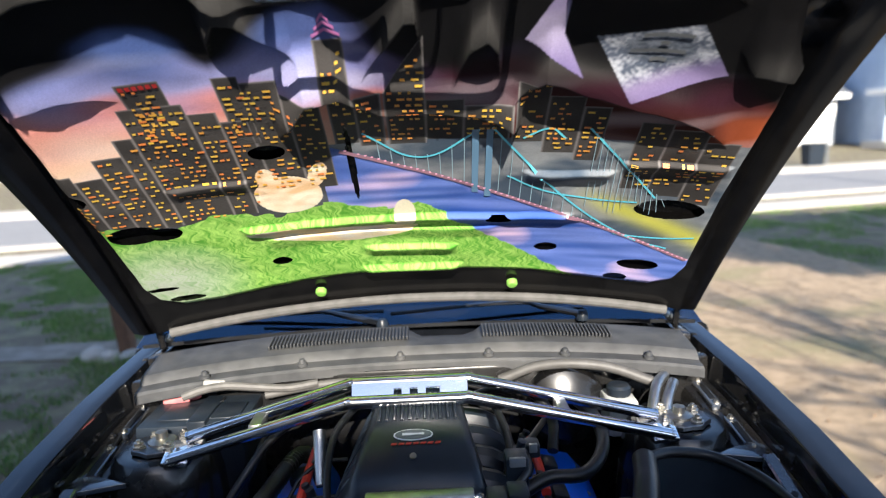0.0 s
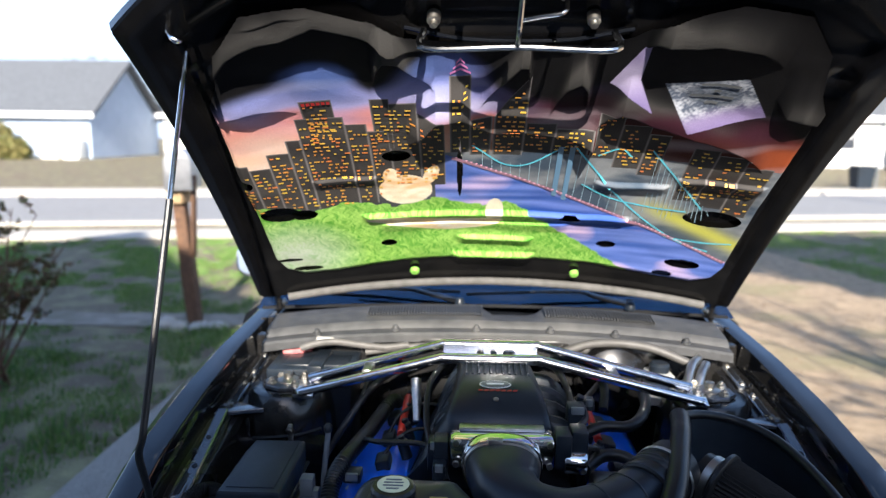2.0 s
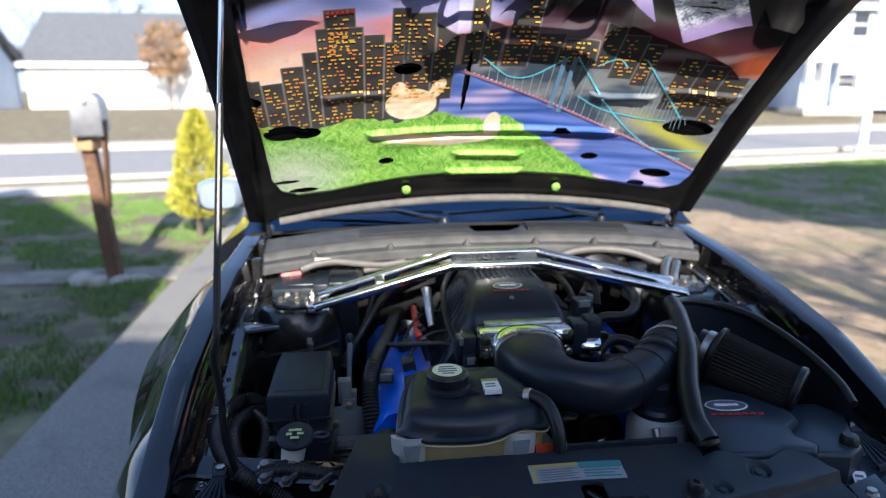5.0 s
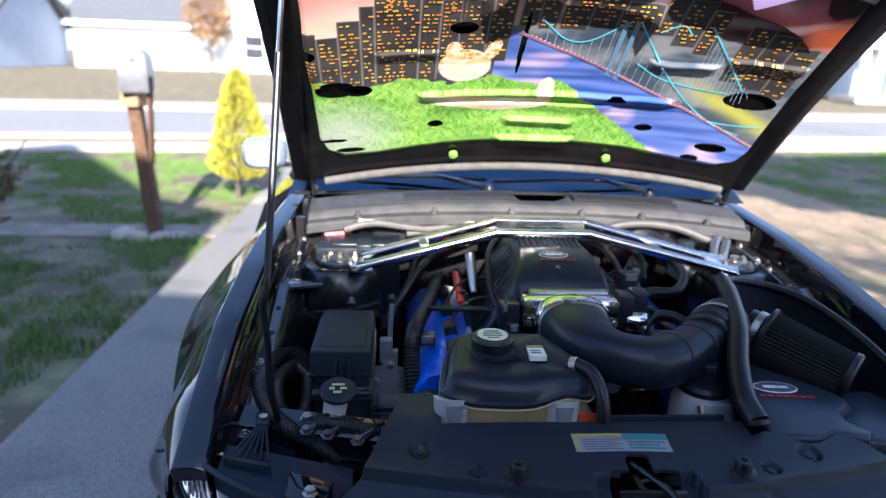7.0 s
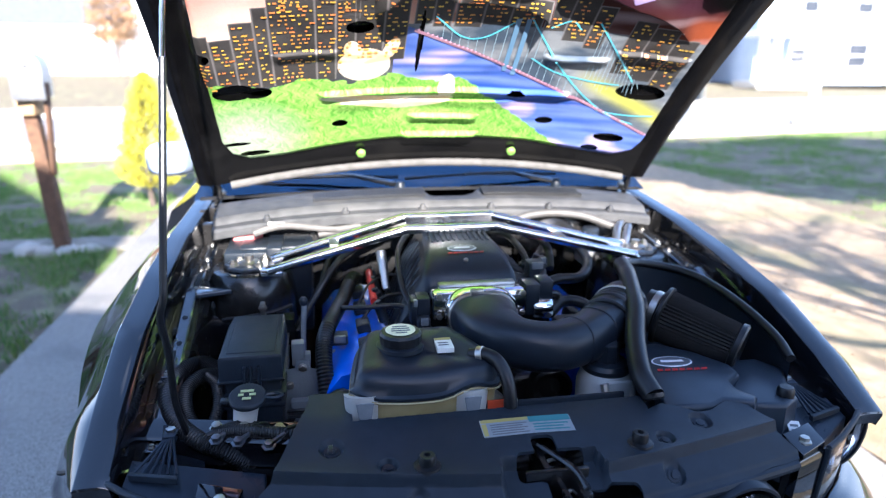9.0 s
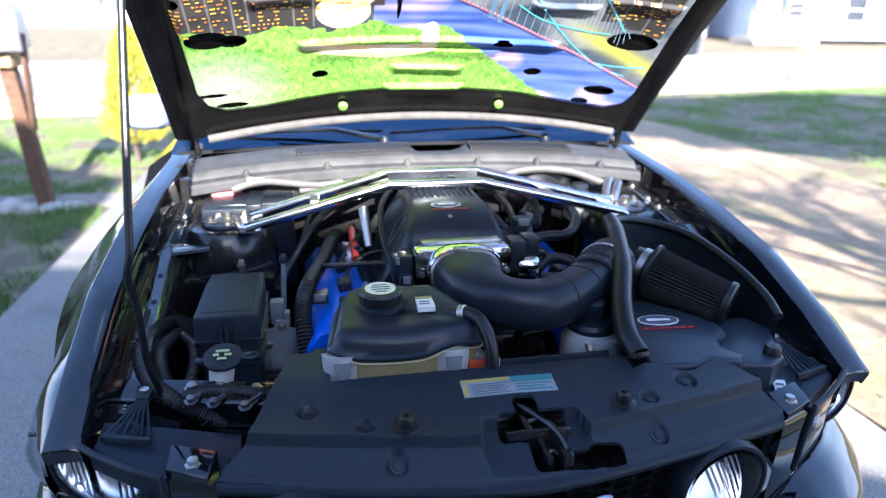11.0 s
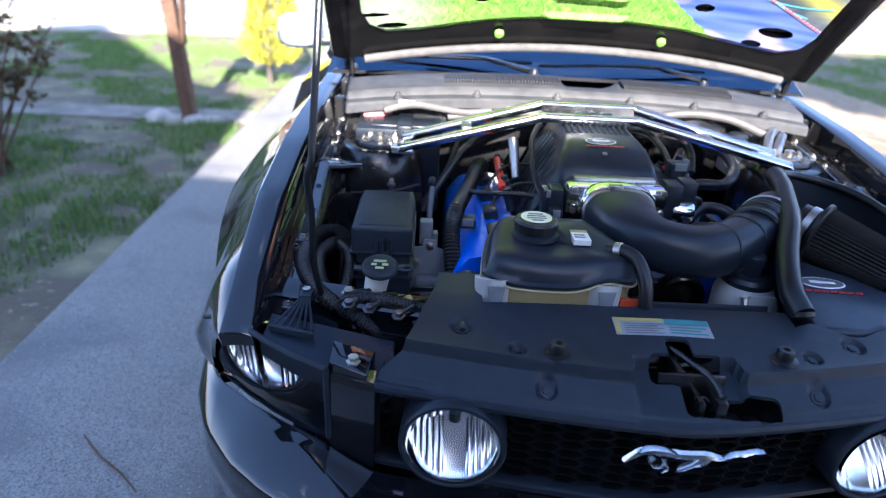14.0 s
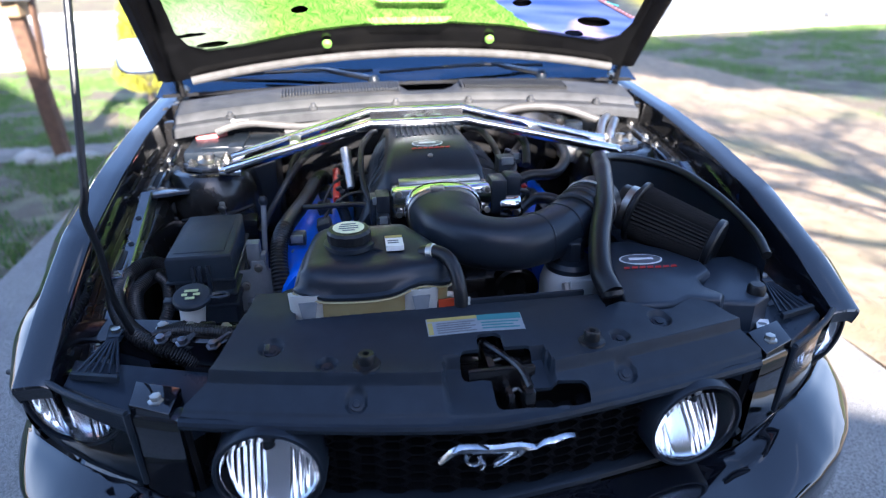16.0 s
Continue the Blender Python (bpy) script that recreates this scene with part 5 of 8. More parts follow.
bm = bmesh.new()
box(bm, (-0.142, 0.475, 0.8602), (-0.110, 0.485, 0.8608), 0.0)
part("sticker_edge", bm, M_LAB_Y, tank)
for k in range(2):
    bm = bmesh.new()
    box(bm, (-0.138, 0.450 + 0.010 * k, 0.8602), (-0.118, 0.454 + 0.010 * k, 0.8608))
    part("print_bar", bm, M_INK, tank)
bm = bmesh.new()
tube(bm, [(-0.078, 0.440, 0.842), (-0.050, 0.418, 0.850), (-0.030, 0.392, 0.838), (-0.020, 0.362, 0.795), (-0.020, 0.354, 0.70)], 0.0125, 12)
solid("overflow_hose", bm, M_RUBBER, "black rubber overflow hose from the coolant tank", "hose")
bm = bmesh.new()
lathe(bm, (-0.066, 0.431, 0.846), (0.75, -0.55, 0.22), [(0.0135, 0), (0.0155, 0.001), (0.0155, 0.012), (0.0135, 0.013)], 18, cap=False)
solid("hose_clamp", bm, M_STEEL, "bright steel spring clamp on the hose", "clamp")

# power steering reservoir
psr = group("steering_reservoir", "white round power steering reservoir with black cap", "reservoir")
bm = bmesh.new()
lathe(bm, (0.232, 0.500, 0.622), (0, 0, 1), [(0.052, 0.0), (0.060, 0.02), (0.060, 0.110), (0.054, 0.130), (0.05, 0.138)], 30)
part("body", bm, M_TANKW, psr)
bm = bmesh.new()
lathe(bm, (0.232, 0.500, 0.756), (0, 0, 1), [(0.050, 0.004), (0.050, 0.014), (0.044, 0.022), (0.022, 0.024)], 30)
part("collar", bm, M_PLASTIC2, psr)
bm = bmesh.new()
prism(bm, [(0.232 + 0.026 * math.cos(a) * (1 if j % 2 else 0.85), 0.500 + 0.026 * math.sin(a) * (1 if j % 2 else 0.85)) for j, a in enumerate(2 * math.pi * j / 16 for j in range(16))], 0.777, 0.820, 0.005)
part("cap", bm, M_PLASTIC2, psr)
bm = bmesh.new()
box(bm, (0.212, 0.436, 0.68), (0.262, 0.447, 0.757), 0.003)
part("mount_tab", bm, M_TANKW, psr)

for x in (0.205, 0.262):
    bm = bmesh.new()
    tube(bm, [(x, 0.447, 0.752), (x + 0.004, 0.435, 0.72), (x + 0.008, 0.430, 0.66)], 0.008, 8)
    part("mount_arm", bm, M_ALU, psr)
bm = bmesh.new()
lathe(bm, (0.238, 0.435, 0.715), (0, -1, 0.1), [(0.012, 0.0), (0.012, 0.004), (0.007, 0.005), (0.007, 0.012), (0.0, 0.013)], 6)
part("bolt", bm, M_STEEL, psr)

# fuse box
fuse = group("fuse_box", "black plastic fuse box with a flat lid and clips", "fuse box")
bm = bmesh.new()
box(bm, (-0.556, 0.575, 0.50), (-0.442, 0.785, 0.765), 0.008)
part("body", bm, M_PLASTIC, fuse)
bm = bmesh.new()
prism(bm, [(-0.562, 0.566), (-0.438, 0.566), (-0.436, 0.74), (-0.442, 0.792), (-0.556, 0.792), (-0.562, 0.74)], 0.757, 0.811, 0.008)
part("lid", bm, M_PLASTIC, fuse)
bm = bmesh.new()
prism(bm, [(-0.548, 0.582), (-0.452, 0.582), (-0.452, 0.776), (-0.548, 0.776)], 0.806, 0.8130, 0.003)
part("lid_panel", bm, M_PLASTIC, fuse)
for x in (-0.512, -0.500, -0.484):
    bm = bmesh.new()
    box(bm, (x - 0.0035, 0.556, 0.715), (x + 0.0035, 0.568, 0.790), 0.002)
    part("clip_rib", bm, M_PLASTIC2, fuse)
for z in (0.757, 0.726):
    bm = bmesh.new()
    box(bm, (-0.566, 0.560, z - 0.003), (-0.434, 0.796, z + 0.003), 0.002)
    part("lip", bm, M_PLASTIC2, fuse)
bm = bmesh.new()
box(bm, (-0.566, 0.572, 0.69), (-0.436, 0.79, 0.70), 0.003)
part("band", bm, M_PLASTIC, fuse)

# washer filler
wash = group("washer_filler", "white washer fluid filler neck with a black capped lid", "filler neck")
bm = bmesh.new()
tube(bm, [(-0.515, 0.515, 0.60), (-0.510, 0.488, 0.69), (-0.498, 0.468, 0.772)], [0.021, 0.021, 0.024], 18)
part("neck", bm, M_WHITE, wash)
bm = bmesh.new()
lathe(bm, (-0.496, 0.464, 0.770), (0, -0.25, 1), [(0.026, 0.0), (0.034, 0.002), (0.0345, 0.009), (0.031, 0.013), (0.0, 0.015)], 28)
wcap = part("cap", bm, M_PLASTIC, wash, "black lid with pale printed mark")
bm = bmesh.new()
box(bm, (-0.545, 0.452, 0.770), (-0.526, 0.470, 0.776), 0.002)
part("thumb_tab", bm, M_PLASTIC, wcap)
M_MARK = material("pale_green_print", (0.40, 0.45, 0.22), 0.6)
bm = bmesh.new()
for x0, x1, y in ((-0.012, 0.012, 0.006), (-0.016, -0.006, -0.004), (0.004, 0.016, -0.004), (-0.008, 0.008, -0.014)):
    box(bm, (x0, y - 0.003, 0), (x1, y + 0.003, 0.001), 0, pose(-0.496, 0.459, 0.7863, 14))
part("print_mark", bm, M_MARK, wcap)
bm = bmesh.new()
tube(bm, [(-0.466, 0.458, 0.776), (-0.446, 0.452, 0.776), (-0.434, 0.464, 0.774), (-0.446, 0.478, 0.772), (-0.468, 0.474, 0.772)], 0.004, 6)
part("tether", bm, M_PLASTIC2, wash)

# grey bracket
brk = group("sensor_bracket", "grey stamped metal bracket standing beside the fuse box", "bracket")
bm = bmesh.new()
prism(bm, [(-0.452, 0.58), (-0.362, 0.58), (-0.362, 0.718), (-0.372, 0.730), (-0.384, 0.734), (-0.388, 0.752), (-0.414, 0.752), (-0.418, 0.736), (-0.442, 0.733), (-0.452, 0.722)], 0, 0.006, 0.002, Matrix(((1, 0, 0, 0), (0, 0.12, -1, 0.565), (0, 1, 0.12, 0.0), (0, 0, 0, 1))))
part("plate", bm, M_GREY, brk)
bm = bmesh.new()
box(bm, (-0.43, 0.615, 0.62), (-0.375, 0.638, 0.675), 0.006)
part("module", bm, M_GREY, brk)
bm = bmesh.new()
box(bm, (-0.424, 0.662, 0.735), (-0.396, 0.690, 0.788), 0.003, pose(0, 0, 0))
box(bm, (-0.396, 0.658, 0.735), (-0.384, 0.680, 0.764), 0.002)
part("relay", bm, M_GREY, brk)
for z in (0.640, 0.655):
    bm = bmesh.new()
    tube(bm, [(-0.436, 0.612, z), (-0.40, 0.606, z + 0.004), (-0.372, 0.612, z)], 0.004, 8, 2)
    part("wire_clip", bm, M_PLASTIC2, brk)
for x, z in ((-0.401, 0.738), (-0.43, 0.70), (-0.372, 0.64)):
    bm = bmesh.new()
    lathe(bm, (x, 0.646 + 0.12 * (z - 0.7), z), (0, -1, 0.1), [(0.010, 0), (0.010, 0.004), (0.006, 0.005), (0.006, 0.010), (0, 0.011)], 8)
    part("bolt", bm, M_STEEL, brk)

# valve covers, coils, fuel rails
for s in (-1, 1):
    vc = group("valve_cover", "bright blue painted valve cover with coils and wiring", "valve cover", "valve covers")
    ox = s * 0.275
    bm = bmesh.new()
    loops = []
    for y in (0.565, 0.58, 0.70, 0.90, 1.08, 1.10):
        k = 0.92 if y in (0.565, 1.10) else 1.0
        loops.append([(ox + s * dx * k, y, z) for dx, z in ((-0.085, 0.690), (-0.085, 0.730), (-0.068, 0.758), (-0.02, 0.768), (0.050, 0.752), (0.082, 0.715), (0.088, 0.60), (0.06, 0.52), (-0.08, 0.60))])
    rings(bm, loops)
    part("cover", bm, M_BLUE, vc, angle=40)
    for k in range(4):
        bm = bmesh.new()
        y = 0.66 + 0.115 * k
        box(bm, (-0.016, -0.026, -0.01), (0.016, 0.026, 0.018), 0.005, pose(ox - s * 0.015, y, 0.770, 0, s * 14))
        part("coil", bm, M_PLASTIC2, vc)
        bm = bmesh.new()
        lathe(bm, (ox + s * 0.05, y + 0.05, 0.737), (s * 0.35, 0, 1), [(0.010, 0), (0.009, 0.01), (0, 0.011)], 8)
        part("bolt", bm, M_STEEL, vc)
    rail = group("fuel_rail", "red anodised fuel rail with injectors beside the intake", "fuel rail", "fuel rails")
    bm = bmesh.new()
    tube(bm, [(s * 0.229, 0.84, 0.809), (s * 0.229, 0.92, 0.817), (s * 0.228, 1.03, 0.824)], 0.0095, 10)
    part("rail", bm, M_RED, rail)
    for k in range(4):
        bm = bmesh.new()
        y = 0.79 + 0.09 * k
        lathe(bm, (s * 0.218, y, 0.806), (s * 0.3, 0, 1), [(0.013, -0.03), (0.013, 0.012), (0.008, 0.016), (0.008, 0.024), (0, 0.025)], 12)
        part("injector", bm, M_PLASTIC2, rail)
# polished upright on the engine's side and the dipstick
bm = bmesh.new()
tube(bm, [(-0.195, 0.88, 0.825), (-0.198, 0.91, 0.862), (-0.202, 0.945, 0.905)], [0.009, 0.012, 0.013], 12)
solid("alternator_strut", bm, M_ALU, "polished aluminium strut standing beside the intake", "strut")
bm = bmesh.new()
tube(bm, [(-0.402, 0.74, 0.62), (-0.403, 0.80, 0.72), (-0.399, 0.83, 0.80), (-0.399, 0.835, 0.815)], 0.0065, 10)
dip = group("dipstick_tube", "dull grey metal dipstick tube with a black grip", "dipstick")
part("tube", bm, M_GREY, dip)
bm = bmesh.new()
lathe(bm, (-0.399, 0.835, 0.812), (0, 0.1, 1), [(0.008, 0.0), (0.010, 0.003), (0.010, 0.014), (0.006, 0.020), (0.0, 0.021)], 12)
part("grip", bm, M_PLASTIC2, dip)
bm = bmesh.new()
box(bm, (-0.235, 0.60, 0.790), (-0.105, 0.625, 0.796), 0.003, pose(0, 0, 0))
solid("cable_bracket", bm, M_PLASTIC2, "flat black cable bracket over the blue valve cover", "bracket")

# battery with clamp and red terminal cover
bat = group("battery", "black car battery with a red terminal cover", "battery")
bm = bmesh.new()
box(bm, (-0.600, 1.035, 0.66), (-0.380, 1.194, 0.880), 0.008)
part("case", bm, M_PLASTIC2, bat)
bm = bmesh.new()
box(bm, (-0.604, 1.030, 0.862), (-0.376, 1.198, 0.892), 0.006)
part("lid", bm, M_PLASTIC, bat)
for x in (-0.53, -0.43):
    bm = bmesh.new()
    box(bm, (x - 0.036, 1.055, 0.891), (x + 0.036, 1.14, 0.897), 0.003)
    part("vent_strip", bm, M_PLASTIC2, bat)
bm = bmesh.new()
box(bm, (-0.495, 1.026, 0.70), (-0.455, 1.172, 0.902), 0.004)
part("hold_down", bm, M_PLASTIC2, bat)
# pink second tone puts the sun's glare into the red plastic
M_REDP = material("pale_red_plastic", (0.50, 0.10, 0.11), 0.5, second=(0.60, 0.22, 0.21), scale=30)
bm = bmesh.new()
loops = []
for z, k in ((0.885, 1.0), (0.905, 0.98), (0.914, 0.8), (0.918, 0.55)):
    loops.append([(-0.568 + 0.036 * k * math.cos(a) + 0.018 * k * math.cos(2 * a), 1.182 + 0.026 * k * math.sin(a), z) for a in (2 * math.pi * j / 20 for j in range(20))])
rings(bm, loops)
part("terminal_cover", bm, M_REDP, bat, "pale red terminal cover")
bm = bmesh.new()
tube(bm, [(-0.535, 1.125, 0.918), (-0.49, 1.135, 0.930), (-0.44, 1.14, 0.934), (-0.38, 1.15, 0.925), (-0.31, 1.16, 0.915), (-0.24, 1.17, 0.92)], 0.0095, 10)
solid("battery_cable", bm, material("pale_taped_cable", (0.075, 0.073, 0.07), 0.6, second=(0.12, 0.115, 0.11), scale=40), "pale taped battery cable along the firewall", "cable")
bm = bmesh.new()
box(bm, (-0.024, -0.008, -0.007), (0.024, 0.008, 0.007), 0.003, pose(-0.475, 1.165, 0.934, 0, 4, 8))
solid("cable_connector", bm, material("aged_white_plastic", (0.36, 0.355, 0.34), 0.5, second=(0.28, 0.275, 0.26), scale=40), "white plastic connector on the battery cable", "connector")

# brake reservoir and booster on the other side of the firewall
brake = group("brake_reservoir", "white brake fluid reservoir with black cap before the booster", "reservoir")
bm = bmesh.new()
box(bm, (0.405, 1.06, 0.80), (0.475, 1.15, 0.885), 0.012)
part("body", bm, M_TANKW, brake)
bm = bmesh.new()
lathe(bm, (0.44, 1.105, 0.884), (0, 0, 1), [(0.026, 0), (0.027, 0.018), (0.022, 0.024), (0, 0.025)], 22)
part("cap", bm, M_PLASTIC2, brake)
bm = bmesh.new()
lathe(bm, (0.33, 1.19, 0.83), (0, -1, 0), [(0.02, 0.0), (0.10, 0.004), (0.105, 0.02), (0.10, 0.05), (0.06, 0.075), (0.03, 0.08), (0.0, 0.08)], 32)
part("booster", bm, M_BAY, brake)

# hoses and looms: name, label, category, material, radius, ribs, points
M_LOOM = material("corrugated_loom", (0.009, 0.009, 0.010), 0.42, second=(0.016, 0.016, 0.017), scale=60)
HOSES = [
    ("radiator_hose", "thick black corrugated hose beside the blue cover", "hose", M_RUBBER, 0.019, 0.12, [(-0.345, 0.53, 0.60), (-0.350, 0.58, 0.70), (-0.355, 0.635, 0.765), (-0.347, 0.708, 0.795), (-0.307, 0.879, 0.80), (-0.276, 1.03, 0.805), (-0.26, 1.08, 0.79)]),
    ("radiator_hose", "thick black rubber hose rising at the front of the engine", "hose", M_RUBBER, 0.026, 0.0, [(-0.34, 0.42, 0.62), (-0.345, 0.46, 0.70), (-0.325, 0.52, 0.72), (-0.29, 0.58, 0.66)]),
    ("wiring_loom", "thick black corrugated loom looped by the fender", "loom", M_LOOM, 0.0175, 0.13, [(-0.50, 0.425, 0.66), (-0.540, 0.425, 0.690), (-0.585, 0.440, 0.708), (-0.632, 0.490, 0.722), (-0.664, 0.570, 0.738), (-0.652, 0.635, 0.752), (-0.615, 0.662, 0.758), (-0.580, 0.645, 0.748), (-0.565, 0.610, 0.722)]),
    ("wiring_loom", "black corrugated loom curled inside a larger one", "loom", M_LOOM, 0.0145, 0.13, [(-0.572, 0.625, 0.748), (-0.606, 0.622, 0.748), (-0.630, 0.585, 0.735), (-0.622, 0.535, 0.712), (-0.598, 0.500, 0.690)]),
    ("wiring_loom", "black taped loom hanging beside the fuse box", "loom", M_LOOM, 0.012, 0.10, [(-0.590, 0.612, 0.752), (-0.570, 0.585, 0.742), (-0.566, 0.545, 0.712), (-0.578, 0.500, 0.680)]),
    ("wiring_loom", "black corrugated loom lying along the front rail", "loom", M_LOOM, 0.0125, 0.13, [(-0.560, 0.450, 0.715), (-0.520, 0.440, 0.722), (-0.470, 0.428, 0.722), (-0.415, 0.420, 0.715), (-0.370, 0.43, 0.69)]),
    ("wiring_loom", "black wiring loom crossing over the engine's flank", "loom", M_LOOM, 0.009, 0.12, [(-0.42, 0.90, 0.72), (-0.37, 0.93, 0.80), (-0.31, 0.99, 0.87), (-0.24, 1.05, 0.90), (-0.17, 1.10, 0.91)]),
    ("wiring_loom", "black wiring loom crossing over the engine's flank", "loom", M_LOOM, 0.008, 0.12, [(-0.43, 0.95, 0.70), (-0.36, 1.0, 0.80), (-0.33, 1.06, 0.86), (-0.26, 1.13, 0.90)]),
    ("vacuum_hose", "thin black vacuum hose over the valve cover", "hose", M_RUBBER, 0.006, 0.0, [(-0.33, 0.84, 0.80), (-0.271, 0.776, 0.82), (-0.18, 0.769, 0.822), (-0.135, 0.73, 0.815), (-0.115, 0.65, 0.80)]),
    ("vacuum_hose", "thin black vacuum hose at the intake elbow", "hose", M_RUBBER, 0.009, 0.0, [(-0.155, 0.600, 0.795), (-0.11, 0.590, 0.800), (-0.085, 0.585, 0.805)]),
    ("vacuum_hose", "thin black hose curving round the plenum", "hose", M_RUBBER, 0.007, 0.0, [(-0.135, 0.70, 0.80), (-0.165, 0.78, 0.86), (-0.165, 0.88, 0.915), (-0.14, 0.97, 0.93), (-0.12, 1.04, 0.92)]),
    ("vacuum_hose", "thin black hose curving round the plenum", "hose", M_RUBBER, 0.008, 0.0, [(0.14, 0.78, 0.84), (0.165, 0.86, 0.89), (0.15, 0.97, 0.925), (0.12, 1.05, 0.92)]),
    ("heater_hose", "black rubber heater hose beside the intake", "hose", M_RUBBER, 0.013, 0.0, [(0.17, 0.80, 0.83), (0.23, 0.82, 0.85), (0.30, 0.83, 0.85), (0.35, 0.90, 0.865), (0.36, 1.0, 0.88), (0.34, 1.10, 0.88)]),
    ("heater_hose", "black rubber heater hose beside the intake", "hose", M_RUBBER, 0.014, 0.0, [(0.175, 0.70, 0.81), (0.22, 0.74, 0.82), (0.27, 0.74, 0.815), (0.305, 0.70, 0.79), (0.31, 0.66, 0.74)]),
    ("heater_hose", "black rubber hose looping behind the intake", "hose", M_RUBBER, 0.011, 0.0, [(0.12, 1.10, 0.90), (0.18, 1.06, 0.93), (0.24, 1.04, 0.92), (0.27, 1.0, 0.88), (0.26, 0.94, 0.84)]),
    ("wiring_loom", "black wiring loom beside the throttle body", "loom", M_LOOM, 0.007, 0.12, [(0.16, 0.74, 0.88), (0.19, 0.80, 0.88), (0.20, 0.90, 0.87), (0.23, 0.98, 0.86), (0.28, 1.08, 0.86)]),
    ("wiring_loom", "black wiring loom beside the throttle body", "loom", M_LOOM, 0.006, 0.05, [(0.165, 0.70, 0.86), (0.20, 0.72, 0.845), (0.215, 0.78, 0.80), (0.21, 0.86, 0.77)]),
    ("coolant_pipe", "bare metal pipe by the strut tower", "pipe", M_ALU, 0.012, 0.0, [(0.465, 0.99, 0.80), (0.490, 1.03, 0.865), (0.520, 1.09, 0.905), (0.555, 1.14, 0.91)]),
    ("coolant_pipe", "bare metal pipe by the strut tower", "pipe", M_ALU, 0.012, 0.0, [(0.50, 0.99, 0.82), (0.53, 1.05, 0.885), (0.565, 1.11, 0.905)]),
    ("refrigerant_hose", "pale grey hose along the firewall", "hose", material("pale_hose", (0.085, 0.083, 0.08), 0.55, second=(0.06, 0.058, 0.055), scale=40), 0.012, 0.0, [(0.18, 1.17, 0.905), (0.26, 1.165, 0.935), (0.34, 1.15, 0.945), (0.43, 1.14, 0.935), (0.52, 1.12, 0.905)]),
    ("firewall_line", "dusty line running below the cowl", "cable", material("dusty_line", (0.09, 0.087, 0.083), 0.6), 0.009, 0.0, [(-0.36, 1.16, 0.90), (-0.22, 1.175, 0.915), (-0.05, 1.18, 0.918), (0.12, 1.18, 0.915)]),
    ("ground_cable", "thin black cable along the fender rail", "cable", M_RUBBER, 0.005, 0.0, [(-0.66, 1.10, 0.86), (-0.655, 0.95, 0.83), (-0.645, 0.80, 0.795), (-0.64, 0.66, 0.75), (-0.62, 0.56, 0.71)]),
    ("clutch_line", "thin black line across the bay wall", "cable", M_RUBBER, 0.0045, 0.0, [(-0.60, 0.90, 0.76), (-0.55, 0.895, 0.765), (-0.48, 0.895, 0.775), (-0.43, 0.90, 0.79)]),
    ("spark_wire", "thin black wire over the red rail", "cable", M_RUBBER, 0.004, 0.0, [(-0.27, 0.78, 0.775), (-0.24, 0.80, 0.81), (-0.20, 0.82, 0.83), (-0.15, 0.83, 0.83)]),
    ("spark_wire", "thin black wire over the red rail", "cable", M_RUBBER, 0.004, 0.0, [(-0.27, 0.89, 0.775), (-0.24, 0.92, 0.82), (-0.20, 0.94, 0.84), (-0.15, 0.95, 0.84)]),
    ("side_light_cable", "thin black cable over the front rail", "cable", M_RUBBER, 0.007, 0.05, [(-0.57, 0.44, 0.715), (-0.53, 0.455, 0.725), (-0.49, 0.45, 0.72), (-0.45, 0.43, 0.715), (-0.42, 0.40, 0.69)]),
]
for name, text, cat, mat, r, ribs, pts in HOSES:
    bm = bmesh.new()
    tube(bm, pts, r, 12, 22 if ribs else 6, ribs)
    solid(name, bm, mat, text, cat)
# plugs, studs and clamps round the throttle body
for label, lo, hi, mat in (("black sensor plug beside the throttle body", (-0.158, 0.690, 0.800), (-0.128, 0.735, 0.862), M_PLASTIC2), ("black plug hanging on short wires", (-0.146, 0.655, 0.785), (-0.118, 0.688, 0.830), M_PLASTIC2), ("black vacuum valve beside the throttle motor", (0.150, 0.790, 0.850), (0.190, 0.835, 0.905), M_PLASTIC), ("black fuse plug lying on the blue cover", (-0.338, 0.690, 0.764), (-0.300, 0.730, 0.786), M_PLASTIC), ("small black plug on the heater hose", (0.195, 0.860, 0.868), (0.222, 0.895, 0.895), M_PLASTIC2)):
    plug = group("sensor_plug", label, "connector", "sensor plugs")
    bm = bmesh.new()
    box(bm, lo, hi, 0.004)
    part("housing", bm, mat, plug)
    bm = bmesh.new()
    box(bm, (lo[0] + 0.006, lo[1] - 0.004, hi[2] - 0.014), (hi[0] - 0.006, lo[1] + 0.004, hi[2] + 0.003), 0.0015)
    part("lock_tab", bm, M_GREY, plug)
for k, (x, col) in enumerate(((-0.140, (0.50, 0.20, 0.05)), (-0.134, (0.40, 0.38, 0.34)), (-0.127, (0.30, 0.22, 0.08)))):
    bm = bmesh.new()
    tube(bm, [(x, 0.665, 0.788), (x - 0.004, 0.645, 0.765), (x + 0.010 * (k - 1), 0.630, 0.735)], 0.0022, 6)
    solid("signal_wire", bm, material("wire_sheath", col, 0.45), "thin coloured signal wire below the sensor plug", "wire")
bm = bmesh.new()
lathe(bm, (0.175, 0.86, 0.86), (0.25, -0.2, 1), [(0.017, 0.0), (0.017, 0.028), (0.013, 0.033), (0.008, 0.034), (0.008, 0.052), (0.0, 0.053)], 18)
solid("vacuum_valve", bm, M_PLASTIC2, "round black vacuum valve with a hose nipple", "valve")
bm = bmesh.new()
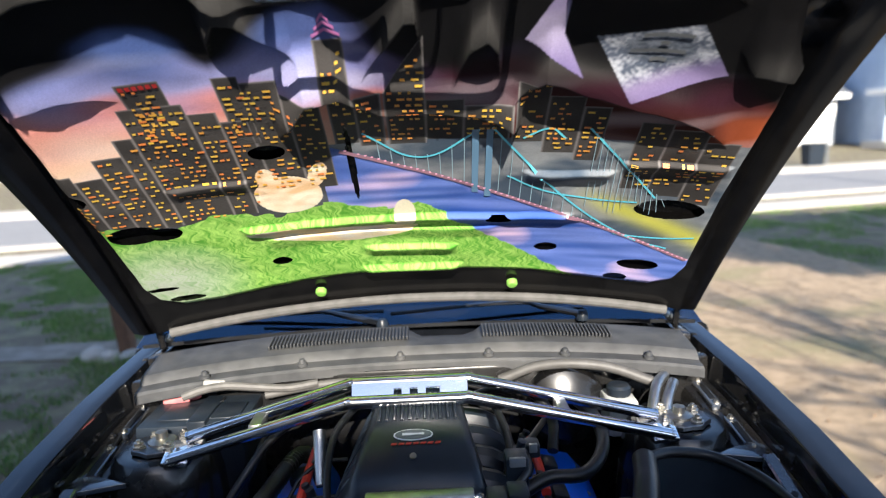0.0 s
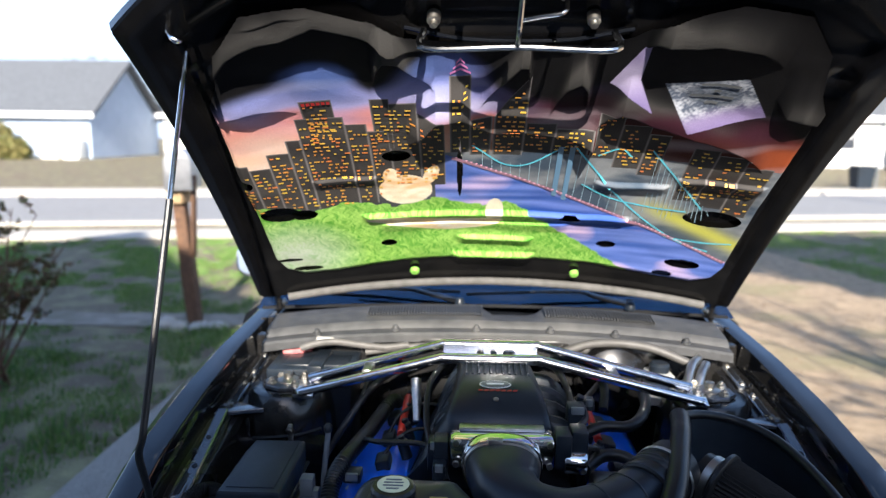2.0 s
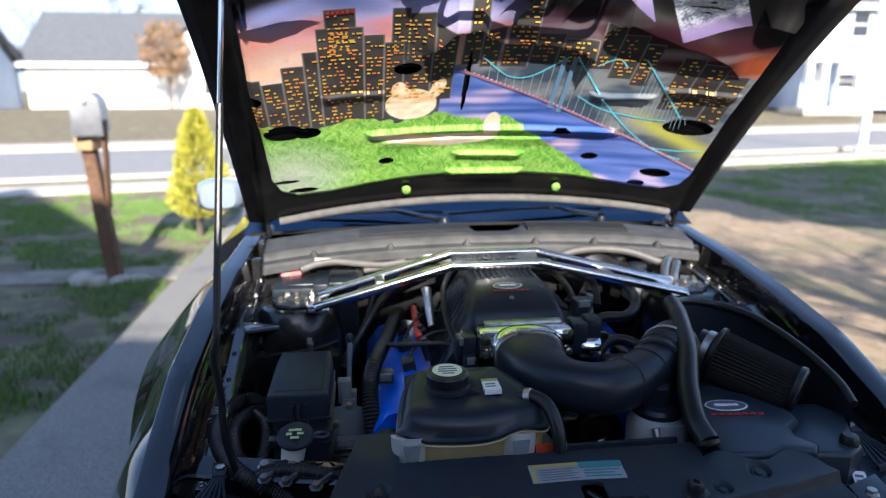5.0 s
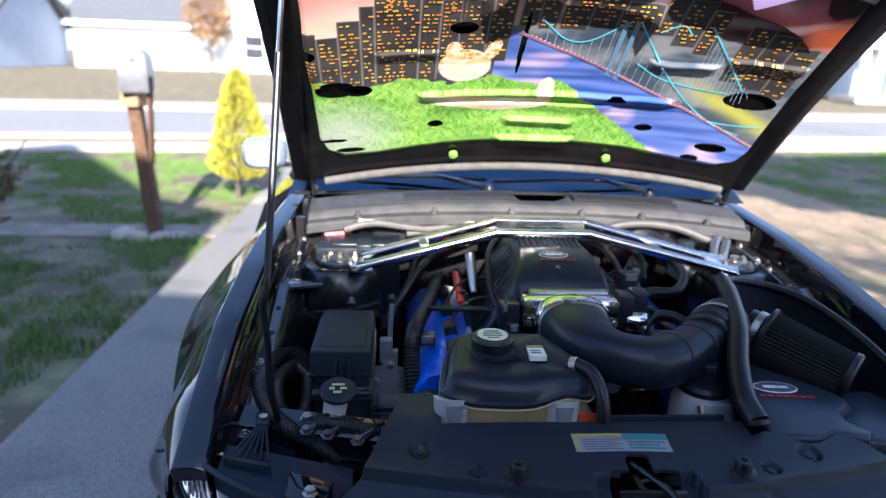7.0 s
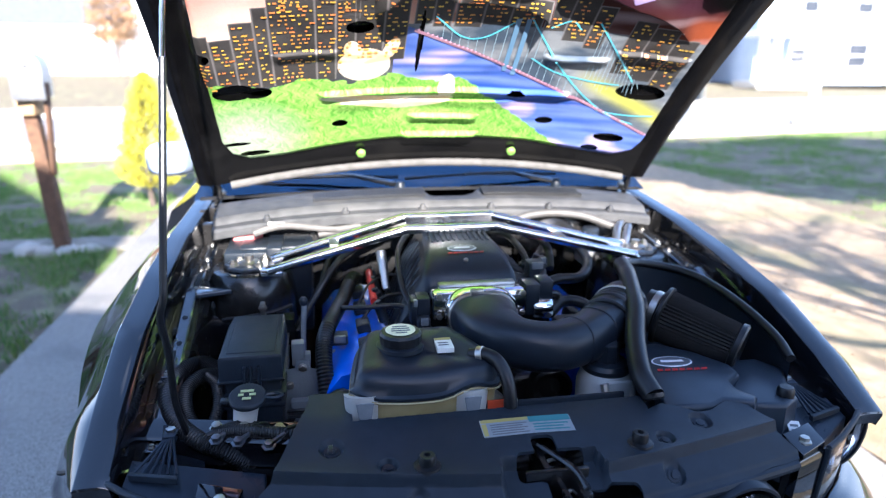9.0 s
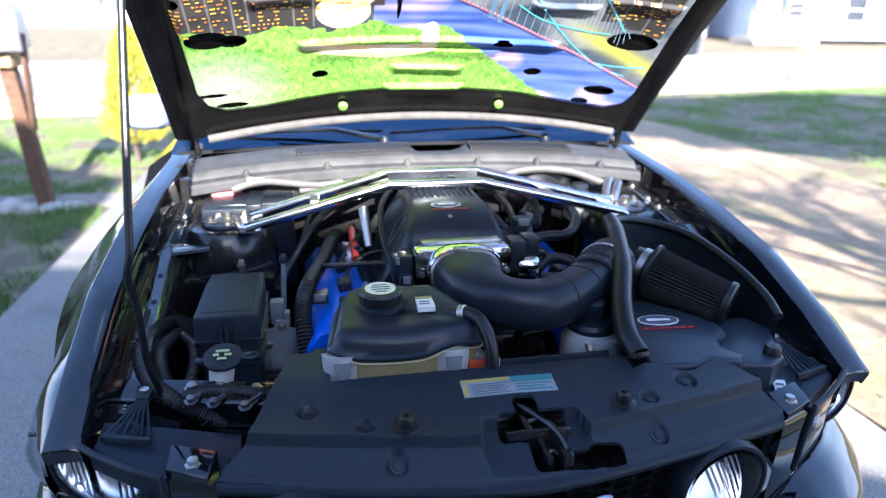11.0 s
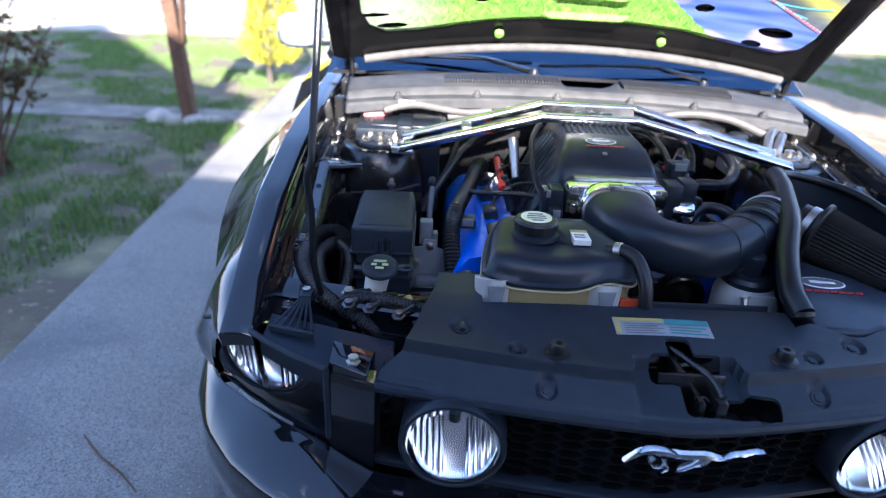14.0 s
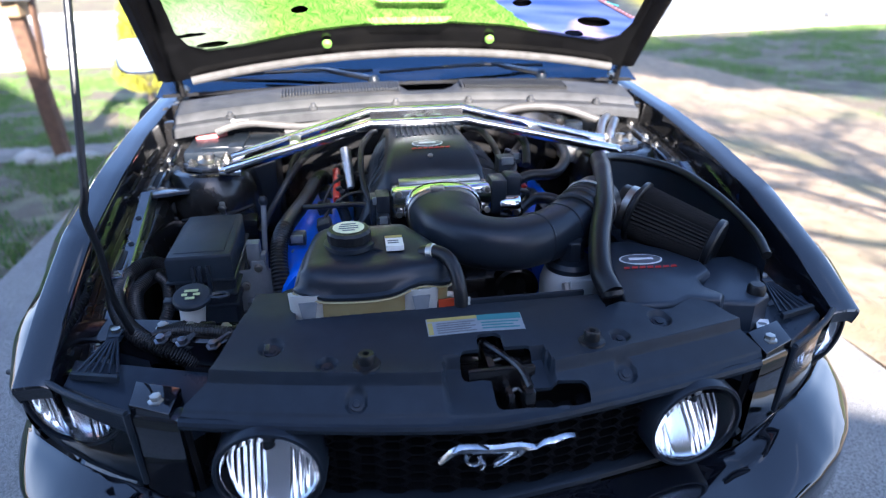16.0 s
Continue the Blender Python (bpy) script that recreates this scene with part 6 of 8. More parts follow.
lathe(bm, (-0.097, 0.588, 0.803), (0.9, -0.25, 0.2), [(0.0105, 0), (0.0125, 0.001), (0.0125, 0.010), (0.0105, 0.011)], 18, cap=False)
solid("hose_clamp", bm, M_ALU, "narrow bright clamp on the vacuum hose", "clamp")
stud2 = group("ground_stud", "bare steel stud with a nut on the cable bracket", "stud")
bm = bmesh.new()
lathe(bm, (-0.224, 0.612, 0.792), (0, -0.1, 1), [(0.011, 0.0), (0.011, 0.008), (0.005, 0.009), (0.005, 0.026), (0.0, 0.027)], 6)
part("nut", bm, M_STEEL, stud2)
for x, y, lean in ((-0.551, 0.420, 0.1), (-0.511, 0.405, 0.3), (-0.456, 0.386, 0.5)):
    lug = group("cable_lug", "bare crimped cable lug bolted to the front rail", "cable lug", "cable lugs")
    bm = bmesh.new()
    lathe(bm, (x, y, 0.716), (0, -0.2, 1), [(0.013, 0.0), (0.013, 0.0025), (0.008, 0.003), (0.008, 0.011), (0.0, 0.012)], 6)
    part("bolt", bm, M_LUG, lug)
    bm = bmesh.new()
    tube(bm, [(x, y, 0.717), (x + 0.010, y + 0.012, 0.720), (x + 0.022 + 0.01 * lean, y + 0.025, 0.725)], [0.007, 0.005, 0.004], 8)
    part("lug", bm, M_LUG, lug)
    bm = bmesh.new()
    tube(bm, [(x + 0.028, y + 0.032, 0.728), (x + 0.045, y + 0.048, 0.722), (x + 0.05, y + 0.07, 0.69)], 0.0055, 8)
    part("cable", bm, M_RUBBER, lug)
# engine block mass below all this
blk = group("engine_block", "dark engine block and accessory drive deep in the bay", "engine")
bm = bmesh.new()
box(bm, (-0.26, 0.60, 0.32), (0.26, 1.15, 0.70), 0.03)
part("block", bm, M_BAY, blk)
for x, z, r in ((-0.02, 0.62, 0.07), (-0.15, 0.66, 0.045), (0.14, 0.68, 0.05), (0.10, 0.54, 0.05)):
    bm = bmesh.new()
    lathe(bm, (x, 0.60, z), (0, -1, 0), [(r * 0.9, 0.0), (r, 0.004), (r, 0.030), (r * 0.85, 0.034), (r * 0.5, 0.022), (0.0, 0.026)], 28)
    part("pulley", bm, M_ALU if r > 0.06 else M_BAY, blk)
bm = bmesh.new()
box(bm, (0.185, 0.62, 0.72), (0.255, 0.72, 0.80), 0.012)
part("thermostat", bm, M_ALU, blk)
# warning stickers on the fan shroud
M_ORANGE = material("orange_sticker", (0.60, 0.08, 0.03), 0.5)
warn = group("warning_sticker", "small orange and white warning sticker on the fan shroud", "sticker")
bm = bmesh.new()
box(bm, (-0.056, 0.382, 0.752), (-0.020, 0.386, 0.772))
part("orange_field", bm, M_ORANGE, warn)
bm = bmesh.new()
box(bm, (-0.018, 0.382, 0.752), (0.002, 0.386, 0.772))
part("white_field", bm, M_WHITE, warn)
bm = bmesh.new()
box(bm, (-0.060, 0.384, 0.70), (0.22, 0.392, 0.766), 0.003)
part("shroud_edge", bm, M_PLASTIC, car)

# small fittings round the front corners and the fuse box
stud = group("rubber_stop", "black rubber hood stop on its threaded post", "rubber stop")
bm = bmesh.new()
lathe(bm, (0.553, 0.356, 0.690), (0, 0, 1), [(0.020, 0.0), (0.020, 0.010), (0.011, 0.014), (0.011, 0.048), (0.017, 0.050), (0.017, 0.068), (0.013, 0.074), (0.0, 0.075)], 16)
part("post", bm, M_RUBBER, stud)
tag = group("lamp_label", "small white printed label on the head lamp bracket", "label")
bm = bmesh.new()
box(bm, (-0.012, -0.026, -0.001), (0.012, 0.026, 0.001), 0, pose(0.553, 0.312, 0.6905, 15.6, 0, -20))
part("card", bm, M_WHITE, tag)
bm = bmesh.new()
for k in range(3):
    box(bm, (-0.008, -0.016 + 0.013 * k, 0.0008), (0.007, -0.010 + 0.013 * k, 0.0016), 0, pose(0.553, 0.312, 0.6905, 15.6, 0, -20))
part("print_bar", bm, M_INK, tag)
for x, y, z, yaw in ((-0.600, 0.470, 0.690, 20), (-0.408, 0.520, 0.665, -10)):
    plug = group("wire_plug", "black plastic wire plug with a locking tab", "connector", "wire plugs")
    bm = bmesh.new()
    box(bm, (-0.014, -0.024, -0.012), (0.014, 0.024, 0.012), 0.003, pose(x, y, z, 0, 0, yaw))
    part("housing", bm, M_PLASTIC2, plug)
    bm = bmesh.new()
    box(bm, (-0.005, -0.016, 0.011), (0.005, 0.012, 0.017), 0.001, pose(x, y, z, 0, 0, yaw))
    part("tab", bm, M_PLASTIC, plug)

# ---------------------------------------------------------------- the open hood
HY0, HZ0 = 1.30, 1.09


def hood_angle(s):
    return radians(47 - 17 * (max(s, 0) / 1.1) ** 1.3)


HOOD_TAB = []
_y, _z, _ds = HY0, HZ0, 0.005
for _k in range(280):
    HOOD_TAB.append((_k * _ds, _y, _z))
    _th = hood_angle((_k + 0.5) * _ds)
    _y -= _ds * math.cos(_th)
    _z += _ds * math.sin(_th)


def hood_at(x, s, lift=0.0):
    """A point on the hood's underside; lift pushes it out of the panel, towards the engine."""
    if s < 0:
        y, z = HY0 - s * math.cos(hood_angle(0)), HZ0 + s * math.sin(hood_angle(0))
    else:
        y, z = lerp_table(HOOD_TAB[max(0, int(s / _ds) - 1):int(s / _ds) + 3], s)
    th = hood_angle(s)
    d = 0.14 * x * x + lift
    return Vector((x, y - d * math.sin(th), z - d * math.cos(th)))


def bell(v, c, w):
    return math.exp(-((v - c) / w) ** 2)



M_FRAME = material("satin_black_frame_paint", (0.003, 0.003, 0.0035), 0.17, second=(0.005, 0.005, 0.0055), scale=30, spec=0.25, rough_var=0.06, stain=(0.009, 0.0085, 0.008), stain_scale=5)
hood = group("hood", "open black hood with a pressed steel inner frame", "hood")


def hood_front(x):
    return 1.215 - 0.252 * (abs(x) / 0.69) ** 2.4


def frame_lift(x, s):
    """Relief of the pressed inner frame: a raised border and a deep latch pan."""
    e = min(hood_front(x) - s, 0.69 - abs(x))
    border = 0.012 * ramp01(e, 0.0, 0.03) * (1 - 0.7 * ramp01(e, 0.075, 0.11))
    pan = 0.018 * ramp01(s, 0.90, 0.93) * (1 - ramp01(abs(x), 0.17, 0.20)) * (1 - ramp01(s, 1.07, 1.10))
    cups = sum(-0.016 * bell(math.hypot(x - cx, s - 0.985), 0, 0.035) for cx in (-0.22, 0.22))
    cones = sum(0.016 * bell(math.hypot(x - cx, s - 0.855), 0, 0.035) - 0.020 * bell(math.hypot(x - cx, s - 0.855), 0, 0.020) for cx in (-0.575, 0.575))
    return border - pan + cups + cones + 0.004


bm = bmesh.new()
NXH, NSH = 96, 84
rows = []
for j in range(NSH + 1):
    row = []
    for i in range(NXH + 1):
        x = (-1 + 2 * i / NXH) * (0.688 if 2 * i < NXH else 0.670)
        s = -0.012 + (hood_front(x) + 0.012) * j / NSH
        row.append(hood_at(x, s, frame_lift(x, s)))
    rows.append(row)
rings(bm, rows, close=False)
part("inner_frame", bm, M_FRAME, hood, angle=40)
bm = bmesh.new()
rows = []
for j in range(31):
    row = []
    for i in range(49):
        x = (-1 + 2 * i / 48) * (0.695 if i < 24 else 0.677)
        s = -0.016 + (hood_front(x * 0.992) + 0.022) * j / 30
        row.append(hood_at(x, s, -0.016))
    rows.append(row)
rings(bm, rows, close=False)
# folded hem round the edge
edge = [rows[0][i] for i in range(49)] + [r[48] for r in rows[1:]] + rows[30][::-1][1:] + [r[0] for r in rows[::-1][1:-1]]
inner = []
for p in edge:
    inner.append(Vector((p.x * 0.990, p.y - 0.016 * 0.62, p.z - 0.016 * 0.78)))
rings(bm, [[Vector(p) for p in edge], inner, [Vector((p.x * 0.972, p.y, p.z)) for p in inner]], True, False)
part("outer_skin", bm, M_PAINT, hood, angle=40)

# ---- the painted liner
liner = group("hood_liner", "dented hood liner painted with a city skyline, bridge and grass", "painted liner")
# the tall narrow slit at x -0.102 is cut to stand for a shadow
HOLES = [(-0.245, 0.552, 0.032, 0.019), (-0.545, 0.358, 0.050, 0.029), (-0.492, 0.350, 0.036, 0.020), (0.512, 0.358, 0.068, 0.030), (-0.290, 0.205, 0.021, 0.013), (0.286, 0.210, 0.025, 0.014), (-0.600, 0.482, 0.018, 0.016), (0.495, 0.160, 0.045, 0.018), (0.455, 0.107, 0.026, 0.013), (-0.520, 0.112, 0.040, 0.010), (-0.565, 0.155, 0.038, 0.007), (-0.102, 0.500, 0.0065, 0.105), (0.175, 0.322, 0.026, 0.012)]
SLOTS = [(0.335, -0.34, 0.32, 0.006, 0.012), (0.290, -0.30, 0.17, 0.003, 0.005), (0.230, -0.10, 0.085, 0.005, 0.011), (0.155, -0.115, 0.095, 0.006, 0.013), (0.480, -0.44, -0.30, 0.005, 0.008), (0.470, 0.22, 0.38, 0.006, 0.010), (0.505, 0.40, 0.58, 0.005, 0.010)]


def liner_top(x):
    return lerp_table([(0.0, 0.880), (0.12, 0.885), (0.20, 0.905), (0.26, 0.955), (0.36, 0.997), (0.47, 0.985), (0.54, 0.90), (0.57, 0.80), (0.595, 0.755), (0.612, 0.70)], abs(x))[0]


def liner_bottom(x):
    return lerp_table([(0.0, 0.120), (0.11, 0.117), (0.24, 0.108), (0.335, 0.095), (0.44, 0.081), (0.537, 0.077), (0.58, 0.100), (0.612, 0.19)], abs(x))[0]


# moulded ledges, raised to cast shadows: x, s of the lip, the shadow's reach
LEDGES = [
    [(-0.215, 0.585, 0.0), (-0.185, 0.630, 0.11), (-0.150, 0.690, 0.16), (-0.098, 0.699, 0.145), (-0.075, 0.665, 0.085), (-0.041, 0.637, 0.062), (0.036, 0.641, 0.064), (0.117, 0.628, 0.068), (0.155, 0.615, 0.08), (0.182, 0.600, 0.13), (0.198, 0.59, 0.0)],
    [(-0.605, 0.690, 0.0), (-0.586, 0.708, 0.032), (-0.531, 0.728, 0.060), (-0.480, 0.727, 0.040), (-0.430, 0.712, 0.0)],
    [(-0.610, 0.770, 0.02), (-0.570, 0.820, 0.06), (-0.520, 0.890, 0.10), (-0.460, 0.922, 0.11), (-0.415, 0.924, 0.10), (-0.354, 0.951, 0.12), (-0.311, 0.937, 0.135), (-0.272, 0.918, 0.14), (-0.234, 0.880, 0.10), (-0.205, 0.875, 0.05), (-0.16, 0.868, 0.03), (-0.13, 0.862, 0.0)],
    [(-0.490, 0.955, 0.0), (-0.450, 0.962, 0.022), (-0.400, 0.972, 0.020), (-0.345, 0.978, 0.0)],
    [(-0.272, 0.770, 0.0), (-0.262, 0.820, 0.07), (-0.245, 0.853, 0.125), (-0.220, 0.850, 0.125), (-0.197, 0.815, 0.075), (-0.172, 0.787, 0.040), (-0.150, 0.758, 0.0)],
    [(-0.062, 0.712, 0.0), (-0.030, 0.765, 0.05), (0.012, 0.832, 0.115), (0.026, 0.832, 0.11), (0.036, 0.760, 0.0)],
    [(0.080, 0.690, 0.0), (0.105, 0.775, 0.085), (0.128, 0.802, 0.115), (0.146, 0.770, 0.07), (0.156, 0.700, 0.0)],
    [(0.228, 0.880, 0.0), (0.245, 0.900, 0.095), (0.262, 0.905, 0.155), (0.282, 0.902, 0.125), (0.310, 0.902, 0.105), (0.350, 0.910, 0.105), (0.420, 0.900, 0.075), (0.455, 0.880, 0.030), (0.475, 0.860, 0.0)],
    [(0.175, 0.655, 0.0), (0.223, 0.712, 0.10), (0.283, 0.688, 0.10), (0.372, 0.656, 0.095), (0.450, 0.632, 0.075), (0.505, 0.602, 0.050), (0.560, 0.550, 0.0)],
    [(0.495, 0.780, 0.0), (0.530, 0.735, 0.06), (0.560, 0.728, 0.07), (0.598, 0.720, 0.05)],
]


def sun_slope(s):
    """Slope of the sun's rays over the hood's underside."""
    th = hood_angle(s)
    return math.tan(math.asin(math.cos(radians(SUN_EL)) * math.sin(th) - math.sin(radians(SUN_EL)) * math.cos(th)))


def ledge_lift(x, s):
    h = 0.0
    for pts in LEDGES:
        if pts[0][0] < x < pts[-1][0]:
            lip, reach = lerp_table(pts, x)
            lip += 0.004 * noise.noise((x * 26, lip * 9, 3.0))
            u = s - lip
            if -0.004 < u < 0.11:
                h += 1.12 * reach * sun_slope(lip - 0.4 * reach) * ramp01(u, -0.004, 0.002) * (1 - ramp01(u, 0.004, 0.11))
    return h


def liner_lift(x, s):
    t = liner_top(x)
    e = min(s - liner_bottom(x), (0.612 - abs(x)))
    h = 0.004 + 0.010 * ramp01(e, 0.0, 0.022) + 0.004 * ramp01(t - s, 0.0, 0.10)
    h += ledge_lift(x, s)
    for c, x0, x1, w, d in SLOTS:
        if x0 - 0.02 < x < x1 + 0.02:
            k = ramp01(x, x0 - 0.015, x0 + 0.015) * (1 - ramp01(x, x1 - 0.015, x1 + 0.015))
            cc = c + 0.006 * noise.noise((x * 9, c * 30, 0))
            h += k * d * (ramp01(s, cc - 0.045, cc - w) - ramp01(s, cc - w, cc + w * 0.4))
    h += 0.005 * noise.noise((x * 5.0, s * 5.0, 4.2)) + 0.0012 * noise.noise((x * 19, s * 19, 1.7))
    return max(h, 0.003)


# towers of the painted skyline: x0, x1, foot, top
TOWERS = [(-0.612, -0.575, 0.36, 0.555), (-0.575, -0.528, 0.37, 0.540), (-0.528, -0.478, 0.37, 0.585), (-0.478, -0.446, 0.37, 0.625), (-0.446, -0.345, 0.37, 0.690), (-0.425, -0.360, 0.60, 0.745), (-0.345, -0.300, 0.38, 0.665), (-0.300, -0.255, 0.40, 0.640), (-0.285, -0.245, 0.58, 0.740), (-0.255, -0.190, 0.44, 0.725), (-0.190, -0.135, 0.44, 0.700), (-0.123, -0.080, 0.56, 0.800), (-0.080, -0.035, 0.55, 0.690), (-0.030, 0.036, 0.55, 0.800), (0.036, 0.10, 0.56, 0.675), (0.10, 0.18, 0.56, 0.660), (0.185, 0.24, 0.55, 0.705), (0.24, 0.30, 0.52, 0.665), (0.30, 0.345, 0.50, 0.640), (0.40, 0.455, 0.42, 0.610), (0.455, 0.52, 0.40, 0.595), (0.52, 0.58, 0.38, 0.565)]


def mixc(a, b, t):
    t = max(0.0, min(1.0, t))
    return tuple(p + (q - p) * t for p, q in zip(a, b))


def art(x, s):
    """The paint on the liner at a place, with some sun and shade painted in."""
    n1 = noise.noise((x * 7, s * 16, 2.0))
    n2 = noise.noise((x * 30, s * 60, 5.0))
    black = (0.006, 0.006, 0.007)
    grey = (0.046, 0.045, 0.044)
    edge = 0.375 + 0.012 * math.sin(x * 30) + 0.012 * n2
    diag = 0.39 - (x - 0.0) * 0.82
    lawn = s < edge and (s < diag + 0.01 * n2)
    if math.hypot((x + 0.232) / 0.064, (s - 0.425) / 0.056) < 1 or math.hypot((x + 0.262) / 0.020, (s - 0.478) / 0.028) < 1 or math.hypot((x + 0.178 - 0.3 * (s - 0.45)) / 0.017, (s - 0.478) / 0.034) < 1:
        return mixc((0.60, 0.40, 0.22), (0.76, 0.64, 0.50), 0.5 + n1 + n2)
    if math.hypot((x + 0.165) / 0.175, (s - 0.298) / 0.028 - 0.5 * math.sin(x * 14)) < 1:
        return mixc((0.66, 0.52, 0.30), (0.60, 0.56, 0.47), 0.45 + n1 * 1.5 + n2)
    if math.hypot((x + 0.015) / 0.022, (s - 0.34) / 0.045) < 1:
        return (0.55, 0.52, 0.40)
    if lawn:
        lean = x + 0.25 * s + 0.02 * n2
        blade = noise.noise((lean * 190, s * 34, 9.0)) + 0.6 * noise.noise((lean * 330, s * 70, 2.0))
        g = mixc((0.070, 0.235, 0.024), (0.27, 0.46, 0.10), 0.5 + 0.95 * blade + 0.35 * n1)
        pale = max(0.0, 1 - math.hypot((x + 0.54) / 0.19, (s - 0.17) / 0.17))
        return mixc(g, (0.34, 0.38, 0.32), (1.0 + 0.5 * blade) * pale)
    for x0, x1, a, b in TOWERS:
        top = b - (0.11 * (x1 - x) / (x1 - x0) if (x0, x1) == (-0.030, 0.036) else 0.0)
        if x0 <= x < x1 and a < s < top:
            rim = min(x - x0, x1 - x, top - s)
            wall = mixc((0.036, 0.034, 0.034), (0.068, 0.064, 0.062), 0.5 + n1)
            return mixc((0.17, 0.16, 0.16), wall, rim / 0.0035)
    deck = 0.515 - (x + 0.062) * 0.495
    if s < 0.56 and x > -0.16:
        if s < deck:
            streak = noise.noise((x * 4, s * 55, 3.3))
            w = mixc((0.02, 0.06, 0.26), (0.12, 0.18, 0.48), 0.5 + streak)
            glow = max(0.0, noise.noise((x * 9, s * 14, 7.7)))
            return mixc(w, (0.75, 0.52, 0.62), 1.5 * glow * (0.5 + streak))
        olive = bell(s, deck + 0.075, 0.028) * ramp01(x, 0.30, 0.42)
        haze = mixc((0.045, 0.065, 0.095), (0.20, 0.215, 0.23), 0.45 + 1.1 * n1 + 0.4 * n2)
        return mixc(haze, (0.36, 0.36, 0.07), olive)
    if s < 0.50:
        return mixc((0.03, 0.03, 0.035), (0.07, 0.075, 0.09), 0.5 + n1)
    # speckled patch with the inscription's dark oval; beside it purple sky painted sunlit lavender
    left, right = 0.287 + (0.796 - s) * 0.60, 0.430 + (0.826 - s) * 0.68
    if left < x < right and 0.674 + (x - 0.36) * 0.37 < s < 0.796 + (x - 0.287) * 0.21:
        spray = noise.noise((x * 45, s * 45, 0)) + 0.8 * noise.noise((x * 170, s * 170, 0))
        if math.hypot((x - 0.385) / 0.050, (s - 0.776) / 0.030) < 1 + 0.3 * spray:
            return mixc((0.06, 0.075, 0.10), (0.16, 0.18, 0.22), 0.5 + spray)
        return mixc(mixc((0.11, 0.08, 0.22), (0.21, 0.17, 0.31), 0.5 + n1), mixc((0.07, 0.085, 0.12), (0.36, 0.38, 0.43), 0.42 + spray), ramp01(s, 0.695 + 0.37 * (x - 0.36), 0.735 + 0.37 * (x - 0.36)))
    if 0.185 + 0.45 * max(0.0, s - 0.79) < x < 0.240 + 0.5 * max(0.0, 0.80 - s) and 0.79 - 0.70 * (x - 0.185) < s < 0.79 + 2.2 * (x - 0.185) and s < 0.886:
        return mixc((0.11, 0.08, 0.24), (0.33, 0.29, 0.44), 0.4 + 1.2 * n1)
    # evening sky
    t = (s - 0.56 + 0.06 * n1) / 0.34
    left = 1 - ramp01(x, -0.25, 0.10)
    warm = mixc((0.60, 0.42, 0.30), (0.62, 0.22, 0.20), t * 2.4)
    cool = mixc((0.42, 0.38, 0.62), (0.10, 0.16, 0.42), (t - 0.35) * 2.5)
    c1 = mixc(warm, cool, ramp01(t, 0.34, 0.50))
    # the right-hand sky is darkened: shade lying on it is painted in
    c2 = mixc(mixc((0.060, 0.016, 0.012), (0.26, 0.060, 0.022), ramp01(x, 0.50, 0.58)), mixc((0.035, 0.010, 0.018), (0.05, 0.035, 0.09), ramp01(t, 0.50, 0.70)), ramp01(t, 0.15, 0.40))
    c = mixc(c2, c1, left)
    c = mixc(c, (0.75, 0.72, 0.80), 0.35 * max(0.0, noise.noise((x * 5 + 8, s * 22, 6))))
    # black border paint with the liner's shade added; crests painted grey as if sunlit
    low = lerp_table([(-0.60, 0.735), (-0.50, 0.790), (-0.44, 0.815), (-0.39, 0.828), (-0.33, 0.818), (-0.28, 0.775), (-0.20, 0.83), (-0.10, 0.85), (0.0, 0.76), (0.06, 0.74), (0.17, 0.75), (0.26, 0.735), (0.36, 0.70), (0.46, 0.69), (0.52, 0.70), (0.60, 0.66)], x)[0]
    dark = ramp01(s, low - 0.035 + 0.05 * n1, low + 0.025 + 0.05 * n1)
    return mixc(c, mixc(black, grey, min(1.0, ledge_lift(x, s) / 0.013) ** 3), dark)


M_ART = bpy.data.materials.new("airbrushed_liner")
M_ART.use_nodes = True
nt = M_ART.node_tree
pb = nt.nodes["Principled BSDF"]
pb.inputs["Roughness"].default_value = 0.62
pb.inputs["Specular IOR Level"].default_value = 0.12
at = nt.nodes.new("ShaderNodeAttribute")
at.attribute_name = "paint"
nz = nt.nodes.new("ShaderNodeTexNoise")
nz.inputs["Scale"].default_value = 420
mr = nt.nodes.new("ShaderNodeMapRange")
mr.inputs["To Min"].default_value, mr.inputs["To Max"].default_value = 0.72, 1.25
mx = nt.nodes.new("ShaderNodeVectorMath")
mx.operation = "SCALE"
nt.links.new(nz.outputs["Fac"], mr.inputs["Value"])
nt.links.new(at.outputs["Color"], mx.inputs[0])
nt.links.new(mr.outputs["Result"], mx.inputs["Scale"])
nt.links.new(mx.outputs["Vector"], pb.inputs["Base Color"])
bp = nt.nodes.new("ShaderNodeBump")
bp.inputs["Strength"].default_value = 0.25
bp.inputs["Distance"].default_value = 0.004
nt.links.new(nz.outputs["Fac"], bp.inputs["Height"])
nt.links.new(bp.outputs["Normal"], pb.inputs["Normal"])

NLX, NLS = 620, 480
vs, keep, faces, cols = {}, [], [], []


def liner_vertex(i, j):
    if (i, j) not in vs:
        x, s = -0.612 + 1.224 * i / NLX, 0.05 + 0.95 * j / NLS
        vs[i, j] = len(keep)
        keep.append(hood_at(x, s, liner_lift(x, s)))
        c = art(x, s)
        # bright paints lifted by a quarter to carry sunlight; dark felt left as is
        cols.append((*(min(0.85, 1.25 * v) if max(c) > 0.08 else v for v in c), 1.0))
    return vs[i, j]


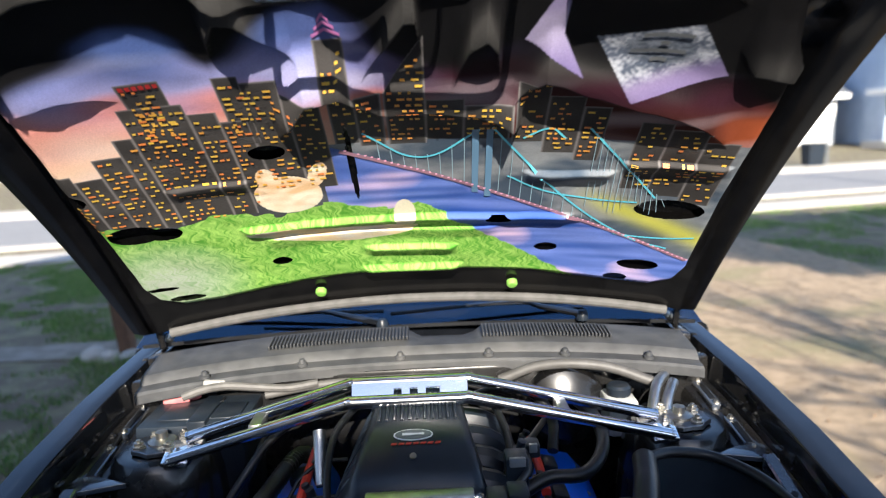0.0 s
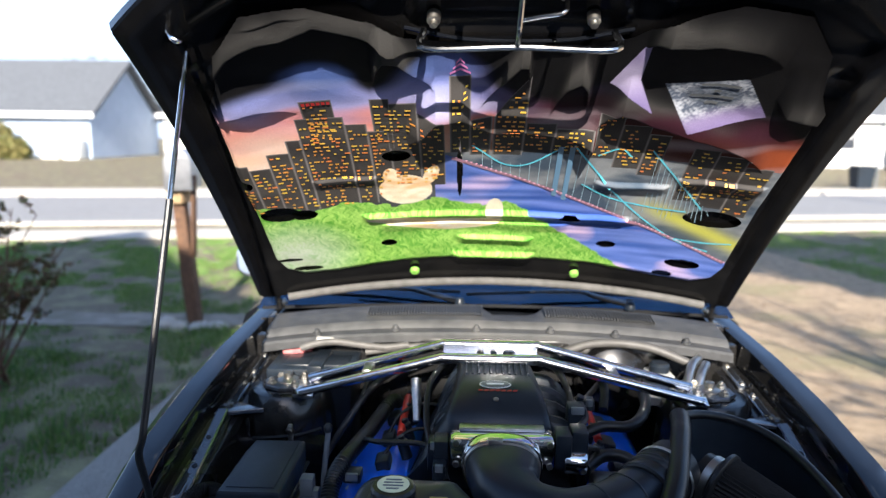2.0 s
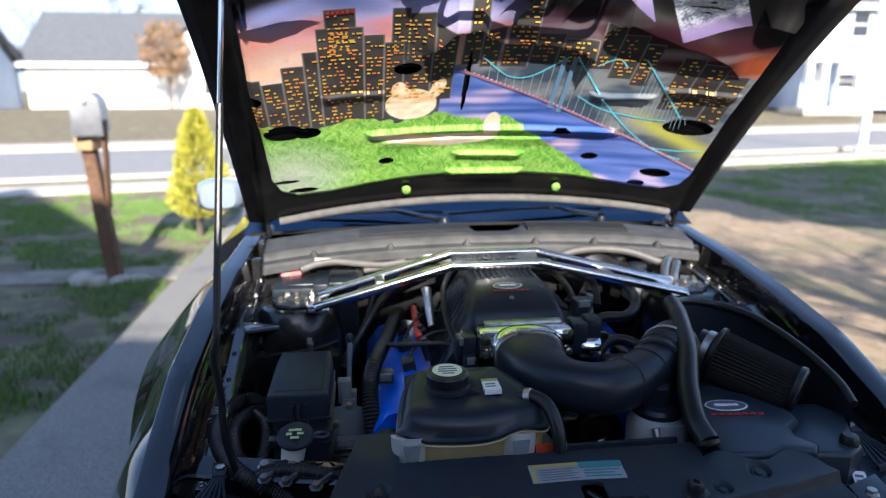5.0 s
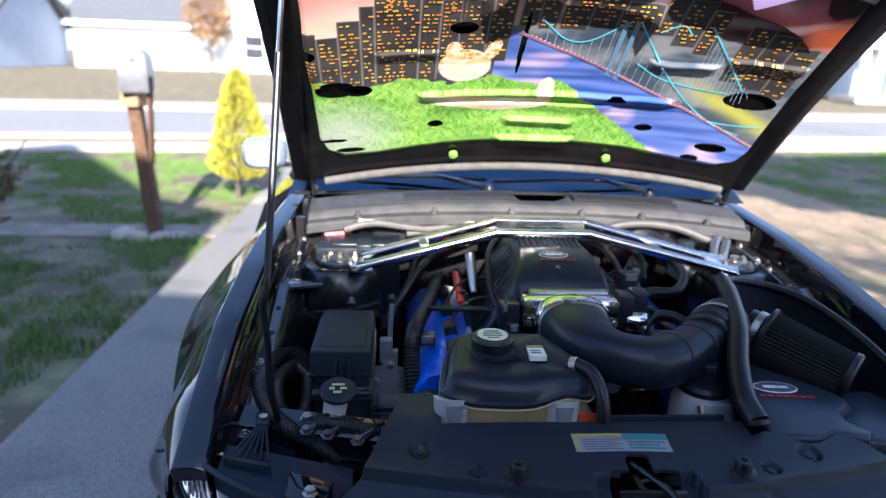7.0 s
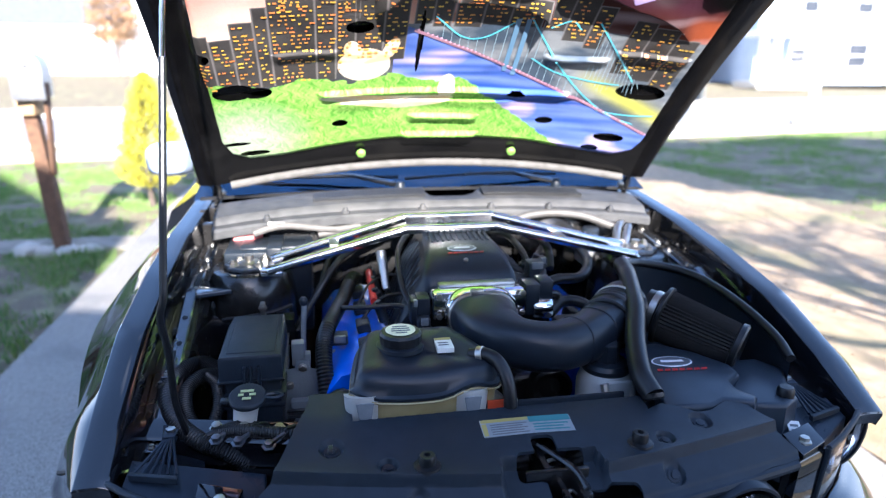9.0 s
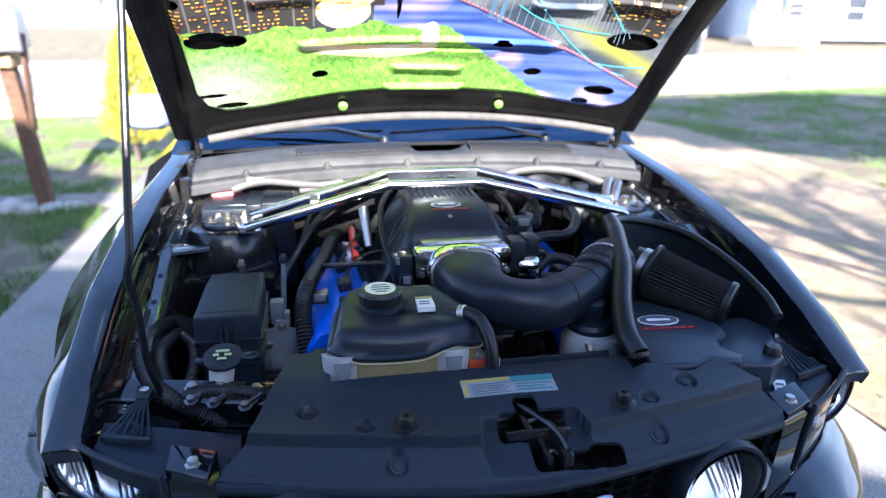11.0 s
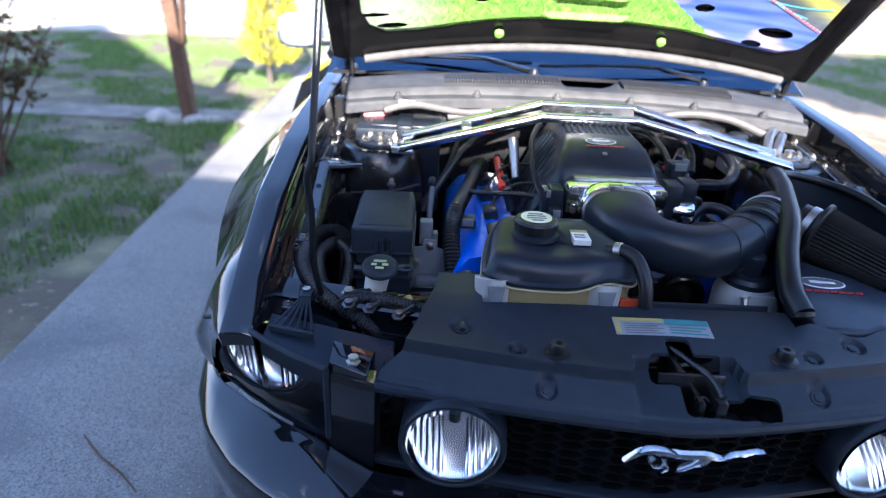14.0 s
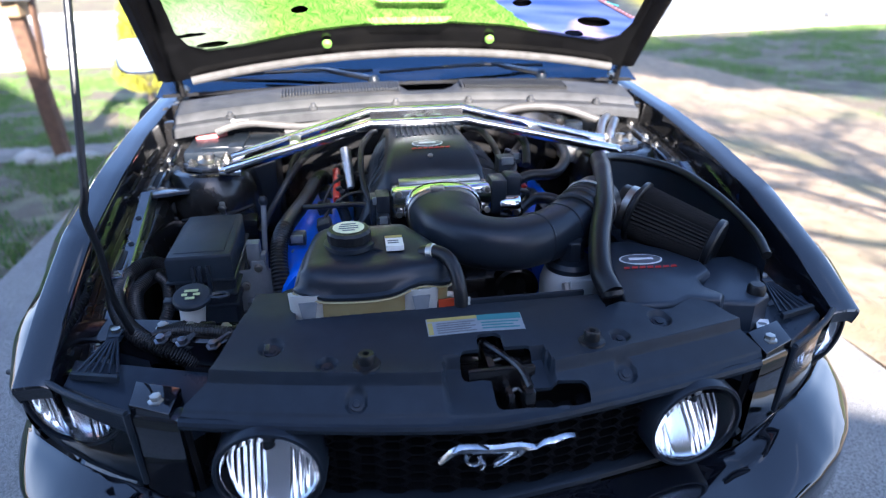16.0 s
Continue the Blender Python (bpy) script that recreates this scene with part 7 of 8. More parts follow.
for j in range(NLS):
    s = 0.05 + 0.95 * (j + 0.5) / NLS
    for i in range(NLX):
        x = -0.612 + 1.224 * (i + 0.5) / NLX
        if not liner_bottom(x) < s < liner_top(x) or x > 0.599:
            continue
        if any(((x - a) / c) ** 2 + ((s - b) / d) ** 2 < 1 for a, b, c, d in HOLES):
            continue
        faces.append((liner_vertex(i, j), liner_vertex(i, j + 1), liner_vertex(i + 1, j + 1), liner_vertex(i + 1, j)))
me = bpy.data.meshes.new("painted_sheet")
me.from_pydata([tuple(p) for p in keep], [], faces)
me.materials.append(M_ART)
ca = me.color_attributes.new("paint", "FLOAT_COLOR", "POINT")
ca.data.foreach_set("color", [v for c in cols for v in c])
me.polygons.foreach_set("use_smooth", [True] * len(me.polygons))
sheet = new("painted_sheet", me)
sheet.parent = liner


def on_liner(x, s, up=0.0012):
    return hood_at(x, s, liner_lift(x, s) + up)


def in_hole(x, s):
    return any(((x - a) / c) ** 2 + ((s - b) / d) ** 2 < 1.1 for a, b, c, d in HOLES) or not liner_bottom(x) + 0.01 < s < liner_top(x) - 0.01


# lit windows of the painted towers
M_WIN = material("yellow_window_paint", (0.72, 0.48, 0.06), 0.5, second=(0.70, 0.30, 0.05), scale=16, mix=(0.45, 0.6))
M_WINR = material("orange_window_paint", (0.70, 0.22, 0.05), 0.5)
rnd = random.Random(7)
bms = {0: bmesh.new(), 1: bmesh.new()}
for x0, x1, a, b in TOWERS:
    s = a + 0.012
    dark_right = x0 > 0.18
    while s < b - 0.012:
        x = x0 + 0.006
        while x < x1 - 0.010:
            w = rnd.choice((0.005, 0.008, 0.012))
            if rnd.random() < (0.62 if not dark_right else 0.5) and not in_hole(x, s) and not (x0 == -0.030 and s > b - 0.11 * (x1 - x) / (x1 - x0) - 0.01):
                bm = bms[1 if rnd.random() < 0.2 else 0]
                bm.faces.new([bm.verts.new(on_liner(*p)) for p in ((x, s), (x + w, s), (x + w, s + 0.0048), (x, s + 0.0048))])
            x += w + rnd.choice((0.004, 0.006, 0.010))
        s += 0.0125
tagged(part("window_paint", bms[0], M_WIN, liner), kind="stuff")
tagged(part("window_paint", bms[1], M_WINR, liner), kind="stuff")
# red crown on the tall tower, purple roof on the spire
bm = bmesh.new()
for k in range(6):
    x = -0.420 + 0.010 * k
    bm.faces.new([bm.verts.new(on_liner(*p)) for p in ((x, 0.732), (x + 0.007, 0.732), (x + 0.007, 0.741), (x, 0.741))])
part("red_crown", bm, M_STRIPE, liner)
bm = bmesh.new()
for k in range(3):
    s = 0.803 + 0.013 * k
    w = 0.020 - 0.006 * k
    for sg in (-1, 1):
        bm.faces.new([bm.verts.new(on_liner(*p)) for p in ((-0.1015 + sg * w, s), (-0.1015, s + 0.012), (-0.1015, s + 0.018), (-0.1015 + sg * w, s + 0.006))])
part("spire_roof", bm, material("pink_paint", (0.62, 0.22, 0.52), 0.5), liner)


def stroke(bm, pts, w):
    line = spline([(x, s, 0) for x, s in pts], 8)
    n = len(line)
    prev = None
    for i, p in enumerate(line):
        d = (line[min(i + 1, n - 1)] - line[max(i - 1, 0)]).normalized()
        a, b = on_liner(p.x - d.y * w, p.y + d.x * w), on_liner(p.x + d.y * w, p.y - d.x * w)
        cur = (bm.verts.new(a), bm.verts.new(b))
        if prev and not in_hole(p.x, p.y):
            bm.faces.new((prev[0], prev[1], cur[1], cur[0]))
        prev = cur


def deck_s(x):
    return 0.515 - (x + 0.062) * 0.495


M_CYAN = material("cyan_paint", (0.12, 0.55, 0.70), 0.5)
M_PINK = material("pink_light_paint", (0.78, 0.42, 0.58), 0.5)
CABLES = [[(-0.075, 0.585), (-0.004, 0.520), (0.055, 0.521), (0.128, 0.585)], [(0.150, 0.590), (0.185, 0.540), (0.273, 0.422), (0.368, 0.322), (0.466, 0.252), (0.539, 0.230)], [(0.205, 0.560), (0.25, 0.585), (0.28, 0.56)], [(0.318, 0.588), (0.395, 0.495), (0.477, 0.392)], [(0.42, 0.27), (0.50, 0.262), (0.585, 0.272)], [(0.185, 0.455), (0.258, 0.410), (0.373, 0.382), (0.469, 0.377)]]
for c in CABLES:
    bm = bmesh.new()
    stroke(bm, c, 0.0022)
    part("bridge_cable", bm, M_CYAN, liner)
bm = bmesh.new()
for k in range(26):
    x = -0.05 + 0.022 * k
    top = None
    for c in CABLES[:2]:
        for a, b in zip(c, c[1:]):
            if a[0] <= x <= b[0]:
                top = a[1] + (b[1] - a[1]) * (x - a[0]) / (b[0] - a[0])
    if top and top > deck_s(x) + 0.015:
        stroke(bm, [(x, deck_s(x)), (x - 0.002, top)], 0.0007)
for k in range(14):
    x = 0.345 + 0.012 * k
    stroke(bm, [(x, 0.36 + 0.02 * math.sin(k)), (x - 0.012, 0.58 - 0.0145 * k)], 0.0006)
part("hanger_wirework", bm, material("grey_blue_paint", (0.28, 0.42, 0.50), 0.5), liner)
for x in (0.125, 0.150):
    bm = bmesh.new()
    stroke(bm, [(x, deck_s(x) - 0.02), (x - 0.004, 0.585)], 0.006)
    part("bridge_tower", bm, material("blue_tower_paint", (0.12, 0.24, 0.38), 0.5), liner)
bm = bmesh.new()
stroke(bm, [(-0.12, 0.540), (0.1, deck_s(0.1)), (0.35, deck_s(0.35)), (0.59, deck_s(0.59))], 0.0045)
part("bridge_deck", bm, material("mauve_deck_paint", (0.30, 0.16, 0.22), 0.5), liner)
bm = bmesh.new()
for k in range(62):
    x = -0.11 + 0.0115 * k
    s = deck_s(x) + 0.003
    if not in_hole(x, s):
        r = 0.0028
        bm.faces.new([bm.verts.new(on_liner(x + r * math.cos(a), s + r * math.sin(a), 0.002)) for a in (math.pi / 3 * q for q in range(6))])
part("deck_lights", bm, M_PINK, liner)
# inscription: plain bars
bm = bmesh.new()
for s, x0, x1 in ((0.803, 0.352, 0.424), (0.787, 0.380, 0.392), (0.771, 0.340, 0.420), (0.754, 0.372, 0.396)):
    stroke(bm, [(x0, s), (0.5 * (x0 + x1), s + 0.003), (x1, s)], 0.0035)
part("inscription_bars", bm, M_INK, liner)
# push pins of the liner
for x in (-0.229, 0.223):
    bm = bmesh.new()
    p = hood_at(x, 0.066, 0.022)
    lathe(bm, p, hood_at(x, 0.066, 0.03) - p, [(0.013, -0.008), (0.013, 0.0), (0.010, 0.004), (0.0, 0.005)], 16)
    part("push_pin", bm, material("green_pin", (0.22, 0.5, 0.08), 0.5), liner)

# ---- fittings on the hood
bm = bmesh.new()
tube(bm, [hood_at(x, 0.012 - 0.03 * (x / 0.62) ** 2, 0.020) for x in [-0.60 + 1.2 * i / 12 for i in range(13)]], 0.0115, 10, 3)
solid("hood_seal", bm, material("pale_foam_seal", (0.105, 0.103, 0.10), 0.8, second=(0.07, 0.069, 0.066), scale=40), "pale grey foam seal along the hood's rear edge", "seal")
striker = group("hood_striker", "chromed wire striker frame on the hood's inner pan", "striker")
for pts, r in (([(-0.165, 0.925, 0.02), (-0.160, 0.930, 0.064), (0.0, 0.933, 0.066), (0.160, 0.930, 0.064), (0.165, 0.925, 0.02)], 0.0062), ([(-0.004, 0.933, 0.066), (-0.004, 0.98, 0.066), (-0.004, 1.05, 0.046), (-0.015, 1.055, 0.046), (-0.085, 1.057, 0.044), (-0.095, 1.057, 0.01)], 0.005), ([(-0.004, 0.985, 0.055), (0.03, 0.995, 0.055), (0.068, 1.002, 0.050), (0.070, 1.002, 0.01)], 0.004)):
    bm = bmesh.new()
    tube(bm, [hood_at(*p) for p in pts], r, 10, 5)
    part("wire", bm, M_CHROME, striker)
for x, s in ((-0.095, 1.057), (0.068, 1.002), (-0.148, 0.938), (0.128, 0.938)):
    bm = bmesh.new()
    p = hood_at(x, s, 0.006)
    lathe(bm, p, hood_at(x, s, 0.02) - p, [(0.012, -0.012), (0.012, 0.006), (0.007, 0.008), (0.007, 0.016), (0, 0.017)], 12)
    part("boss", bm, M_STEEL, striker)
bm = bmesh.new()
tube(bm, [hood_at(-0.20, 0.925, 0.012), hood_at(-0.10, 0.900, 0.018), hood_at(0.0, 0.893, 0.018), hood_at(0.10, 0.900, 0.018), hood_at(0.20, 0.925, 0.012)], 0.004, 8, 5)
part("pan_edge", bm, M_PAINT, hood)
for x0 in (0.155, 0.262):
    stk = group("hood_sticker", "grey printed information sticker on the hood's inner frame", "sticker", "hood stickers")
    bm = bmesh.new()
    cells = [[hood_at(x0 + 0.085 * u, 1.018 + 0.036 * v + 0.02 * u * 0.4, frame_lift(x0 + 0.085 * u, 1.018 + 0.036 * v) + 0.003) for u in (0, 0.5, 1)] for v in (0, 0.5, 1)]
    rings(bm, cells, close=False)
    part("card", bm, M_LABEL, stk)
    bm = bmesh.new()
    for k in range(4):
        v = 0.15 + 0.2 * k
        bm.faces.new([bm.verts.new(hood_at(x0 + 0.085 * u, 1.018 + 0.036 * (v + dv) + 0.008 * u, frame_lift(x0 + 0.04, 1.036) + 0.0055)) for u, dv in ((0.1, 0), (0.85 - 0.1 * (k % 2), 0), (0.85 - 0.1 * (k % 2), 0.08), (0.1, 0.08))])
    part("print_bars", bm, M_INK, stk)

# hinges
for sd in (-1, 1):
    hg = group("hood_hinge")
    hg.parent = hood
    for pts, r in (([(sd * 0.662, 1.36, 0.93), (sd * 0.660, 1.35, 0.99), (sd * 0.655, 1.315, 1.03), (sd * 0.650, 1.27, 1.065), (sd * 0.645, 1.19, 1.15)], 0.010), ([(sd * 0.640, 1.30, 0.985), (sd * 0.640, 1.285, 1.03), (sd * 0.640, 1.262, 1.065)], 0.008)):
        bm = bmesh.new()
        tube(bm, pts, r, 8, 5)
        part("arm", bm, M_BAY, hg)
    bm = bmesh.new()
    box(bm, (min(sd * 0.64, sd * 0.67), 1.27, 0.90), (max(sd * 0.64, sd * 0.67), 1.40, 0.965), 0.006)
    part("base", bm, M_BAY, hg)
    for y, z in ((1.30, 1.035), (1.255, 1.085), (1.215, 1.125), (1.335, 0.995)):
        bm = bmesh.new()
        lathe(bm, (sd * 0.640, y, z), (-sd, -0.3, 0), [(0.012, 0), (0.012, 0.006), (0.007, 0.008), (0.007, 0.013), (0, 0.014)], 8)
        part("bolt", bm, M_STEEL, hg)

# prop rod: bare steel above, black sleeve below, hooked into the hood
rod = group("prop_rod", "slim steel prop rod with black sleeve holding up the hood", "prop rod")
top = Vector((-0.586, 0.597, 1.655))
kink = Vector((-0.606, 0.390, 1.005))
mid = top + (kink - top) * 0.42
hook = hood_at(-0.585, 0.985, 0.012)
bm = bmesh.new()
tube(bm, [hook, hook + Vector((0.004, -0.012, -0.020)), hook + Vector((0.022, -0.018, -0.035)), top + Vector((0.016, 0.002, 0.02)), top, top + (kink - top) * 0.1, mid], 0.0048, 10, 6)
part("rod", bm, M_CHROME, rod)
bm = bmesh.new()
tube(bm, [mid, top + (kink - top) * 0.7, top + (kink - top) * 0.93, kink, kink + Vector((-0.008, 0.0, -0.035)), Vector((-0.612, 0.408, 0.90)), Vector((-0.614, 0.425, 0.80)), Vector((-0.605, 0.445, 0.722))], 0.0062, 10, 6)
part("sleeve", bm, M_RUBBER, rod)

# ---------------------------------------------------------------- garden things
M_POST = material("weathered_brown_post", (0.14, 0.075, 0.042), 0.85, second=(0.075, 0.042, 0.026), scale=18, bump=0.4, bump_scale=70)
M_TAN = material("raw_wood_block", (0.36, 0.25, 0.14), 0.85, second=(0.28, 0.19, 0.10), scale=30, bump=0.3, bump_scale=120)
M_ZINC = material("dull_galvanised_sheet", (0.30, 0.31, 0.33), 0.45, 0.6, second=(0.22, 0.23, 0.25), scale=14, rough_var=0.12)
mbx = group("mailbox", "grey metal mailbox on a weathered brown post", "mailbox", at=(-2.34, 4.5, 0))
bm = bmesh.new()
loops = []
for z, d in ((-0.12, 0.0), (0.3, 0.005), (0.7, 0.0), (1.02, 0.0)):
    loops.append([(-2.278 - 0.075 * z + sx * (0.045 + d), 4.50 + sy * (0.045 + d), z) for sx, sy in ((-1, -1), (1, -1), (1, 1), (-1, 1))])
rings(bm, loops)
part("post", bm, M_POST, mbx)
bm = bmesh.new()
box(bm, (-0.062, -0.10, -0.055), (0.062, 0.10, 0.065), 0.006, pose(-2.352, 4.50, 1.035, 0, 0, -2))
part("mount_block", bm, M_TAN, mbx)
BX = pose(-2.345, 4.58, 1.095, 0, 0, 13) @ Matrix.Diagonal((1.06, 0.95, 1.06, 1.0))


def box_loop(y, k=1.0):
    pts = [(-0.09 * k, y, 0.155 - 0.155 * k), (0.09 * k, y, 0.155 - 0.155 * k)]
    for i in range(13):
        a = math.pi * i / 12
        pts.append((0.09 * k * math.cos(a), y, 0.19 + 0.10 * k * math.sin(a)))
    return [BX @ Vector(p) for p in pts]


bm = bmesh.new()
rings(bm, [box_loop(y) for y in (-0.24, 0.0, 0.24)])
part("box", bm, M_ZINC, mbx, angle=30)
bm = bmesh.new()
rings(bm, [box_loop(-0.245, 1.05), box_loop(-0.262, 1.05), box_loop(-0.268, 0.98)])
part("door", bm, M_ZINC, mbx)
bm = bmesh.new()
box(bm, (-0.012, -0.285, 0.20), (0.012, -0.268, 0.235), 0.004, BX)
part("door_pull", bm, M_ZINC, mbx)
bm = bmesh.new()
box(bm, (-0.010, -0.030, -0.60), (0.010, 0.030, 0.06), 0.004, pose(-2.215, 4.45, 1.14, 3, 5, -12))
part("hanging_slat", bm, M_POST, mbx)
rg = random.Random(3)
footing = group("footing", "broken pale concrete lumps round the mailbox post", "footing", at=(-2.40, 4.42, 0))
for fx, fy, fr, fz in ((-2.47, 4.40, 0.105, 0.075), (-2.36, 4.36, 0.075, 0.05), (-2.55, 4.47, 0.06, 0.04), (-2.22, 4.43, 0.10, 0.025), (-2.09, 4.47, 0.09, 0.02), (-2.30, 4.56, 0.09, 0.02)):
    bm = bmesh.new()
    loops = []
    for k in range(6):
        f = k / 5
        w = math.sqrt(max(0.02, 1 - f * f * 0.98)) * fr
        loops.append([(fx + w * (1 + 0.35 * noise.noise((math.cos(q) * 1.6 + fx * 9, math.sin(q) * 1.6, f * 2))) * math.cos(q), fy + 0.8 * w * (1 + 0.35 * noise.noise((math.cos(q) * 1.6, math.sin(q) * 1.6 + fy * 7, f * 2))) * math.sin(q), -0.03 + (fz + 0.03) * f) for q in (2 * math.pi * j / 12 for j in range(12))])
    rings(bm, loops)
    part("stone", bm, M_WALK, footing, angle=25)


def leaf_material(name, a, b):
    mt = bpy.data.materials.new(name)
    mt.use_nodes = True
    nt = mt.node_tree
    b1 = nt.nodes["Principled BSDF"]
    b1.inputs["Roughness"].default_value = 0.7
    ge = nt.nodes.new("ShaderNodeNewGeometry")
    cr = nt.nodes.new("ShaderNodeMix")
    cr.data_type = "RGBA"
    cr.inputs["A"].default_value = (*a, 1)
    cr.inputs["B"].default_value = (*b, 1)
    nt.links.new(ge.outputs["Random Per Island"], cr.inputs["Factor"])
    nt.links.new(cr.outputs["Result"], b1.inputs["Base Color"])
    return mt


def soup(name, tris_or_quads, mat):
    vs, fs = [], []
    for poly in tris_or_quads:
        k = len(vs)
        vs += [tuple(p) for p in poly]
        fs.append(tuple(range(k, k + len(poly))))
    me = bpy.data.meshes.new(name)
    me.from_pydata(vs, [], fs)
    me.materials.append(mat)
    return new(name, me)


def rand_dir(r):
    z = r.uniform(-1, 1)
    a = r.uniform(0, 2 * math.pi)
    k = math.sqrt(1 - z * z)
    return Vector((k * math.cos(a), k * math.sin(a), z))


M_BUSH = leaf_material("golden_conifer_leaves", (0.50, 0.44, 0.04), (0.24, 0.27, 0.04))
M_BARK = material("grey_bark", (0.12, 0.095, 0.075), 0.9, second=(0.07, 0.055, 0.045), scale=20, bump=0.5, bump_scale=50)
bush = group("conifer_bush", "small golden-green conical conifer on the lawn", "bush", at=(-1.98, 6.0, 0))
bm = bmesh.new()
tube(bm, [(-1.98, 6.0, -0.08), (-1.985, 6.0, 0.2), (-1.98, 6.01, 0.8), (-1.96, 6.0, 1.15)], [0.028, 0.024, 0.015, 0.006], 8)
part("trunk", bm, M_BARK, bush)
rg = random.Random(11)
leaves = []
for k in range(6500):
    f = rg.random()
    z = 0.24 + 1.04 * f
    r = 0.30 * (1 - f) ** 0.62 * min(1.0, 0.45 + f * 4) * (0.55 + 0.5 * rg.random() ** 0.4)
    a = rg.uniform(0, 2 * math.pi)
    r *= 1 + 0.18 * math.sin(a * 5 + z * 9)
    c = Vector((-1.94 + r * math.cos(a), 6.0 + r * math.sin(a), z - 0.06))
    d = (Vector((math.cos(a), math.sin(a), 1.1)) + rand_dir(rg) * 0.7).normalized()
    w = d.cross(rand_dir(rg)).normalized() * 0.009
    L = rg.uniform(0.025, 0.055)
    leaves.append((c - w, c + w, c + w * 0.6 + d * L, c - w * 0.6 + d * L))
ob = soup("foliage", leaves, M_BUSH)
ob.parent = bush
ob.matrix_parent_inverse = Matrix.Translation((1.98, -6.0, 0))


def bare_tree(name, label, at, height, seed, levels=4, spread=0.55, cat="tree"):
    """A leafless tree: tapered trunk and forking limbs."""
    r = random.Random(seed)
    tr = group(name, label, cat, at=at)
    trunk, twigs = bmesh.new(), bmesh.new()

    def limb(p, d, length, rad, level):
        q = p + d * length * 0.5 + rand_dir(r) * length * 0.06
        e = p + d * length + rand_dir(r) * length * 0.08
        tube(trunk if level < 2 else twigs, [p, q, e], [rad, rad * 0.8, rad * 0.55], 6 if level < 2 else 4, 2)
        if level >= levels:
            return
        for k in range(r.choice((2, 3, 3)) + (1 if level == 0 else 0)):
            nd = (d + rand_dir(r) * spread * (1.0 + 0.25 * level) + Vector((0, 0, 0.18))).normalized()
            limb(p + (e - p) * r.uniform(0.6, 1.0), nd, length * r.uniform(0.55, 0.78), rad * 0.55, level + 1)
    limb(Vector(at) - Vector((0, 0, 0.1)), Vector((0.03, 0.02, 1)).normalized(), height * 0.36, height * 0.022, 0)
    part("trunk", trunk, M_BARK, tr)
    part("branchwork", twigs, M_BARK, tr)
    return tr


# twiggy shrub on the lawn, with last year's leaves
rg = random.Random(21)
M_TWIG = material("brown_twigs", (0.16, 0.085, 0.05), 0.9, second=(0.09, 0.05, 0.03), scale=10)
SX, SY = -2.95, 3.05
shr = group("garden_shrub", "twiggy garden shrub with sparse reddish brown leaves", "shrub", at=(SX, SY, 0))
bm = bmesh.new()
leaves = []
for k in range(26):
    a, lean = rg.uniform(0, 6.28), rg.uniform(0.15, 0.6)
    foot = Vector((SX + rg.uniform(-0.10, 0.10), SY + rg.uniform(-0.10, 0.10), -0.05))
    tip = foot + Vector((math.cos(a) * lean, math.sin(a) * lean, rg.uniform(0.6, 1.1)))
    bend = foot + (tip - foot) * 0.5 + Vector((0.06 * rg.uniform(-1, 1), 0.06 * rg.uniform(-1, 1), 0.10))
    tube(bm, [foot, bend, tip], [0.009, 0.006, 0.0025], 5, 4)
    for q in range(7):
        s0 = bend + (tip - bend) * rg.uniform(-0.3, 1.0)
        e = s0 + rand_dir(rg) * 0.12 + Vector((0, 0, 0.06))
        tube(bm, [s0, s0 + (e - s0) * 0.5 + rand_dir(rg) * 0.015, e], [0.0035, 0.003, 0.0015], 4, 2)
        for w in range(11):
            c = s0 + (e - s0) * rg.uniform(0.2, 1.05) + rand_dir(rg) * 0.02
            u = rand_dir(rg) * rg.uniform(0.015, 0.030)
            v = u.cross(rand_dir(rg)).normalized() * u.length * 0.55
            leaves.append((c - u, c - v, c + u, c + v))
part("branchwork", bm, M_TWIG, shr)
ob = soup("foliage", leaves, leaf_material("old_shrub_leaves", (0.16, 0.08, 0.04), (0.10, 0.12, 0.03)))
ob.parent = shr
ob.matrix_parent_inverse = Matrix.Translation(-shr.location)

# grass blades over the lawns
M_BLADE = leaf_material("grass_blades", (0.045, 0.165, 0.018), (0.20, 0.27, 0.075))
rg = random.Random(5)


def lawn(name, label, count, x0, x1, y0, y1, keep_out):
    blades = []
    while len(blades) < count:
        x, y = rg.uniform(x0, x1), rg.uniform(y0, y1)
        if keep_out(x, y) or noise.noise((x * 1.1, y * 1.1, 2)) + 0.7 * noise.noise((x * 4.5, y * 4.5, 6)) < 0.10 + rg.uniform(-0.22, 0.12):
            continue
        h = rg.uniform(0.015, 0.048) * (1 + 0.9 * noise.noise((x * 2.2, y * 2.2, 8)))
        d = rand_dir(rg) * 0.5
        w = Vector((-d.y, d.x, 0))
        w = w.normalized() * rg.uniform(0.003, 0.006) if w.length > 1e-4 else Vector((0.004, 0, 0))
        p = Vector((x, y, -0.035))
        blades.append((p - w, p + w, p + Vector((d.x * h, d.y * h, h + 0.01))))
    return tagged(soup(name, blades, M_BLADE), label, "grass", kind="stuff")


lawn("grass", "short patchy spring grass on the lawn", 90000, -7.5, -1.83, 0.3, 10.2, lambda x, y: 4.15 + 0.039 * (x + 9.5) - 0.02 < y < 4.60 + 0.033 * (x + 9.5) + 0.02 or y > 9.9 + RS * x)
lawn("grass", "short patchy spring grass beside the dirt strip", 60000, 3.6, 12.5, 1.5, 12.5, lambda x, y: y > 9.9 + RS * x or ((x - 3.0) / 1.5) ** 2 + ((y - 4.2) / 7.0) ** 2 < 1)
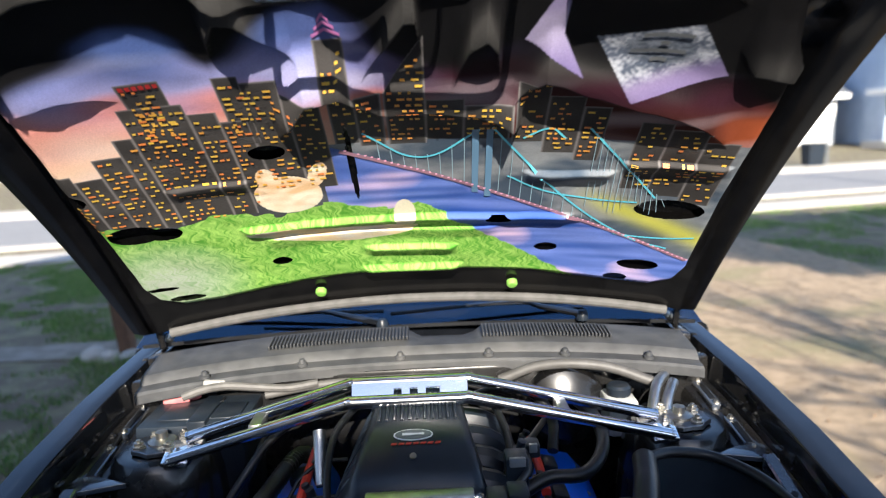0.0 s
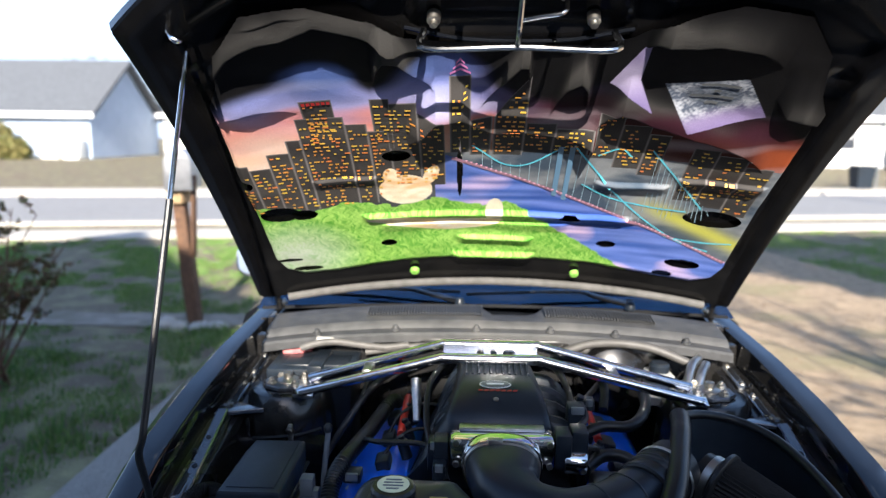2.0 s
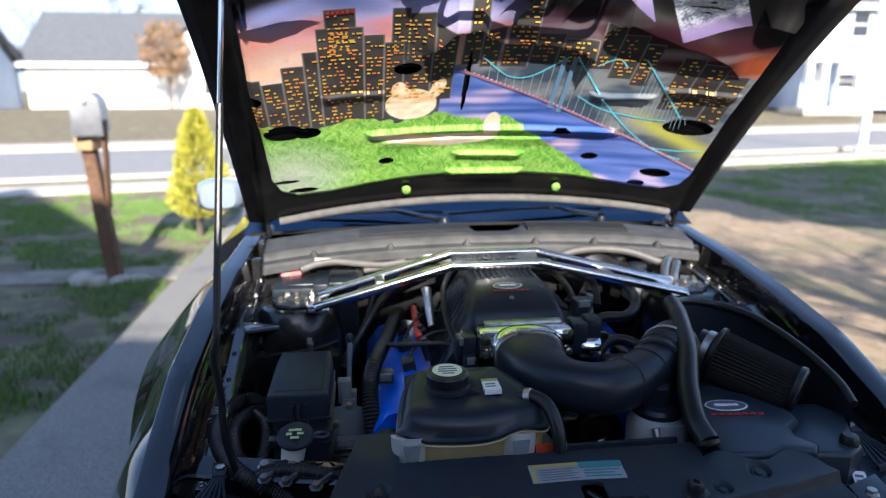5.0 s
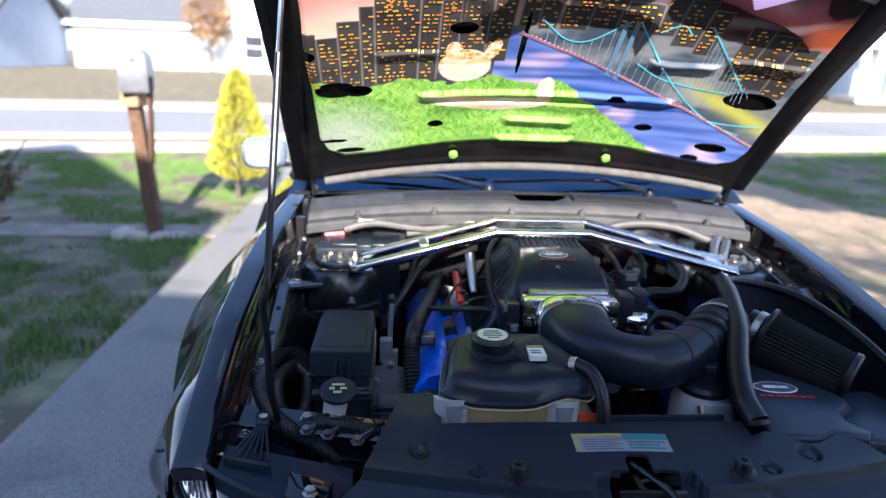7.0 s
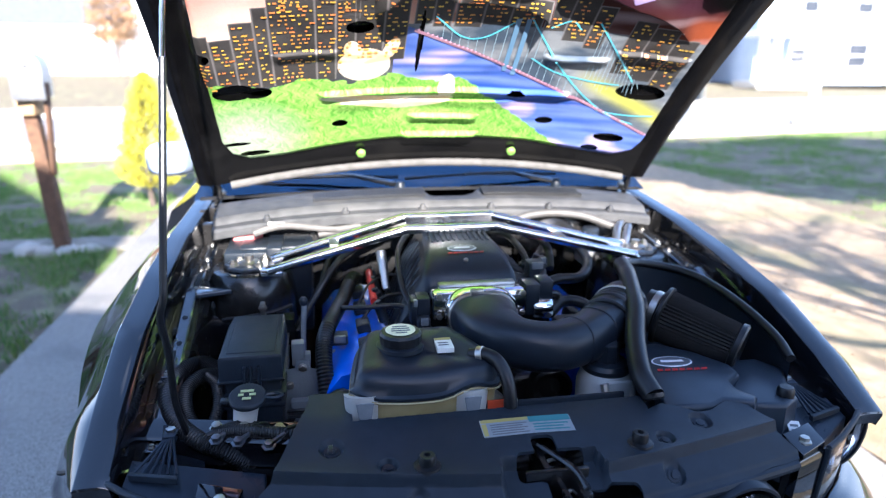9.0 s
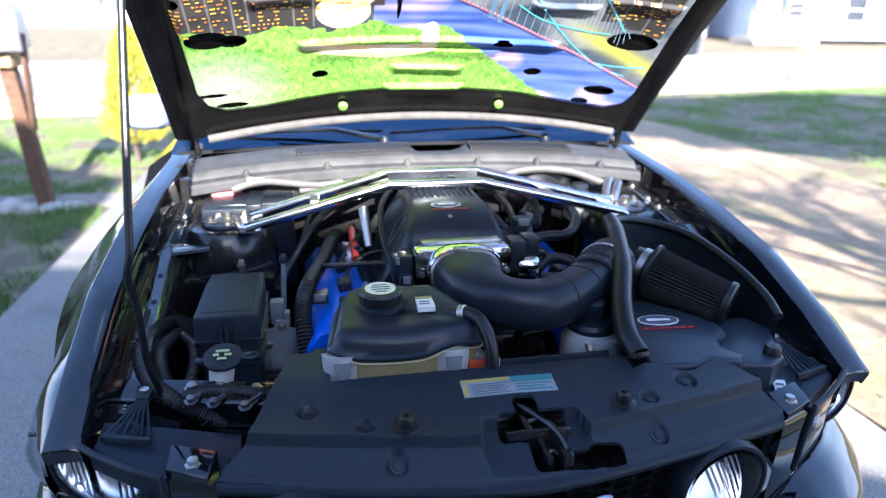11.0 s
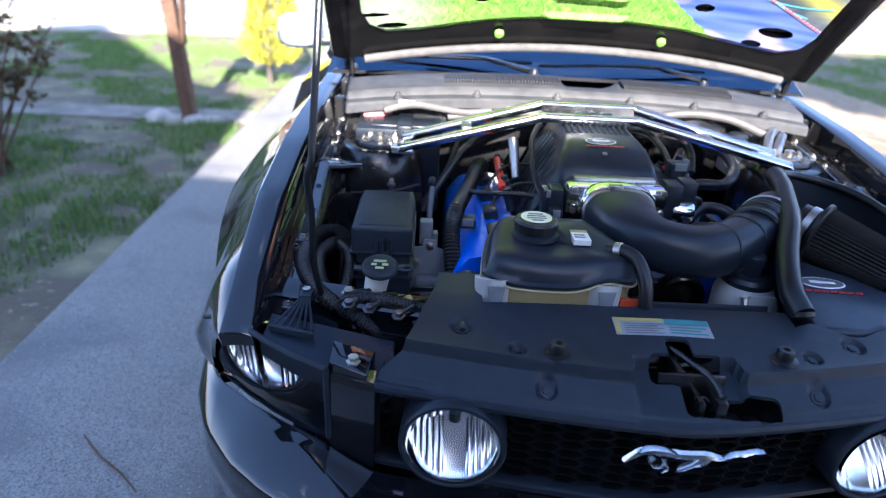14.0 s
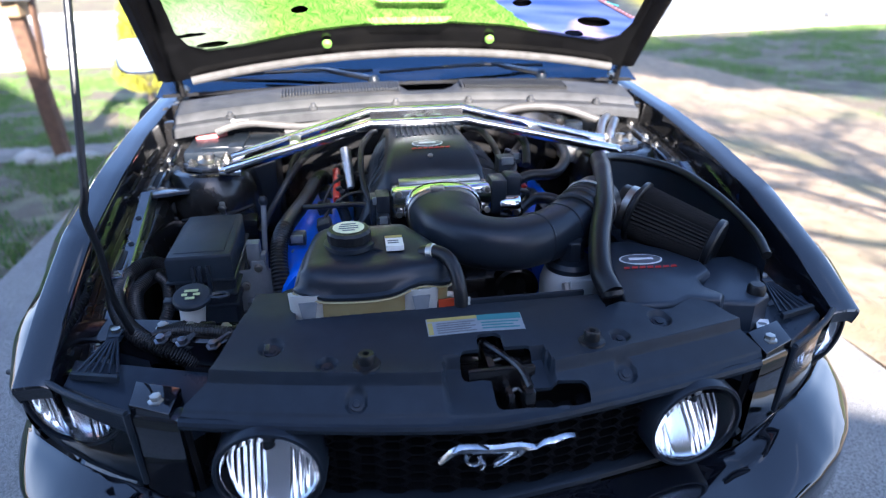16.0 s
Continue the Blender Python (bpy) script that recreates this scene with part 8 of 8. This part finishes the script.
# leaf litter on the dirt and the driveway's edge
M_LITTER = leaf_material("dry_leaf_litter", (0.22, 0.13, 0.06), (0.09, 0.055, 0.03))
bits = []
for k in range(2000):
    x, y = rg.gauss(2.9, 0.7), rg.uniform(-1.5, 8)
    if x < 1.66:
        continue
    c = Vector((x, y, 0.002 + rg.random() * 0.008))
    u = rand_dir(rg)
    u.z *= 0.3
    u = u.normalized() * rg.uniform(0.006, 0.015)
    v = Vector((-u.y, u.x, rg.uniform(-0.006, 0.006))) * 0.55
    bits.append((c - u, c - v, c + u, c + v))
tagged(soup("leaf_litter", bits, M_LITTER), "dry brown leaf litter scattered on bare dirt", "leaf litter", kind="stuff")
bm = bmesh.new()
tube(bm, [(-1.36, 0.84, 0.006), (-1.28, 0.76, 0.008), (-1.20, 0.70, 0.008), (-1.13, 0.635, 0.006)], [0.003, 0.0035, 0.003, 0.002], 6)
solid("twig", bm, M_TWIG, "thin dark twig lying on the concrete driveway", "twig")

# ---------------------------------------------------------------- street furniture and far houses
bm = bmesh.new()
tube(bm, [(11.3, 13.4, -0.1), (11.3, 13.4, 3.0), (11.3, 13.4, 6.5)], [0.10, 0.09, 0.075], 14)
pl = group("street_lamp", "tall white painted street lamp post beside the road", "street lamp", at=(11.3, 13.4, 0))
part("pole", bm, material("white_pole_paint", (0.75, 0.76, 0.78), 0.5, second=(0.66, 0.67, 0.69), scale=5), pl)
bm = bmesh.new()
lathe(bm, (11.3, 13.4, -0.05), (0, 0, 1), [(0.17, 0), (0.17, 0.14), (0.13, 0.17), (0.105, 0.18)], 18)
part("base", bm, material("white_base_paint", (0.7, 0.71, 0.72), 0.5), pl)
bm = bmesh.new()
box(bm, (11.0, 13.2, 6.45), (11.6, 13.6, 6.65), 0.06)
part("lantern", bm, M_GREY, pl)

M_SIDE_W = material("white_siding", (0.72, 0.72, 0.70), 0.6, second=(0.64, 0.64, 0.62), scale=2)
M_SIDE_B = material("pale_blue_siding", (0.40, 0.48, 0.60), 0.6, second=(0.35, 0.43, 0.55), scale=2)
M_ROOF = material("grey_shingles", (0.105, 0.115, 0.13), 0.9, second=(0.075, 0.08, 0.09), scale=6, bump=0.4, bump_scale=30)
M_TRIM = material("white_trim", (0.78, 0.78, 0.77), 0.5, second=(0.72, 0.72, 0.71), scale=4)
M_DARKGLASS = material("dark_window_glass", (0.03, 0.035, 0.045), 0.08, second=(0.05, 0.055, 0.065), scale=2)


def house(label, x0, x1, y0, y1, base, eave, ridge, siding, along_x=True, windows=(), door=None):
    h = group("house", label, "house", at=((x0 + x1) / 2, y0, 0))
    bm = bmesh.new()
    n = max(4, int((eave - base) / 0.22))
    loops = []
    for k in range(n):
        for z, d in ((base + (eave - base) * k / n, 0.03), (base + (eave - base) * (k + 0.96) / n, 0.0)):
            loops.append([(x0 - d, y0 - d, z), (x1 + d, y0 - d, z), (x1 + d, y1 + d, z), (x0 - d, y1 + d, z)])
    rings(bm, loops)
    wall = part("wall", bm, siding, h)
    bm = bmesh.new()
    o = 0.45
    if along_x:
        ym = (y0 + y1) / 2
        prof = [(y0 - o, eave - 0.12), (ym, ridge), (y1 + o, eave - 0.12), (y1 + o, eave - 0.30), (ym, ridge - 0.22), (y0 - o, eave - 0.30)]
        rings(bm, [[(x, y, z) for y, z in prof] for x in (x0 - o, x1 + o)])
    else:
        xm = (x0 + x1) / 2
        prof = [(x0 - o, eave - 0.12), (xm, ridge), (x1 + o, eave - 0.12), (x1 + o, eave - 0.30), (xm, ridge - 0.22), (x0 - o, eave - 0.30)]
        rings(bm, [[(x, y, z) for x, z in prof] for y in (y0 - o, y1 + o)])
        g = bmesh.new()
        rings(g, [[(x0, y, eave), (x1, y, eave), (xm, y, ridge - 0.2)] for y in (y0, y1)])
        part("gable", g, siding, h)
    part("roof", bm, M_ROOF, h)
    if along_x:
        g = bmesh.new()
        rings(g, [[(x, y0, eave - 0.2), (x, (y0 + y1) / 2, ridge - 0.2), (x, y1, eave - 0.2)] for x in (x0, x1)])
        part("gable", g, siding, h)
        g = bmesh.new()
        box(g, (x0 - o, y0 - o - 0.03, eave - 0.32), (x1 + o, y0 - o, eave - 0.08))
        part("gutter", g, M_TRIM, h)
    for wx, wz, ww, wh in windows:
        g = bmesh.new()
        for lo, hi in (((wx - ww - 0.08, y0 - 0.10, wz - 0.08), (wx + ww + 0.08, y0 - 0.04, wz)), ((wx - ww - 0.08, y0 - 0.10, wz + wh), (wx + ww + 0.08, y0 - 0.04, wz + wh + 0.08)), ((wx - ww - 0.08, y0 - 0.10, wz), (wx - ww, y0 - 0.04, wz + wh)), ((wx + ww, y0 - 0.10, wz), (wx + ww + 0.08, y0 - 0.04, wz + wh)), ((wx - ww, y0 - 0.09, wz + wh * 0.48), (wx + ww, y0 - 0.05, wz + wh * 0.52))):
            box(g, lo, hi)
        wf = part("window", g, M_TRIM, h)
        g = bmesh.new()
        box(g, (wx - ww, y0 - 0.06, wz), (wx + ww, y0 - 0.045, wz + wh))
        part("pane", g, M_DARKGLASS, wf)
    if door:
        g = bmesh.new()
        box(g, (door - 0.48, y0 - 0.09, base), (door + 0.48, y0 - 0.04, base + 2.05), 0.02)
        part("door", g, M_TRIM, h)
    return h


house("white one-storey house with a grey roof across the street", -18.0, -9.0, 38.0, 46.0, 0.3, 2.95, 5.9, M_SIDE_W, True, [], -12.6)
house("white house wing with a tall grey roof across the street", -9.6, -4.0, 37.4, 46.0, 0.3, 4.3, 7.2, M_SIDE_W, False, [(-8.2, 1.2, 0.5, 1.2), (-6.0, 1.2, 0.5, 1.2)])
house("pale blue gabled house with a grey roof across the street", -30.5, -18.4, 31.0, 38.0, 0.3, 2.7, 5.5, M_SIDE_B, True, [(-27, 1.1, 0.6, 1.1)])
house("pale blue two-storey house with a white porch across the street", 22.0, 33.0, 31.0, 40.0, 0.4, 5.6, 8.2, M_SIDE_B, True, [(24.8, 4.0, 0.45, 1.2), (24.4, 1.5, 0.45, 0.7), (28, 4.0, 0.5, 1.2), (28, 1.3, 0.6, 1.2)], 22.9)
house("white one-storey house with dark windows across the street", 33.5, 46.0, 30.0, 38.0, 0.4, 3.0, 5.6, M_SIDE_W, True, [(36, 1.3, 0.6, 1.2), (40, 1.3, 0.6, 1.2)])
house("white house with red brick front across the street", 12.5, 20.8, 33.0, 41.0, 0.4, 3.0, 5.6, M_SIDE_W, True, [(14.6, 1.3, 0.9, 1.2), (18.6, 1.3, 0.6, 1.2)], 16.6)
porch = group("porch", "white porch with square columns before the blue house", "porch", at=(22.4, 29.6, 0))
bm = bmesh.new()
box(bm, (20.9, 29.0, 2.72), (24.0, 30.9, 2.98), 0.03)
part("roof", bm, M_TRIM, porch)
for x in (21.1, 21.9, 23.75):
    bm = bmesh.new()
    box(bm, (x - 0.14, 29.1, 0.3), (x + 0.14, 29.38, 2.72), 0.02)
    part("column", bm, M_TRIM, porch)
bm = bmesh.new()
box(bm, (20.9, 29.0, 0.2), (24.0, 31.0, 0.55), 0.02)
part("floor", bm, M_WALK, porch)
# wheeled bin and far mailbox by the opposite kerb
bn = group("wheeled_bin", "dark wheeled bin standing by the far kerb", "bin", at=(13.6, 22.6, 0))
bm = bmesh.new()
loops = [[(13.6 + sx * w, 22.6 + sy * w, z) for sx, sy in ((-1, -1), (1, -1), (1, 1), (-1, 1))] for z, w in ((-0.05, 0.24), (0.75, 0.30))]
rings(bm, loops)
part("body", bm, M_PLASTIC, bn)
bm = bmesh.new()
box(bm, (13.28, 22.28, 0.75), (13.92, 22.92, 0.83), 0.03)
part("lid", bm, M_PLASTIC, bn)
bm = bmesh.new()
tube(bm, [(14.3, 22.9, -0.1), (14.3, 22.9, 1.6), (14.3, 22.9, 3.0)], 0.035, 8)
solid("sign_post", bm, M_GREY, "thin grey metal post by the far kerb", "post")
# pale bins by the blue house, dense hedge balls before it
for x in (-19.9, -18.9):
    b2 = group("storage_bin", "white plastic storage bin beside the blue house", "bin", "storage bins", at=(x, 30.4, 0))
    bm = bmesh.new()
    box(bm, (x - 0.42, 30.0, 0.2), (x + 0.42, 30.8, 1.35), 0.06)
    part("body", bm, M_WHITE, b2)
M_HEDGE = leaf_material("hedge_leaves", (0.10, 0.12, 0.03), (0.22, 0.18, 0.06))


def clump(name, label, cat, centre, rx, ry, rz, count, size, mat, seed, trunk=0.0):
    r = random.Random(seed)
    g = group(name, label, cat, at=(centre[0], centre[1], 0))
    lv = []
    for k in range(count):
        d = rand_dir(r)
        f = (0.6 + 0.42 * r.random()) * (1 + 0.22 * noise.noise((d.x * 2.2 + seed, d.y * 2.2, d.z * 2.2)))
        c = Vector((centre[0] + d.x * rx * f, centre[1] + d.y * ry * f, max(0.05, centre[2] + d.z * rz * f)))
        u = rand_dir(r) * size * r.uniform(0.6, 1.2)
        v = u.cross(rand_dir(r)).normalized() * u.length * 0.6
        lv.append((c - u, c - v, c + u, c + v))
    ob = soup("crown", lv, mat)
    ob.parent = g
    ob.matrix_parent_inverse = Matrix.Translation(-g.location)
    if trunk:
        bm = bmesh.new()
        tube(bm, [(centre[0], centre[1], -0.2), (centre[0] + 0.05, centre[1], centre[2] * 0.5), (centre[0], centre[1], centre[2])], [trunk, trunk * 0.8, trunk * 0.5], 10)
        part("trunk", bm, M_BARK, g)
        bm = bmesh.new()
        for k in range(9):
            d = rand_dir(r)
            p = Vector((centre[0], centre[1], centre[2] * r.uniform(0.55, 0.95)))
            tube(bm, [p, p + Vector((d.x * rx * 0.45, d.y * ry * 0.45, rz * 0.3)), p + Vector((d.x * rx * 0.8, d.y * ry * 0.8, rz * (0.3 + 0.5 * d.z)))], [trunk * 0.4, trunk * 0.25, trunk * 0.1], 6)
        part("limbs", bm, M_BARK, g)
    return g


for k, (x, y, r) in enumerate(((-22.3, 29.2, 1.25), (-24.4, 29.4, 1.1), (-21.0, 29.0, 0.75))):
    clump("hedge_bush", "rounded brown-green clipped bush before the blue house", "bush", (x, y, r * 0.95), r, r, r, 1500, 0.13, M_HEDGE, 40 + k)
for k, (x, y, h) in enumerate(((-24, 52, 9), (-17.5, 50, 10), (-12, 54, 11), (-7, 52, 9), (-30, 50, 10), (2, 56, 11), (12, 54, 10), (20, 52, 11), (29, 55, 12), (38, 50, 10))):
    bare_tree("bare_tree", "leafless brown tree behind the far houses", (x, y, 0.3), h, 60 + k)
clump("round_tree", "small brown-leaved tree before the white house", "tree", (-10.2, 36.0, 3.4), 1.3, 1.3, 1.6, 1300, 0.12, leaf_material("rusty_leaves", (0.30, 0.17, 0.08), (0.20, 0.13, 0.07)), 77, 0.09)

# ---------------------------------------------------------------- behind the camera, unseen: house and trees placed for the shade they cast
HOUSE_Y = -4.0
kk = math.tan(radians(SUN_EL))
# roof outlines are set by how far each point must throw its shade
RIDGE = [(-9.5, 3.2), (-4.3, 9.65), (-2.1, 5.95), (-1.29, 5.32)]
GABLE = [(-1.29, 3.12), (-1.0, 3.09), (-0.6, 2.9), (-0.35, 2.70), (1.0, 2.70), (1.2, 1.35), (1.5, 0.95), (2.9, 0.0)]
hb = group("house", "dark grey two-storey house with a lower side roof behind the driveway", "house", at=(-4, HOUSE_Y, 0))
for nm, out in (("wall", [(-9.5, 0), *[(x, (c - HOUSE_Y) * kk) for x, c in RIDGE], (-1.29, 0)]), ("garage_wall", [(-1.29, 0), *[(x, (c - HOUSE_Y) * kk) for x, c in GABLE], (2.9, 0)])):
    bm = bmesh.new()
    rings(bm, [[(x, HOUSE_Y, z) for x, z in out], [(x, HOUSE_Y - 7, z) for x, z in out]])
    part(nm, bm, material("dark_grey_siding", (0.075, 0.075, 0.078), 0.7, second=(0.055, 0.055, 0.058), scale=5, bump=0.3, bump_scale=20), hb)
for out in ([(x, 0.02 + (c - HOUSE_Y) * kk) for x, c in RIDGE], [(x, 0.02 + (c - HOUSE_Y) * kk) for x, c in GABLE + [(3.2, -0.2)]]):
    bm = bmesh.new()
    prof = [(x, z) for x, z in out] + [(x, z - 0.12) for x, z in out[::-1]]
    rings(bm, [[(x, HOUSE_Y - 0.3, z) for x, z in prof], [(x, HOUSE_Y - 7.3, z) for x, z in prof]])
    part("roof", bm, M_ROOF, hb)
for x in (-7.6, -4.0):
    for z in (1.0, 3.8):
        g = bmesh.new()
        box(g, (x - 0.6, HOUSE_Y + 0.003, z - 0.1), (x + 0.6, HOUSE_Y + 0.06, z + 1.4), 0.02)
        wf = part("window", g, M_TRIM, hb)
        g = bmesh.new()
        box(g, (x - 0.5, HOUSE_Y + 0.05, z), (x + 0.5, HOUSE_Y + 0.07, z + 1.3))
        part("pane", g, M_DARKGLASS, wf)
# invented tree: its crown only throws the dark area on the lawn
clump("shade_tree", "broad dense evergreen, unseen, added to shade the right lawn", "tree", (9.6, -6.0, 7.15), 5.2, 2.0, 1.35, 9000, 0.20, leaf_material("evergreen_leaves", (0.05, 0.09, 0.025), (0.09, 0.12, 0.035)), 91, 0.22)
bare_tree("bare_tree", "leafless tree beside the house casting branch shadows", (3.9, -4.6, 0), 6.7, 33, 4, 0.6)
bare_tree("bare_tree", "leafless tree beside the house casting branch shadows", (3.35, -3.2, 0), 5.6, 35, 5, 0.75)
